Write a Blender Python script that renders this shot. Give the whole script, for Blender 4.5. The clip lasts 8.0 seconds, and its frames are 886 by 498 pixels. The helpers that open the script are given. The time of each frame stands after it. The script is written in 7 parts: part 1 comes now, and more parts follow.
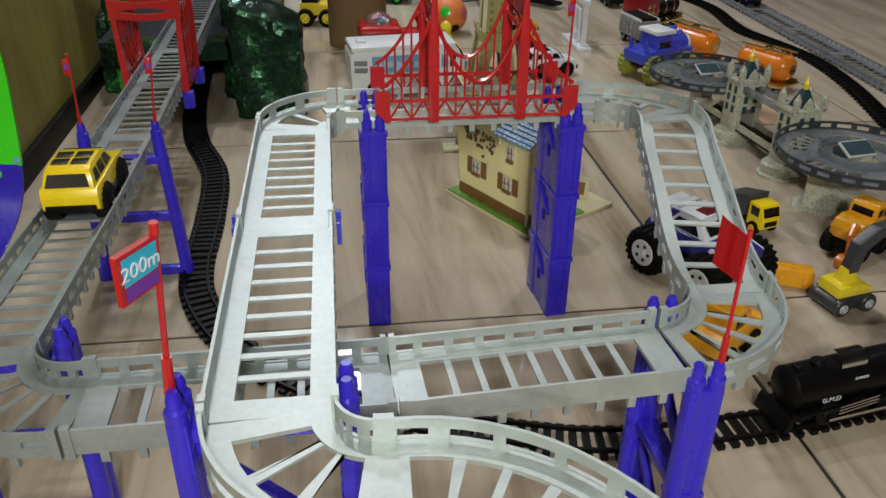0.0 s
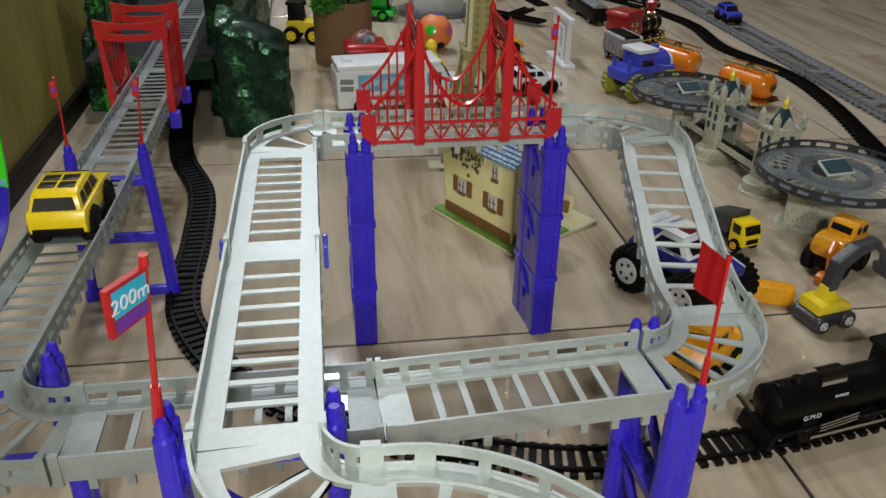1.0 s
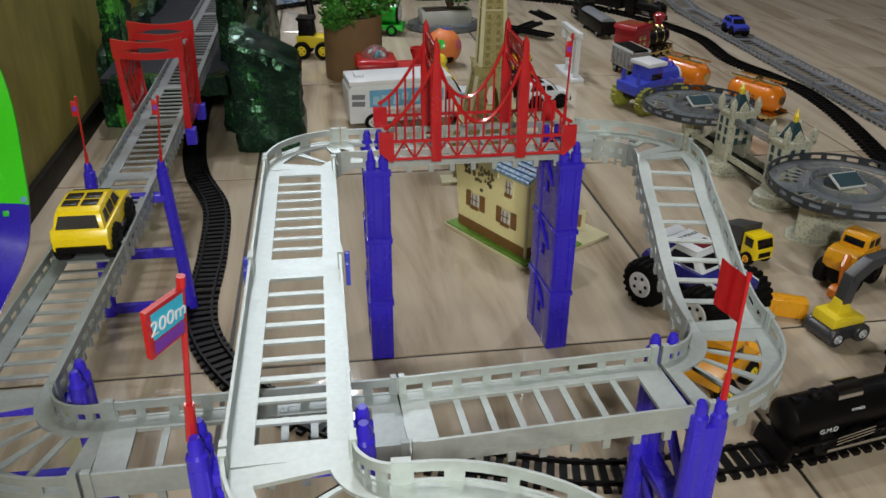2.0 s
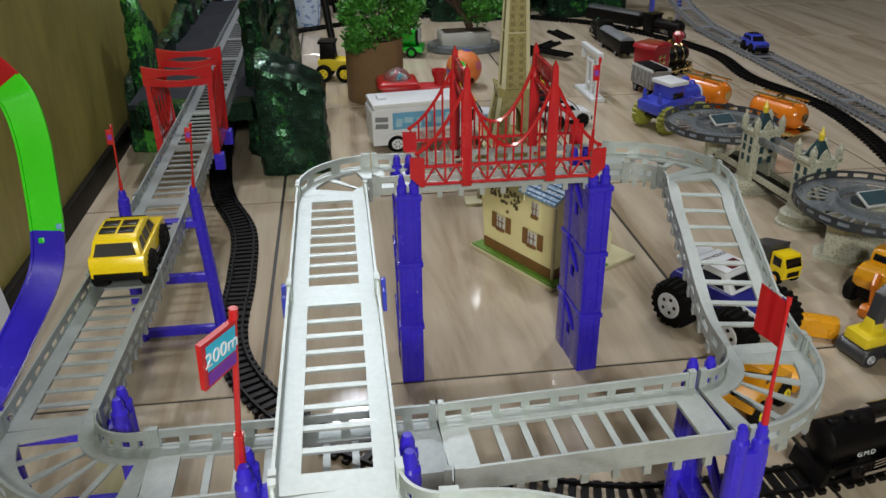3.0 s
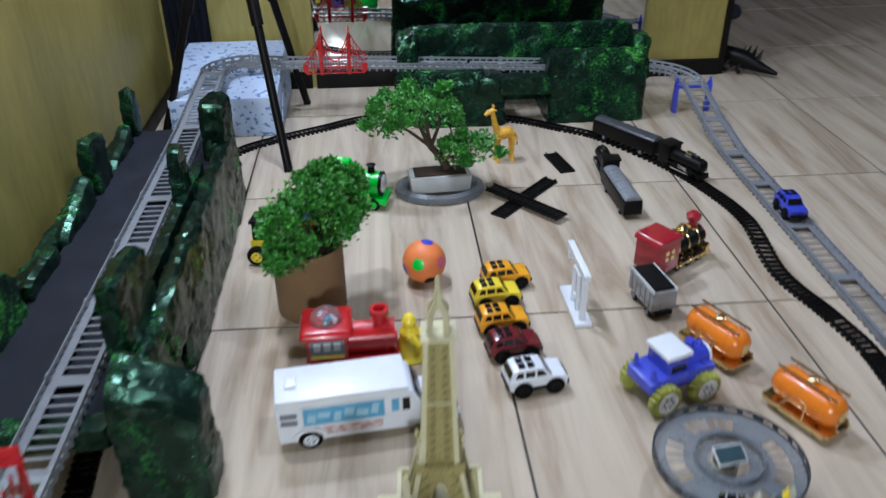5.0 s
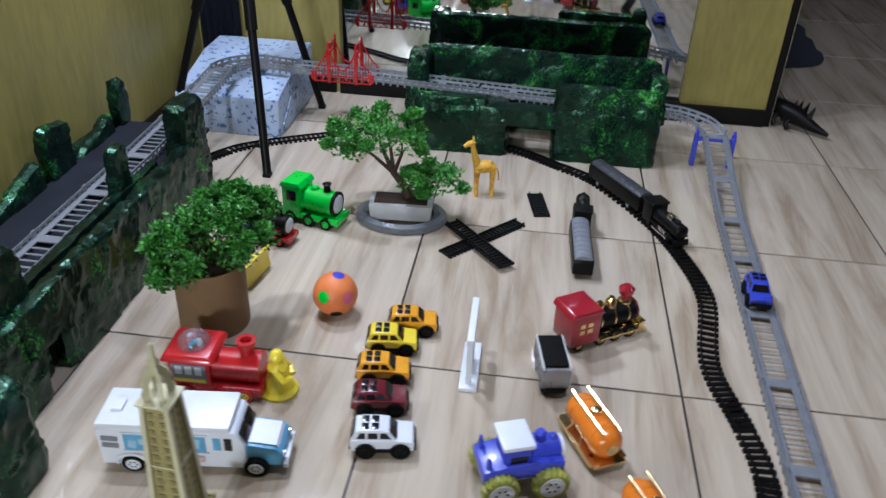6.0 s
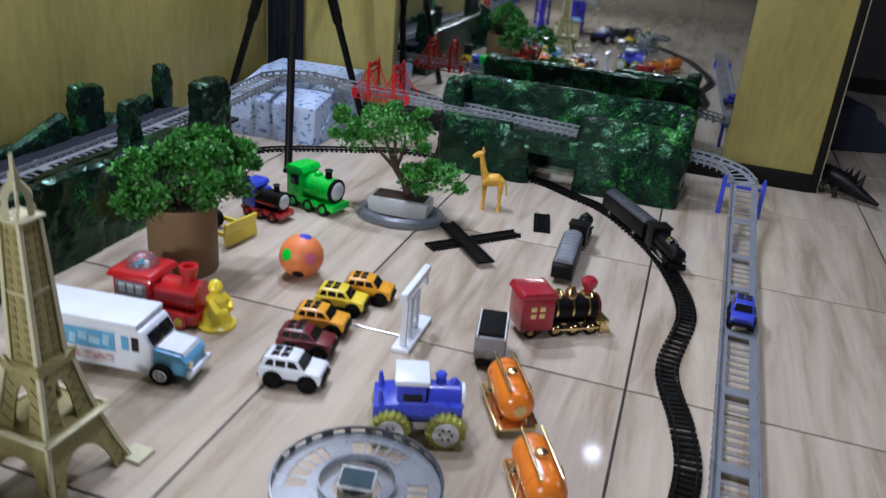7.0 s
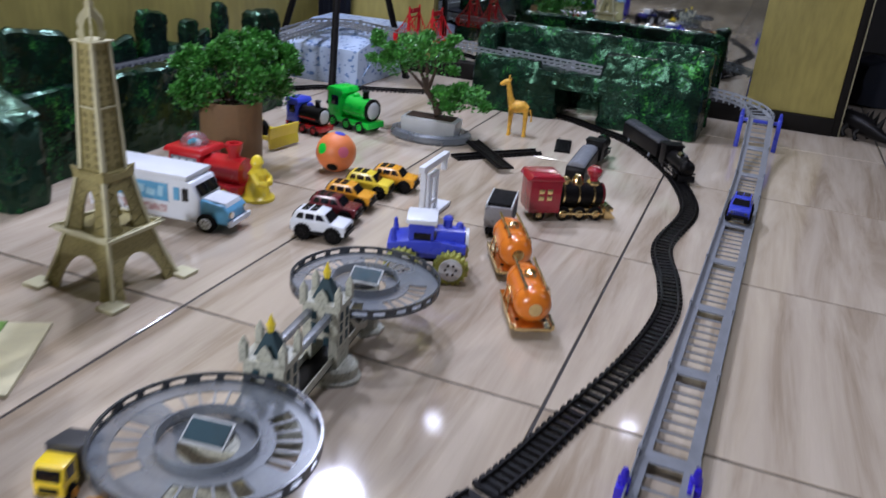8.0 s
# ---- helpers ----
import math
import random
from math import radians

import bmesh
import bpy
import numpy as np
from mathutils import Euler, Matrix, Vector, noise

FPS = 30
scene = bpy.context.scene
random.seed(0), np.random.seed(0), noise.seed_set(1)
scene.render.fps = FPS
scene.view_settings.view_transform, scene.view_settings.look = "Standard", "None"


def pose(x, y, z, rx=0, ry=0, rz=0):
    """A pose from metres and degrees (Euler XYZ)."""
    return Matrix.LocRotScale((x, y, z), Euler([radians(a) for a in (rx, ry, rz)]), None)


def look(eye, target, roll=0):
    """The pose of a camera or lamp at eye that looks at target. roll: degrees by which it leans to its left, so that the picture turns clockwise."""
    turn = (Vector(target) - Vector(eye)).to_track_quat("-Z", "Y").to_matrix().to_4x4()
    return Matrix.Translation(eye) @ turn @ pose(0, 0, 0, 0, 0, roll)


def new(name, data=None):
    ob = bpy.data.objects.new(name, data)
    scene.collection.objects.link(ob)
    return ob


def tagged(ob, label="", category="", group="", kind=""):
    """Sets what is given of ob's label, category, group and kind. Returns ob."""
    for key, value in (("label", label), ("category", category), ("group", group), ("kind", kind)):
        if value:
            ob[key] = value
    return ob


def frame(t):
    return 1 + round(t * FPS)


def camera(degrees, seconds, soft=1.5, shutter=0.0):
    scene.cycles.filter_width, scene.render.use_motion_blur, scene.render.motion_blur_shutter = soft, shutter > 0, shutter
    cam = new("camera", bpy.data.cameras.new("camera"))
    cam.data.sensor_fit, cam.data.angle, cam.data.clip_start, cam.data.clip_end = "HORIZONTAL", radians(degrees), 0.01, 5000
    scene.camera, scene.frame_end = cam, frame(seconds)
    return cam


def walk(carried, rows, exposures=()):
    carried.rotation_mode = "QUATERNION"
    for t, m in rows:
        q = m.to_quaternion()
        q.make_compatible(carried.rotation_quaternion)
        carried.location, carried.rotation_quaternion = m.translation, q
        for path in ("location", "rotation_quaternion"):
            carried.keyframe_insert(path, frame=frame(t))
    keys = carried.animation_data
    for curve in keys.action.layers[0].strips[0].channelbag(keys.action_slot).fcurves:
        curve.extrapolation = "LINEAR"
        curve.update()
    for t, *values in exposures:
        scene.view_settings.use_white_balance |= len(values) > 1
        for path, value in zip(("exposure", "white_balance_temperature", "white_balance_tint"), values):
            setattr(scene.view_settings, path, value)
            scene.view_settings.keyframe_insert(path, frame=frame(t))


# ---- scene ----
cam = camera(57.6, 8.0, shutter=0.5)
PATH = [
    (0, (0.153, -0.015, 0.567), (0.391, 1.709, -0.419), 0.7),
    (0.5, (0.152, -0.021, 0.574), (0.402, 1.709, -0.397), 0.9),
    (1, (0.153, -0.018, 0.579), (0.426, 1.716, -0.379), 1.0),
    (2.5, (0.129, -0.023, 0.592), (0.372, 1.738, -0.325), -0.0),
    (3, (0.123, -0.021, 0.596), (0.348, 1.754, -0.3), -0.5),
    (3.5, (0.132, 0.001, 0.607), (0.365, 1.782, -0.273), -0.7),
    (3.8, (0.156, 0.068, 0.648), (0.393, 1.876, -0.230), -0.50),
    (4, (0.212, 0.157, 0.686), (0.437, 1.948, -0.174), -0.3),
    (4.2, (0.256, 0.212, 0.747), (0.482, 2.030, -0.106), -0.05),
    (4.5, (0.309, 0.332, 0.79), (0.502, 2.139, -0.046), 0.1),
    (4.8, (0.345, 0.492, 0.929), (0.510, 2.257, -0.027), -0.60),
    (5, (0.385, 0.614, 0.993), (0.517, 2.33, -0.026), -0.5),
    (5.2, (0.469, 0.693, 1.04), (0.542, 2.387, -0.02), 0.3),
    (6.3, (0.974, 0.735, 1.065), (0.691, 2.435, 0.051), 3.4),
    (6.5, (1.049, 0.713, 1.025), (0.697, 2.423, 0.049), 4.2),
    (7, (1.198, 0.68, 0.807), (0.703, 2.443, 0.003), 5.2),
    (7.3, (1.246, 0.662, 0.690), (0.718, 2.424, -0.057), 5.40),
    (7.5, (1.282, 0.639, 0.656), (0.726, 2.408, -0.092), 5.4),
    (7.8, (1.346, 0.540, 0.624), (0.748, 2.282, -0.142), 5.05),
    (8, (1.376, 0.462, 0.625), (0.747, 2.192, -0.158), 4.9),
]
walk(cam, [(t, look(eye, target, roll)) for t, eye, target, roll in PATH], exposures=[(0, -0.36, 6600, 7), (3, -0.27, 6600, 7), (4, 0.04, 6050, 8), (4.5, 0.10, 5700, 9), (5, 0.20, 5550, 10), (7, 0.28, 5550, 15), (7.5, 0.38, 5600, 17), (8, 0.27, 5600, 19)])

# ---- world and lights ----
world = bpy.data.worlds.new("world")
scene.world = world
world.use_nodes = True
world.node_tree.nodes["Background"].inputs[0].default_value = (0.75, 0.85, 1.0, 1)
world.node_tree.nodes["Background"].inputs[1].default_value = 0.008


def area_lamp(name, eye, target, size, watts, colour=(1.0, 0.95, 0.88)):
    lamp = bpy.data.lights.new(name, "AREA")
    lamp.shape, lamp.size, lamp.energy, lamp.color = "DISK", size, watts, colour
    ob = new(name, lamp)
    ob.matrix_world = look(eye, target)
    return ob


area_lamp("stand_lamp_light", (0.090, 2.905, 1.745), (0.8, 1.4, 0.0), 0.20, 17, (0.93, 0.97, 1.10))
area_lamp("room_lamp_light", (-0.10, -3.6, 2.2), (0.3, 0.8, 0.0), 0.24, 68, (1.0, 0.968, 0.89))
area_lamp("near_lamp_light", (0.15, -0.42, 0.88), (0.28, 1.05, 0.1), 0.10, 11, (1.0, 0.965, 0.92))
for x, y, watts in ((-0.13, 2.33, 21), (1.08, 1.76, 14)):
    area_lamp("ceiling_lamp_light", (x, y, 2.54), (x, y, 0.0), 0.11, watts, (0.99, 0.965, 1.02))
# broad unseen fill, added to brighten the far right floor and pillar
area_lamp("far_fill_light", (4.2, 2.7, 2.5), (2.3, 4.0, 0.0), 1.2, 24, (0.96, 0.97, 1.02))


# ---- materials ----
def link(m, a, b):
    m.node_tree.links.new(a, b)


def mat(name, colour, rough=0.4, metal=0.0, vary=0.18, scale=30.0, bump=0.0, coat=0.0, glass=0.0, stretch=(1, 1, 1), alpha=1.0, spec=0.5):
    """Procedural surface: two scales of colour change, uneven gloss and fine relief."""
    m = bpy.data.materials.new(name)
    m.use_nodes = True
    n = m.node_tree.nodes
    b = n["Principled BSDF"]
    tc = n.new("ShaderNodeTexCoord")
    mp = n.new("ShaderNodeMapping")
    mp.inputs["Scale"].default_value = stretch
    link(m, tc.outputs["Object"], mp.inputs[0])
    big, fine = n.new("ShaderNodeTexNoise"), n.new("ShaderNodeTexNoise")
    big.inputs["Scale"].default_value, fine.inputs["Scale"].default_value = scale, scale * 9
    big.inputs["Detail"].default_value = fine.inputs["Detail"].default_value = 5
    for t in (big, fine):
        link(m, mp.outputs[0], t.inputs["Vector"])
    mix = n.new("ShaderNodeMix")
    mix.data_type = "FLOAT"
    mix.inputs[0].default_value = 0.35
    link(m, big.outputs[0], mix.inputs[2])
    link(m, fine.outputs[0], mix.inputs[3])
    ramp = n.new("ShaderNodeValToRGB")
    lo, hi = [max(0, c * (1 - vary)) for c in colour], [min(1, c * (1 + vary)) for c in colour]
    ramp.color_ramp.elements[0].position, ramp.color_ramp.elements[1].position = 0.3, 0.7
    ramp.color_ramp.elements[0].color, ramp.color_ramp.elements[1].color = (*lo, 1), (*hi, 1)
    link(m, mix.outputs[0], ramp.inputs[0])
    link(m, ramp.outputs[0], b.inputs["Base Color"])
    rr = n.new("ShaderNodeMapRange")
    rr.inputs[3].default_value, rr.inputs[4].default_value = max(0.02, rough * 0.75), min(1, rough * 1.3)
    link(m, big.outputs[0], rr.inputs[0])
    link(m, rr.outputs[0], b.inputs["Roughness"])
    b.inputs["Metallic"].default_value = metal
    b.inputs["Specular IOR Level"].default_value = spec
    b.inputs["Coat Weight"].default_value = coat
    b.inputs["Coat Roughness"].default_value = 0.08
    b.inputs["Transmission Weight"].default_value = glass
    b.inputs["Alpha"].default_value = alpha
    if bump:
        bp = n.new("ShaderNodeBump")
        bp.inputs["Strength"].default_value, bp.inputs["Distance"].default_value = bump, 0.002
        link(m, mix.outputs[0], bp.inputs["Height"])
        link(m, bp.outputs[0], b.inputs["Normal"])
    return m


def wood_tile_mat():
    """Wood-print porcelain: streaks along y, shifted tile by tile."""
    m = bpy.data.materials.new("wood_print_tile")
    m.use_nodes = True
    n = m.node_tree.nodes
    b = n["Principled BSDF"]
    tc, oi = n.new("ShaderNodeTexCoord"), n.new("ShaderNodeObjectInfo")
    mul = n.new("ShaderNodeVectorMath")
    mul.operation = "MULTIPLY_ADD"
    link(m, tc.outputs["Object"], mul.inputs[0])
    mul.inputs[1].default_value = (14, 1.3, 1)
    comb = n.new("ShaderNodeCombineXYZ")
    k = n.new("ShaderNodeMath")
    k.operation = "MULTIPLY"
    k.inputs[1].default_value = 60
    link(m, oi.outputs["Random"], k.inputs[0])
    link(m, k.outputs[0], comb.inputs[0])
    link(m, k.outputs[0], comb.inputs[1])
    link(m, comb.outputs[0], mul.inputs[2])
    no = n.new("ShaderNodeTexNoise")
    no.inputs["Scale"].default_value, no.inputs["Detail"].default_value, no.inputs["Distortion"].default_value = 1.0, 7, 0.6
    no.inputs["Roughness"].default_value = 0.62
    link(m, mul.outputs[0], no.inputs["Vector"])
    ramp = n.new("ShaderNodeValToRGB")
    e = ramp.color_ramp.elements
    e[0].position, e[0].color = 0.35, (0.325, 0.261, 0.184, 1)
    e[1].position, e[1].color = 0.64, (0.545, 0.475, 0.374, 1)
    c = ramp.color_ramp.elements.new(0.48)
    c.color = (0.455, 0.387, 0.296, 1)
    link(m, no.outputs[0], ramp.inputs[0])
    link(m, ramp.outputs[0], b.inputs["Base Color"])
    sm = n.new("ShaderNodeTexNoise")
    sm.inputs["Scale"].default_value = 9
    link(m, tc.outputs["Object"], sm.inputs["Vector"])
    mr = n.new("ShaderNodeMapRange")
    mr.inputs[3].default_value, mr.inputs[4].default_value = 0.045, 0.10
    link(m, sm.outputs[0], mr.inputs[0])
    link(m, mr.outputs[0], b.inputs["Roughness"])
    b.inputs["Specular IOR Level"].default_value = 0.45
    bp = n.new("ShaderNodeBump")
    bp.inputs["Strength"].default_value, bp.inputs["Distance"].default_value = 0.05, 0.001
    link(m, no.outputs[0], bp.inputs["Height"])
    link(m, bp.outputs[0], b.inputs["Normal"])
    return m


def foil_mat(name, shift=0.0):
    """Crumpled camouflage foil: near-black green with bright green flecks and fine creases."""
    m = bpy.data.materials.new(name)
    m.use_nodes = True
    n = m.node_tree.nodes
    b = n["Principled BSDF"]
    tc = n.new("ShaderNodeTexCoord")

    def tex(scale, detail, distort):
        t = n.new("ShaderNodeTexNoise")
        t.inputs["Scale"].default_value, t.inputs["Detail"].default_value, t.inputs["Distortion"].default_value = scale, detail, distort
        link(m, tc.outputs["Object"], t.inputs["Vector"])
        return t

    def calc(op, x, y):
        t = n.new("ShaderNodeMath")
        t.operation = op
        for i, q in enumerate((x, y)):
            if isinstance(q, (int, float)):
                t.inputs[i].default_value = q
            else:
                link(m, q, t.inputs[i])
        return t.outputs[0]

    patch, fleck, crease = tex(7, 5, 1.4), tex(60, 7, 2.2), tex(20, 3, 1.6)
    v = n.new("ShaderNodeTexVoronoi")
    v.inputs["Scale"].default_value = 17
    link(m, tc.outputs["Object"], v.inputs["Vector"])
    amount = calc("ADD", calc("MULTIPLY", patch.outputs[0], 0.60), calc("MULTIPLY", fleck.outputs[0], 0.40))
    ramp = n.new("ShaderNodeValToRGB")
    e = ramp.color_ramp.elements
    e[0].position, e[0].color = 0.45, (0.003, 0.0065, 0.005, 1)
    e[1].position, e[1].color = 0.682, (0.085, 0.36, 0.048, 1)
    for p, c in ((0.545, (0.005, 0.017, 0.012, 1)), (0.605, (0.014, 0.072, 0.018, 1))):
        q = ramp.color_ramp.elements.new(p)
        q.color = c
    for q in ramp.color_ramp.elements:
        q.position += shift
    link(m, amount, ramp.inputs[0])
    link(m, ramp.outputs[0], b.inputs["Base Color"])
    b.inputs["Roughness"].default_value = 0.25
    b.inputs["Specular IOR Level"].default_value = 0.5
    b.inputs["Specular Tint"].default_value = (0.45, 1.0, 0.62, 1)
    bp = n.new("ShaderNodeBump")
    bp.inputs["Strength"].default_value, bp.inputs["Distance"].default_value = 0.5, 0.006
    link(m, calc("ADD", crease.outputs[0], v.outputs["Distance"]), bp.inputs["Height"])
    link(m, bp.outputs[0], b.inputs["Normal"])
    return m


def print_mat(name, base, ink, scale=60, amount=0.62, rough=0.5):
    """Paper or film with small printed figures scattered on it."""
    m = mat(name, base, rough, vary=0.06, scale=12, bump=0.1)
    n = m.node_tree.nodes
    b = n["Principled BSDF"]
    tc, v = n.new("ShaderNodeTexCoord"), n.new("ShaderNodeTexNoise")
    v.inputs["Scale"].default_value, v.inputs["Detail"].default_value = scale, 3
    link(m, tc.outputs["Object"], v.inputs["Vector"])
    r = n.new("ShaderNodeValToRGB")
    r.color_ramp.elements[0].position, r.color_ramp.elements[1].position = amount, amount + 0.03
    link(m, v.outputs[0], r.inputs[0])
    old = b.inputs["Base Color"].links[0].from_socket
    mx = n.new("ShaderNodeMix")
    mx.data_type = "RGBA"
    link(m, r.outputs[0], mx.inputs[0])
    link(m, old, mx.inputs[6])
    mx.inputs[7].default_value = (*ink, 1)
    link(m, mx.outputs[2], b.inputs["Base Color"])
    return m


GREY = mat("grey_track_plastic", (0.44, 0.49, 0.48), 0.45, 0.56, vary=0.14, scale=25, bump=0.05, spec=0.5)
# darker grey for the left low straight, lower turn and near left pieces
LGREY = mat("darker_grey_track_plastic", (0.29, 0.325, 0.33), 0.42, 0.45, vary=0.16, scale=25, bump=0.05, spec=0.5)
DGREY = mat("dull_grey_plastic", (0.19, 0.205, 0.23), 0.42, vary=0.15, scale=25, bump=0.05)
MGREY = mat("mid_grey_track_plastic", (0.20, 0.215, 0.23), 0.36, vary=0.12, scale=25, bump=0.05)
CGREY = mat("smoky_clear_plastic", (0.20, 0.23, 0.26), 0.28, vary=0.2, scale=25, alpha=0.58, spec=0.4)
CPALE = mat("pale_clear_plastic", (0.34, 0.37, 0.40), 0.2, vary=0.15, scale=25, alpha=0.6)
BLUE = mat("ultramarine_plastic", (0.034, 0.020, 0.52), 0.26, vary=0.12, scale=30, coat=0.12)
RED = mat("red_plastic", (0.45, 0.013, 0.017), 0.25, vary=0.10, scale=30, coat=0.3)
BLACK = mat("black_plastic", (0.004, 0.0037, 0.004), 0.4, vary=0.2, scale=30, bump=0.05, spec=0.16)
RUBBER = mat("black_rubber", (0.005, 0.005, 0.005), 0.7, vary=0.2, scale=80, bump=0.2, spec=0.1)
WINDOW = mat("dark_window_plastic", (0.008, 0.008, 0.010), 0.12, vary=0.1, scale=30)
YELLOW = mat("yellow_plastic", (0.88, 0.66, 0.010), 0.28, vary=0.07, scale=25, coat=0.2)
LEMON = mat("lemon_yellow_plastic", (0.78, 0.62, 0.03), 0.3, vary=0.07, scale=25, coat=0.2)
ORANGE = mat("orange_plastic", (0.72, 0.20, 0.012), 0.25, vary=0.10, scale=25, coat=0.3)
AMBER = mat("amber_yellow_plastic", (0.74, 0.34, 0.012), 0.28, vary=0.1, scale=25, coat=0.2)
CRIMSON = mat("crimson_plastic", (0.30, 0.012, 0.025), 0.2, vary=0.12, scale=30, coat=0.5)
MAROON = mat("maroon_plastic", (0.13, 0.012, 0.018), 0.25, vary=0.12, scale=25, coat=0.3)
WHITE = mat("white_plastic", (0.70, 0.74, 0.79), 0.32, vary=0.05, scale=25)
SKY = mat("sky_blue_print", (0.12, 0.36, 0.58), 0.35, vary=0.2, scale=60)
COBALT = mat("cobalt_blue_plastic", (0.045, 0.065, 0.52), 0.28, vary=0.1, scale=25, coat=0.2)
LIME = mat("bright_green_plastic", (0.02, 0.58, 0.04), 0.28, vary=0.08, scale=25, coat=0.2)
NEON = mat("neon_green_plastic", (0.06, 0.74, 0.02), 0.25, vary=0.07, scale=20, coat=0.3)
GOLD = mat("gold_plated_plastic", (0.80, 0.62, 0.30), 0.18, 1.0, vary=0.15, scale=60)
CHROME = mat("chrome_plastic", (0.70, 0.70, 0.72), 0.12, 1.0, vary=0.08, scale=40)
CARD = mat("cream_card", (0.60, 0.57, 0.36), 0.6, vary=0.10, scale=50, bump=0.05)
EIFFEL = print_mat("olive_gold_card", (0.33, 0.290, 0.112), (0.20, 0.175, 0.065), 430, 0.55)
OLIVE = mat("dark_olive_print", (0.205, 0.175, 0.064), 0.6, vary=0.25, scale=90)
EDGE = mat("pale_card_edge", (0.54, 0.52, 0.33), 0.6, vary=0.08, scale=60)
STONE = print_mat("printed_stone_card", (0.47, 0.48, 0.39), (0.27, 0.28, 0.22), 300, 0.56)
SMOKE = mat("dark_smoky_plastic", (0.045, 0.052, 0.062), 0.22, vary=0.2, scale=25, alpha=0.88)
TEAL = mat("dark_teal_print", (0.012, 0.045, 0.06), 0.6, vary=0.3, scale=60)
BROWN = mat("brown_print", (0.20, 0.10, 0.03), 0.6, vary=0.2, scale=60)
LAWN = mat("printed_grass_card", (0.12, 0.26, 0.03), 0.6, vary=0.35, scale=160)
CARTON = mat("brown_carton", (0.205, 0.125, 0.056), 0.7, vary=0.14, scale=18, bump=0.15)
ROAD = mat("dark_road_paper", (0.015, 0.017, 0.024), 0.65, vary=0.3, scale=14, bump=0.25, spec=0.15)
BARK = mat("dark_bark", (0.05, 0.03, 0.018), 0.8, vary=0.3, scale=80, bump=0.5)
LEAF = mat("leaf_green_plastic", (0.045, 0.200, 0.024), 0.45, vary=0.45, scale=60)
LEAF2 = mat("pale_leaf_green_plastic", (0.105, 0.385, 0.05), 0.45, vary=0.45, scale=60)
FOIL = foil_mat("camouflage_foil")
LEAFY = foil_mat("leafy_camouflage_foil", -0.10)
WRAP = print_mat("pale_blue_gift_wrap", (0.47, 0.58, 0.76), (0.12, 0.22, 0.46), 58, 0.575, 0.35)
PANEL = mat("olive_wood_panel", (0.270, 0.232, 0.062), 0.45, vary=0.34, scale=2.2, bump=0.04, stretch=(3, 3, 0.7))
DARK = mat("black_trim_paint", (0.008, 0.007, 0.006), 0.5, vary=0.25, scale=20, bump=0.1, spec=0.12)
NAVY = mat("navy_cloth", (0.008, 0.011, 0.022), 0.9, vary=0.3, scale=20, bump=0.3)
TILE = wood_tile_mat()
GROUT = mat("dark_grout", (0.022, 0.018, 0.015), 0.5, vary=0.3, scale=40, bump=0.3)
PLASTER = mat("grey_plaster", (0.09, 0.085, 0.08), 0.8, vary=0.12, scale=3, bump=0.1)
CREAM = mat("pale_yellow_card", (0.84, 0.79, 0.42), 0.55, vary=0.08, scale=30)
CLEARP = mat("clear_plastic", (0.9, 0.92, 0.95), 0.08, vary=0.03, glass=0.9)
FROST = mat("frosted_white_plastic", (0.72, 0.76, 0.77), 0.35, vary=0.08, scale=30, glass=0.25)
SILVER = mat("mirror_silver", (0.58, 0.61, 0.61), 0.03, 1.0, vary=0.02, scale=4)
PINK = mat("pink_print", (0.62, 0.14, 0.22), 0.4, vary=0.1, scale=40)
IRON = mat("dark_grey_plastic", (0.045, 0.048, 0.055), 0.38, vary=0.18, scale=30, bump=0.05)
VIOLET = mat("violet_print", (0.16, 0.03, 0.35), 0.4, vary=0.1, scale=40)
CYAN = mat("cyan_print", (0.03, 0.42, 0.62), 0.4, vary=0.1, scale=40)


# ---- mesh tools ----
def V(*a):
    return Vector(a)


def box(bm, c, s, bev=0.0, rz=0.0, rx=0.0, ry=0.0, taper=(1, 1)):
    """A box of size s with centre c; taper scales its top in x and y."""
    r = bmesh.ops.create_cube(bm, size=1.0)
    vs = r["verts"]
    for v in vs:
        k = taper if v.co.z > 0 else (1, 1)
        v.co = Vector((v.co.x * s[0] * k[0], v.co.y * s[1] * k[1], v.co.z * s[2]))
    if bev:
        es = list({e for v in vs for e in v.link_edges})
        out = bmesh.ops.bevel(bm, geom=es, offset=bev, segments=2, affect="EDGES", profile=0.6)
        vs = list({v for f in out["faces"] for v in f.verts} | {v for v in vs if v.is_valid})
    m = pose(*c, rx, ry, rz)
    bmesh.ops.transform(bm, matrix=m, verts=vs)
    return bm


def cyl(bm, p0, p1, r0, r1=None, n=16, caps=True):
    """A cone or cylinder from p0 to p1."""
    p0, p1 = Vector(p0), Vector(p1)
    d = p1 - p0
    m = Matrix.Translation((p0 + p1) / 2) @ d.to_track_quat("Z", "Y").to_matrix().to_4x4()
    bmesh.ops.create_cone(bm, cap_ends=caps, segments=n, radius1=r0, radius2=r0 if r1 is None else r1, depth=d.length, matrix=m)
    return bm


def ball(bm, c, s, n=16):
    s = (s, s, s) if isinstance(s, (int, float)) else s
    bmesh.ops.create_uvsphere(bm, u_segments=n, v_segments=max(6, n * 2 // 3), radius=1.0, matrix=Matrix.Translation(c) @ Matrix.Diagonal((*s, 1)))
    return bm


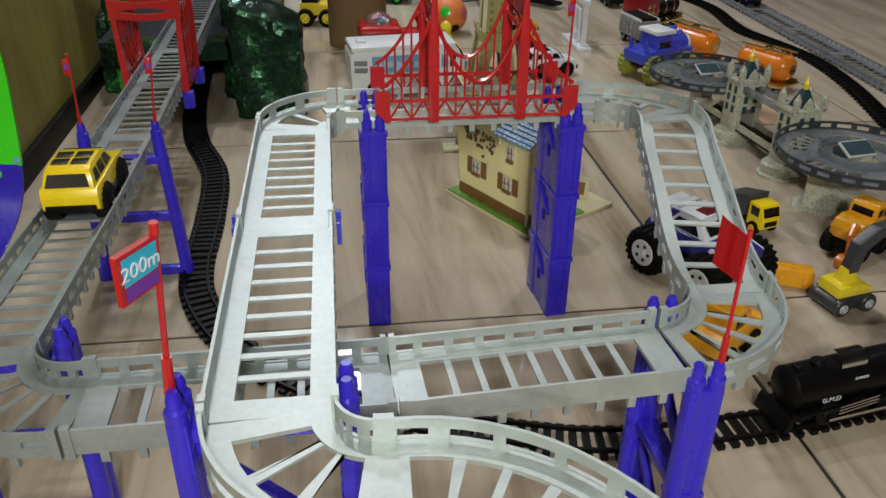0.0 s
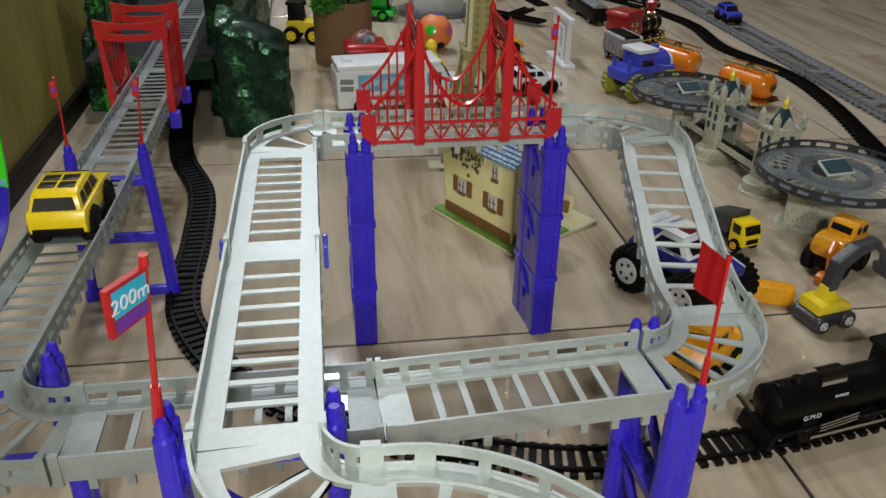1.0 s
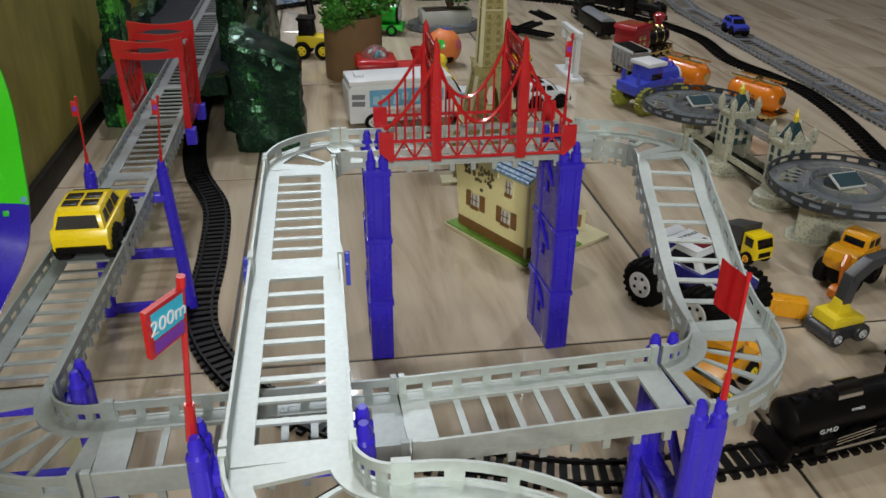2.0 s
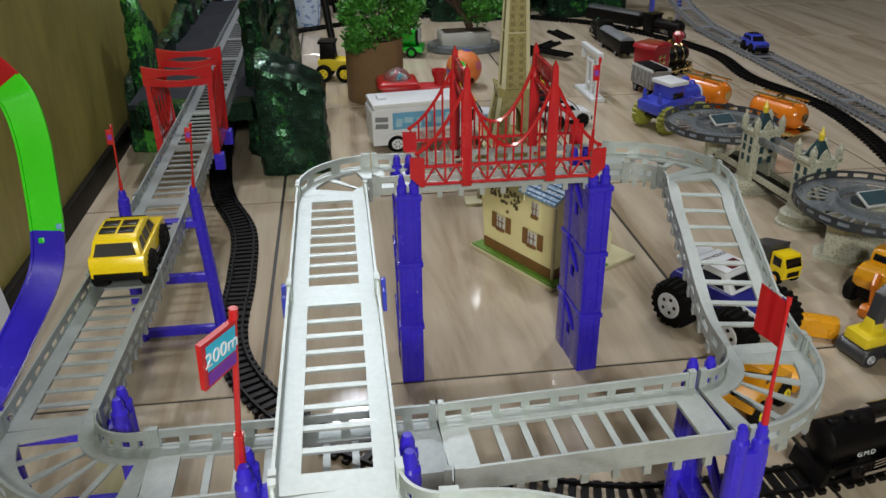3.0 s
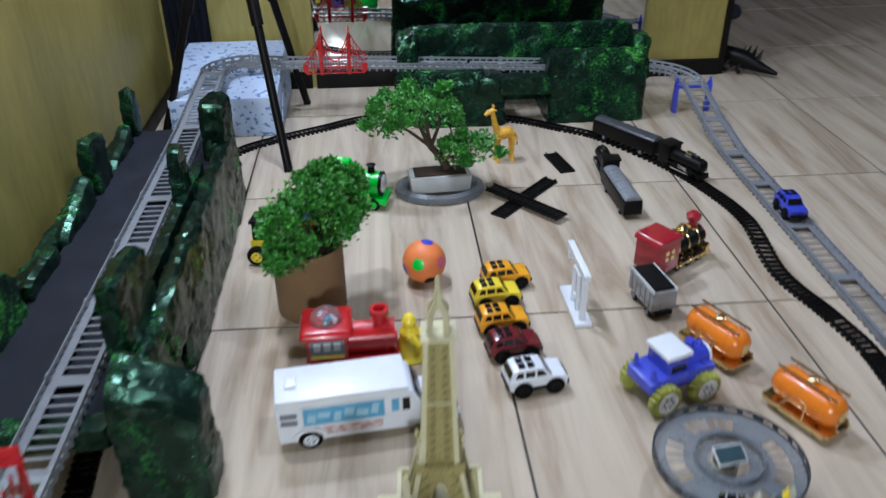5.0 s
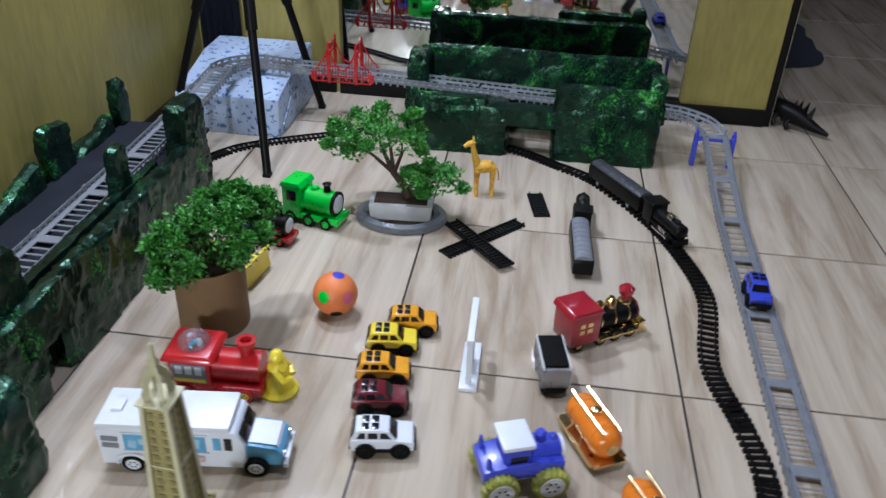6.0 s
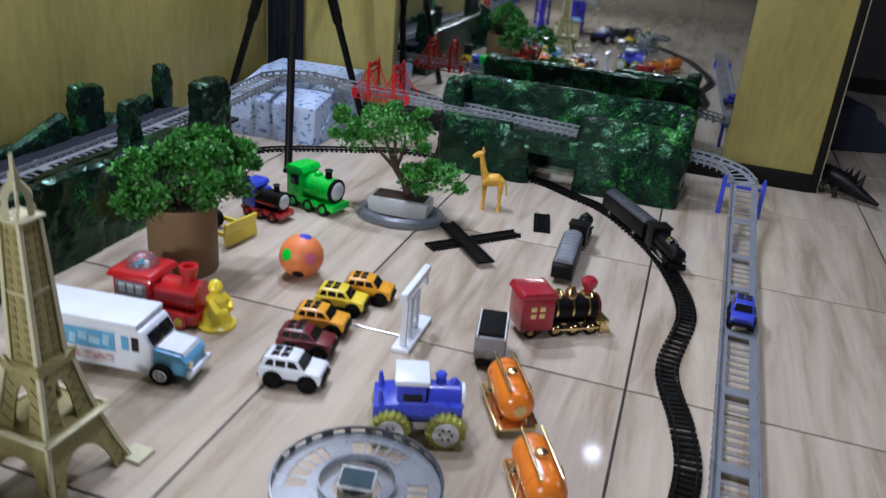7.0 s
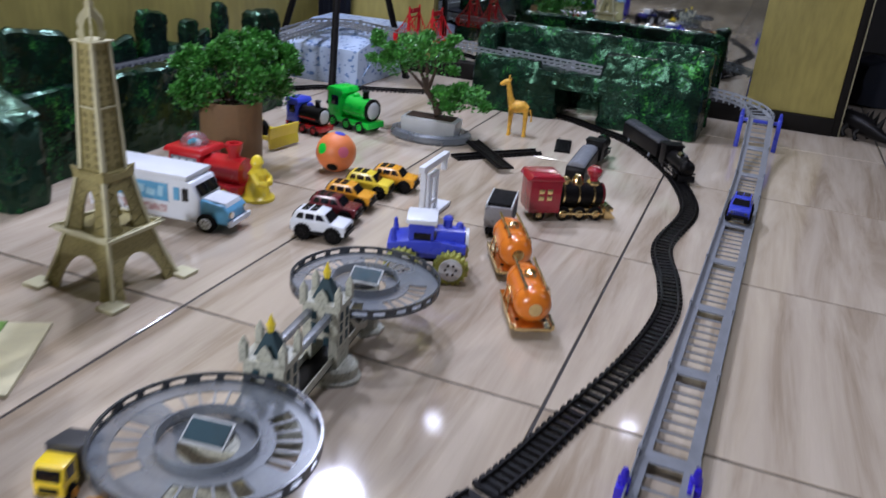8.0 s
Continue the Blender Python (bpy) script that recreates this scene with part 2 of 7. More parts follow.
def prism(bm, outline, y0, y1, bev=0.0, m=None):
    """An outline in x and z, drawn out from y0 to y1."""
    a = [bm.verts.new((x, y0, z)) for x, z in outline]
    b = [bm.verts.new((x, y1, z)) for x, z in outline]
    fs = [bm.faces.new(a), bm.faces.new(b[::-1])]
    for i in range(len(a)):
        fs.append(bm.faces.new((a[i], b[i], b[i - 1], a[i - 1])))
    vs = a + b
    if bev:
        es = list({e for f in fs for e in f.edges})
        out = bmesh.ops.bevel(bm, geom=es, offset=bev, segments=2, affect="EDGES", profile=0.6)
        vs = list({v for f in out["faces"] for v in f.verts} | {v for v in vs if v.is_valid})
    if m:
        bmesh.ops.transform(bm, matrix=m, verts=vs)
    bmesh.ops.recalc_face_normals(bm, faces=bm.faces[:])
    return bm


def lathe(bm, prof, n=24, c=(0, 0, 0), sx=1.0, sy=1.0):
    """A profile of (radius, z) turned round the z axis."""
    rings = []
    for r, z in prof:
        rings.append([bm.verts.new((c[0] + sx * r * math.cos(2 * math.pi * i / n), c[1] + sy * r * math.sin(2 * math.pi * i / n), c[2] + z)) for i in range(n)])
    for a, b in zip(rings, rings[1:]):
        for i in range(n):
            bm.faces.new((a[i - 1], a[i], b[i], b[i - 1]))
    bm.faces.new(rings[0][::-1])
    bm.faces.new(rings[-1])
    return bm


def frames_of(pts):
    """Side vectors in the plan at each point of a path."""
    out = []
    for i, p in enumerate(pts):
        d = pts[min(i + 1, len(pts) - 1)] - pts[max(i - 1, 0)]
        d.z = 0
        d.normalize()
        out.append(Vector((d.y, -d.x, 0)))
    return out


def sweep(bm, pts, a, b, z0, z1):
    """A bar along a path, from a to b metres to its right, from z0 to z1 above it."""
    sides = frames_of(pts)
    rings = [[bm.verts.new(p + s * u + Vector((0, 0, w))) for u, w in ((a, z0), (b, z0), (b, z1), (a, z1))] for p, s in zip(pts, sides)]
    for r, q in zip(rings, rings[1:]):
        for i in range(4):
            bm.faces.new((r[i - 1], r[i], q[i], q[i - 1]))
    bm.faces.new(rings[0])
    bm.faces.new(rings[-1][::-1])
    return bm


def tube(bm, pts, r, n=8):
    """A round bar through the points."""
    pts = [Vector(p) for p in pts]
    rings = []
    for i, p in enumerate(pts):
        d = (pts[min(i + 1, len(pts) - 1)] - pts[max(i - 1, 0)]).normalized()
        u = d.orthogonal().normalized() if i == 0 else (u - d * u.dot(d)).normalized()
        w = d.cross(u)
        k = r[i] if isinstance(r, (list, tuple)) else r
        rings.append([bm.verts.new(p + (u * math.cos(2 * math.pi * j / n) + w * math.sin(2 * math.pi * j / n)) * k) for j in range(n)])
    for a, b in zip(rings, rings[1:]):
        for j in range(n):
            bm.faces.new((a[j - 1], a[j], b[j], b[j - 1]))
    bm.faces.new(rings[0][::-1])
    bm.faces.new(rings[-1])
    return bm


def smooth_path(ctrl, step=0.01, closed=False):
    """A Catmull-Rom path through the control points, in even steps."""
    c = [Vector(p) for p in ctrl]
    n = len(c)
    dense = []
    for i in range(n if closed else n - 1):
        p0, p1, p2, p3 = (c[(i + k) % n] if closed else c[min(max(i + k, 0), n - 1)] for k in (-1, 0, 1, 2))
        for k in range(24):
            t = k / 24
            dense.append(0.5 * ((2 * p1) + (p2 - p0) * t + (2 * p0 - 5 * p1 + 4 * p2 - p3) * t * t + (3 * p1 - p0 - 3 * p2 + p3) * t ** 3))
    dense.append(c[0] if closed else c[-1])
    out, gone = [dense[0]], 0.0
    for a, b in zip(dense, dense[1:]):
        gone += (b - a).length
        if gone >= step:
            out.append(b)
            gone = 0.0
    return out


def turn(cx, cy, r, a0, a1, z0, z1, n=14):
    """An arc in the plan, in degrees, from z0 to z1."""
    return [V(cx + r * math.cos(radians(a0 + (a1 - a0) * i / n)), cy + r * math.sin(radians(a0 + (a1 - a0) * i / n)), z0 + (z1 - z0) * i / n) for i in range(n + 1)]


def straight(p, q, n=12):
    p, q = Vector(p), Vector(q)
    return [p.lerp(q, i / n) for i in range(n + 1)]


def mesh_of(bm, name, material):
    bmesh.ops.recalc_face_normals(bm, faces=bm.faces[:])
    me = bpy.data.meshes.new(name)
    bm.to_mesh(me)
    bm.free()
    me.materials.append(material)
    me.shade_smooth()
    me.set_sharp_from_angle(angle=radians(38))
    return me


def part(name, bm, material, parent, label=""):
    """One mesh object under a thing or a part."""
    ob = new(name, bm if isinstance(bm, bpy.types.Mesh) else mesh_of(bm, name, material))
    ob.parent = parent
    if label:
        ob["label"] = label
    return ob


def thing(name, at=(0, 0, 0), rz=0.0, label="", category="", group="", kind=""):
    ob = new(name)
    ob.empty_display_size = 0.02
    ob.matrix_world = pose(*at, 0, 0, rz)
    return tagged(ob, label, category, group, kind)


def solid(name, bm, material, at=(0, 0, 0), rz=0.0, label="", category="", group="", kind=""):
    """A thing that is one mesh."""
    ob = new(name, mesh_of(bm, name, material))
    ob.matrix_world = pose(*at, 0, 0, rz)
    return tagged(ob, label, category, group, kind)


def B():
    return bmesh.new()

# ---- the room ----
WALL_X, WALL_Y = -0.365, 3.49
RIGHT_X, BACK_Y, HIGH = 4.6, -4.4, 2.6
bm = B()
box(bm, ((WALL_X + RIGHT_X) / 2, 0.85, -0.0268), (RIGHT_X - WALL_X + 0.4, 10.9, 0.05))
FLOOR = solid("floor", bm, GROUT, label="wood-print ceramic tile floor with dark grout joints", category="floor", kind="structure")

bm = B()
box(bm, (WALL_X - 0.06, -0.46, HIGH / 2), (0.12, 7.9, HIGH))
solid("wall_west", bm, PANEL, label="olive wood-panelled wall beside the toys", category="wall", kind="structure")
bm = B()
box(bm, (WALL_X + 0.006, -0.46, 0.022), (0.012, 7.88, 0.044), 0.002)
solid("baseboard", bm, DARK, label="black skirting along the panelled wall", category="baseboard", kind="structure")

# far wall: panel, mirror, end pillar
bm = B()
box(bm, (-0.125, WALL_Y + 0.05, HIGH / 2), (0.55, 0.10, HIGH))
solid("wall_north", bm, PANEL, label="olive wood-panelled end wall", category="wall", kind="structure")
pil = thing("pillar", (1.505, WALL_Y + 0.05, 0), 0, "olive wood-panelled end pillar with black edge", "pillar", kind="structure")
bm = B()
box(bm, (0, 0, HIGH / 2 + 0.03), (0.29, 0.10, HIGH - 0.06), 0.003)
part("panel", bm, PANEL, pil)
bm = B()
box(bm, (0, -0.004, 0.03), (0.296, 0.112, 0.06), 0.002)
part("plinth", bm, DARK, pil, "black plinth")
bm = B()
box(bm, (0.158, 0.0, HIGH / 2), (0.024, 0.104, HIGH), 0.002)
part("edge_strip", bm, DARK, pil, "black edge strip")
bm = B()
box(bm, (0.173, -0.03, HIGH / 2), (0.006, 0.012, HIGH), 0.001)
part("bead", bm, CARD, pil, "pale thin bead")

mir = thing("mirror_1", (0.755, WALL_Y, 0), 0, "tall wall mirror with black bottom rail", "mirror", kind="structure")
bm = B()
box(bm, (0, 0.03, 1.05), (1.21, 0.012, 1.98))
part("glass", bm, SILVER, mir)
bm = B()
box(bm, (0, 0.008, 0.03), (1.21, 0.05, 0.06), 0.003)
part("bottom_rail", bm, DARK, mir)
bm = B()
box(bm, (0, 0.06, HIGH / 2), (1.21, 0.04, HIGH))
part("backing", bm, DARK, mir)
bm = B()
rows = []
for i in range(43):
    x = -0.350 + 0.150 * i / 42
    y = WALL_Y - 0.022 - 0.009 * math.sin(i * 0.9)
    rows.append([bm.verts.new((x, y, 0.0)), bm.verts.new((x, y, 2.0))])
for a, b in zip(rows, rows[1:]):
    bm.faces.new((a[0], b[0], b[1], a[1]))
bmesh.ops.solidify(bm, geom=bm.faces[:], thickness=0.003)
solid("curtain", bm, NAVY, label="dark navy hanging curtain in the corner", category="curtain")

# closing walls and ceiling of the wider room
for name, c, s in (("wall_east", (RIGHT_X + 0.06, 0.85, HIGH / 2), (0.12, 10.9, HIGH)), ("wall_south", (2.1, BACK_Y - 0.06, HIGH / 2), (5.2, 0.12, HIGH)),
                   ("wall_back", (2.1, 6.2, HIGH / 2), (5.2, 0.12, HIGH)), ("wall_side", (WALL_X - 0.06, 4.85, HIGH / 2), (0.12, 2.7, HIGH))):
    bm = B()
    box(bm, c, s)
    solid(name, bm, PLASTER, label="plain grey plaster wall", category="wall", kind="structure")
bm = B()
box(bm, (2.1, 0.85, HIGH + 0.04), (5.4, 10.9, 0.08))
solid("ceiling", bm, PLASTER, label="plain ceiling", category="ceiling", kind="structure")

# skirting shoe of the end wall
bm = B()
box(bm, (-0.125, WALL_Y - 0.006, 0.03), (0.52, 0.012, 0.06), 0.002)
solid("trim", bm, DARK, label="black skirting along the end wall", category="trim", kind="structure")

# ---- the grey roller track ----
HALF = 0.035


def track(pts, label="grey plastic roller track piece with ladder rungs", material=None, gap=0.0215, wall=0.015, plate=0.013, open_sides=(True, True), name="track_piece", thin=0.0026):
    """One piece: two deck strips, end plates, rungs, and side walls with openings near the deck."""
    material = material or GREY
    at = pts[0].copy()
    loc = [p - at for p in pts]
    ob = thing(name, at, 0, label, "track", "roller track")
    sides = frames_of(loc)
    length = sum((b - a).length for a, b in zip(loc, loc[1:]))
    bm = B()
    sweep(bm, loc, -HALF, -0.0215, -0.002, 0.001)
    sweep(bm, loc, 0.0215, HALF, -0.002, 0.001)
    part("deck", bm, material, ob)

    def cut(a, b):
        out, gone = [], 0.0
        for p, q in zip(loc, loc[1:]):
            d = (q - p).length
            u0, u1 = max(a, gone), min(b, gone + d)
            if u1 > u0 + 1e-6:
                if not out:
                    out.append(p.lerp(q, (u0 - gone) / d))
                out.append(p.lerp(q, (u1 - gone) / d))
            gone += d
        return out

    for a, b in ((0.0, plate), (length - plate, length)):
        bm = B()
        sweep(bm, cut(a, b), -0.0217, 0.0217, -0.0016, 0.0013)
        part("end_plate", bm, material, ob)
    n = max(1, round((length - 2 * plate) / gap) - 1)
    for i in range(1, n + 1):
        mid = plate + (length - 2 * plate) * i / (n + 1)
        seg = cut(mid - thin, mid + thin)
        bm = B()
        sweep(bm, seg, -0.022, 0.022, -0.0018, 0.0)
        part("rung", bm, material, ob)
    for sgn in (-1, 1):
        a, b = (-HALF - 0.0022, -HALF) if sgn < 0 else (HALF, HALF + 0.0022)
        bm = B()
        if not open_sides[0 if sgn < 0 else 1]:
            sweep(bm, loc, a + 0.0002, b - 0.0002, wall * 0.1, wall * 0.57)
        sweep(bm, loc, a, b, wall * 0.55, wall)
        sweep(bm, loc, a, b, -0.005, wall * 0.12)
        m = max(2, round(length / 0.024))
        for i in range(m + 1):
            u = min(max(length * i / m, 0.004), length - 0.004)
            sweep(bm, cut(u - 0.0034, u + 0.0034), a, b, wall * 0.1, wall * 0.57)
            if 0 < i < m:
                sweep(bm, cut(u - 0.0028, u + 0.0028), a - 0.0007, b + 0.0007, -0.0125, -0.004)
        # joining lugs at the ends
        for u in (0.003, length - 0.003):
            sweep(bm, cut(u - 0.003, u + 0.003), a - 0.0012, b + 0.0012, -0.008, wall + 0.002)
        part("side_wall", bm, material, ob)
    return ob


ZT = 0.257      # deck of the high straight
ZL = 0.205      # deck of the low straight
S1X = 0.106
BY = 0.842      # middle line of the bridge
# near turn and the fall out of sight
track(turn(0.166, 0.338, 0.060, 270, 180, 0.262, 0.262))
track(smooth_path([(0.166, 0.278, 0.262), (0.198, 0.275, 0.262), (0.234, 0.258, 0.261), (0.264, 0.226, 0.259), (0.280, 0.184, 0.257), (0.284, 0.145, 0.256)], 0.008))
# high straight
track(straight((S1X, 0.338, 0.262), (S1X, 0.573, 0.259)), plate=0.017, open_sides=(False, False))
track(straight((S1X, 0.573, 0.259), (S1X, 0.795, ZT)), plate=0.017, open_sides=(False, False))
track(turn(S1X + 0.047, 0.795, 0.047, 180, 90, ZT, ZT))
track(straight((S1X + 0.047, BY, ZT), (0.440, BY, ZT)))
track(turn(0.438, BY - 0.072, 0.072, 90, 18, ZT, 0.258))
ex, ey = 0.438 + 0.072 * math.cos(radians(18)), BY - 0.072 + 0.072 * math.sin(radians(18))
track(smooth_path([(ex, ey, 0.258), (ex + 0.001, ey - 0.03, 0.255), (0.498, 0.720, 0.245), (0.485, 0.650, 0.230), (0.472, 0.585, 0.215), (0.466, 0.545, 0.208), (0.465, 0.515, 0.205)], 0.008), gap=0.029)
track(turn(0.392, 0.515, 0.073, 0, -88, 0.205, ZL))
# low straight, under the high one
track(straight((0.390, 0.442, ZL), (0.180, 0.430, ZL)), plate=0.022, open_sides=(False, True))
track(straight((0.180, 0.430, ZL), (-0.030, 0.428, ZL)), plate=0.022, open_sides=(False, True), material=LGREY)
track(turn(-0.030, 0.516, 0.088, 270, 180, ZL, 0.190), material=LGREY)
UP = [(-0.118, 0.516, 0.190), (-0.1195, 0.780, 0.176), (-0.121, 1.018, 0.169), (-0.123, 1.250, 0.166), (-0.125, 1.450, 0.164), (-0.127, 1.655, 0.164),
      (-0.129, 1.865, 0.164), (-0.131, 2.080, 0.164), (-0.132, 2.295, 0.164), (-0.133, 2.505, 0.164), (-0.134, 2.715, 0.168), (-0.134, 2.935, 0.182), (-0.134, 3.10, 0.192)]
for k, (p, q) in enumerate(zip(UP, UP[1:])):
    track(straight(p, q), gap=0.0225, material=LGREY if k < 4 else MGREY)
# over the wrapped box, the far bridge and the far tunnel
track(turn(-0.034, 3.10, 0.10, 180, 90, 0.192, 0.19), material=MGREY)
track(straight((-0.034, 3.20, 0.19), (0.075, 3.20, 0.182)), material=MGREY)
track(straight((0.075, 3.20, 0.182), (0.325, 3.20, 0.175)), material=MGREY)
for k in range(4):
    track(straight((0.325 + 0.23 * k, 3.20, 0.175 - 0.010 * k), (0.555 + 0.23 * k, 3.20, 0.165 - 0.010 * k)), material=MGREY)
track(smooth_path([(1.245, 3.20, 0.135), (1.320, 3.205, 0.126), (1.385, 3.185, 0.112), (1.416, 3.125, 0.098)], 0.012), material=CPALE, label="pale translucent roller track piece bending down")
GP = [(1.416, 3.125, 0.098), (1.417, 2.93, 0.045), (1.416, 2.74, 0.014), (1.411, 2.54, 0.012), (1.404, 2.30, 0.012), (1.397, 2.06, 0.012), (1.390, 1.82, 0.012), (1.383, 1.58, 0.012), (1.376, 1.34, 0.014), (1.369, 1.10, 0.02), (1.362, 0.86, 0.03)]
for p, q in zip(GP, GP[1:]):
    track(straight(p, q), material=DGREY, gap=0.0285, thin=0.0017, wall=0.010, label="dull grey roller track piece lying on the floor")


# ---- blue supports ----
def peg(bm, x, y, z, r=0.0062):
    lathe(bm, [(r, 0), (r, 0.009), (r * 0.7, 0.011), (r * 0.7, 0.017), (r * 0.45, 0.022)], 10, (x, y, z))


def column(bm, x, y, z0, z1, sx, sy):
    """A ribbed post."""
    box(bm, (x, y, (z0 + z1) / 2), (sx, sy, z1 - z0), 0.0015)
    for u in (-0.3, 0.3):
        box(bm, (x + u * sx, y, (z0 + z1) / 2), (sx * 0.24, sy + 0.003, z1 - z0 - 0.010), 0.001)
    box(bm, (x, y, z1 - 0.004), (sx + 0.003, sy + 0.003, 0.006), 0.001)


def tower(at, rz, levels, seg, label, span=0.078, sx=0.027):
    """A stack of support frames: two ribbed posts, a pierced web and slanting shelf in each."""
    ob = thing("track_support", at, rz, label, "support", "blue supports")
    for k in range(levels):
        z0, z1 = k * seg, (k + 1) * seg
        bm = B()
        column(bm, 0, -span / 2 + 0.011, z0, z1, sx, 0.022)
        column(bm, 0, span / 2 - 0.011, z0, z1, sx, 0.022)
        web = -sx * 0.40
        for y0, y1 in ((-span / 2 + 0.02, -0.006), (0.006, span / 2 - 0.02)):
            box(bm, (web, (y0 + y1) / 2, (z0 + z1) / 2), (0.003, y1 - y0, (z1 - z0) * 0.98))
        for w0, w1 in ((0.0, 0.40), (0.58, 1.0)):
            box(bm, (web, 0, z0 + (z1 - z0) * (w0 + w1) / 2), (0.0028, 0.0125, (z1 - z0) * (w1 - w0)))
        tube(bm, [(web - 0.003, span / 2 - 0.02, z1 - 0.004), (web - 0.003, -span / 2 + 0.02, z1 - 0.034)], 0.0016, 6)
        box(bm, (0, 0, z0 + 0.010), (sx * 0.8, span - 0.04, 0.003), rx=-14)
        box(bm, (0, 0, z1 - 0.003), (sx, span - 0.04, 0.004))
        part("frame", bm, BLUE, ob)
    for y in (-span / 2 + 0.008, span / 2 - 0.008):
        for x in (-0.007, 0.007):
            bm = B()
            peg(bm, x, y, levels * seg)
            part("peg", bm, BLUE, ob)
    return ob


tower((0.189, 0.838, 0), 0, 3, 0.0836, "tall ultramarine plastic bridge tower standing on the tiles")
tower((0.404, 0.832, 0), 5, 3, 0.0836, "tall ultramarine plastic bridge tower beside the card house")


def open_support(at, rz, h, label, span, braced=True):
    """Two slender posts with a pair of pegs each, cross bars and a slanting brace between them."""
    ob = thing("track_support", at, rz, label, "support", "blue supports")
    e = span / 2 - 0.008
    for s in (-1, 1):
        bm = B()
        box(bm, (0, s * e, h / 2), (0.026, 0.012, h), 0.002)
        for u in (-0.0075, 0.0075):
            tube(bm, [(u, s * e, 0.0), (u, s * e, h * 0.55), (u, s * e, h)], [0.0085, 0.0078, 0.007], 10)
        box(bm, (0, s * e, h * 0.5), (0.029, 0.015, 0.005), 0.001)
        part("post", bm, BLUE, ob)
        for u in (-0.0075, 0.0075):
            bm = B()
            peg(bm, u, s * e, h - 0.001, 0.0068)
            part("peg", bm, BLUE, ob)
    for z in (0.008, h * 0.5, h - 0.012):
        bm = B()
        box(bm, (0, 0, z), (0.018, 2 * e, 0.010), 0.0015)
        part("cross_bar", bm, BLUE, ob)
    for z in (0.0, h * 0.5) if braced else ():
        bm = B()
        tube(bm, [(0, -e, z + 0.010), (0, e, z + h * 0.42)], 0.0045, 8)
        part("brace", bm, BLUE, ob)
    return ob


open_support((0.398, 0.446, 0), 1, 0.204, "ultramarine track support under the low turn", 0.100)
open_support((0.101, 0.357, 0), 90, 0.2565, "ultramarine support under the high straight track", 0.112)
open_support((-0.118, 0.532, 0), 90, 0.186, "ultramarine support under the lower turn", 0.114, False)
open_support((0.285, 0.155, 0), 90, 0.2505, "ultramarine support under the winding high track", 0.106)


def frame_support(at, rz, h, wide, label):
    """A splayed support: two slanting legs, two cross bars, a cap bar and pegs."""
    ob = thing("track_support", at, rz, label, "support", "blue supports")
    for s in (-1, 1):
        bm = B()
        tube(bm, [(s * (wide / 2 + 0.004), 0, 0), (s * wide / 2, 0, h * 0.5), (s * (wide / 2 - 0.006), 0, h)], [0.0085, 0.008, 0.0075], 10)
        part("leg", bm, BLUE, ob)
        bm = B()
        peg(bm, s * (wide / 2 - 0.006), 0, h - 0.002, 0.0072)
        part("peg", bm, BLUE, ob)
    for z in (0.009, h * 0.45):
        bm = B()
        box(bm, (0, 0, z), (wide, 0.010, 0.012), 0.002)
        part("cross_bar", bm, BLUE, ob)
    bm = B()
    box(bm, (0, 0, h - 0.030), (wide - 0.008, 0.014, 0.010), 0.002)
    part("cap_bar", bm, BLUE, ob)
    return ob


frame_support((-0.112, 0.948, 0), 0, 0.198, 0.098, "ultramarine splayed track support frame on the tiles")

bm = B()
box(bm, (0, 0, 0.088), (0.014, 0.112, 0.010), 0.002)
for y in (-0.056, 0.056):
    box(bm, (0, y, 0.050), (0.026, 0.014, 0.100), 0.003, taper=(0.8, 0.9))
    peg(bm, 0, y, 0.098, 0.007)
solid("track_stand", bm, COBALT, (1.416, 3.118, 0), 90, "violet-blue stand under the far end of the floor track", "stand")
for x, y in ((1.333, 1.262), (1.412, 1.30)):
    bm = B()
    box(bm, (0, 0, 0.012), (0.016, 0.03, 0.024), 0.002)
    peg(bm, 0, 0, 0.022, 0.007)
    solid("track_stopper", bm, BLUE, (x, y, 0), 0, "small ultramarine foot clipped to the floor track", "foot", "track feet")
for x in (S1X - HALF - 0.007, S1X + HALF + 0.007):
    bm = B()
    box(bm, (0, 0, 0), (0.004, 0.020, 0.020), 0.001)
    box(bm, (0, 0.004, 0.010), (0.0045, 0.006, 0.010), 0.001)
    solid("track_clip", bm, COBALT, (x, 0.583, 0.250), 0, "blue joining clip on the high track", "clip", "track clips")


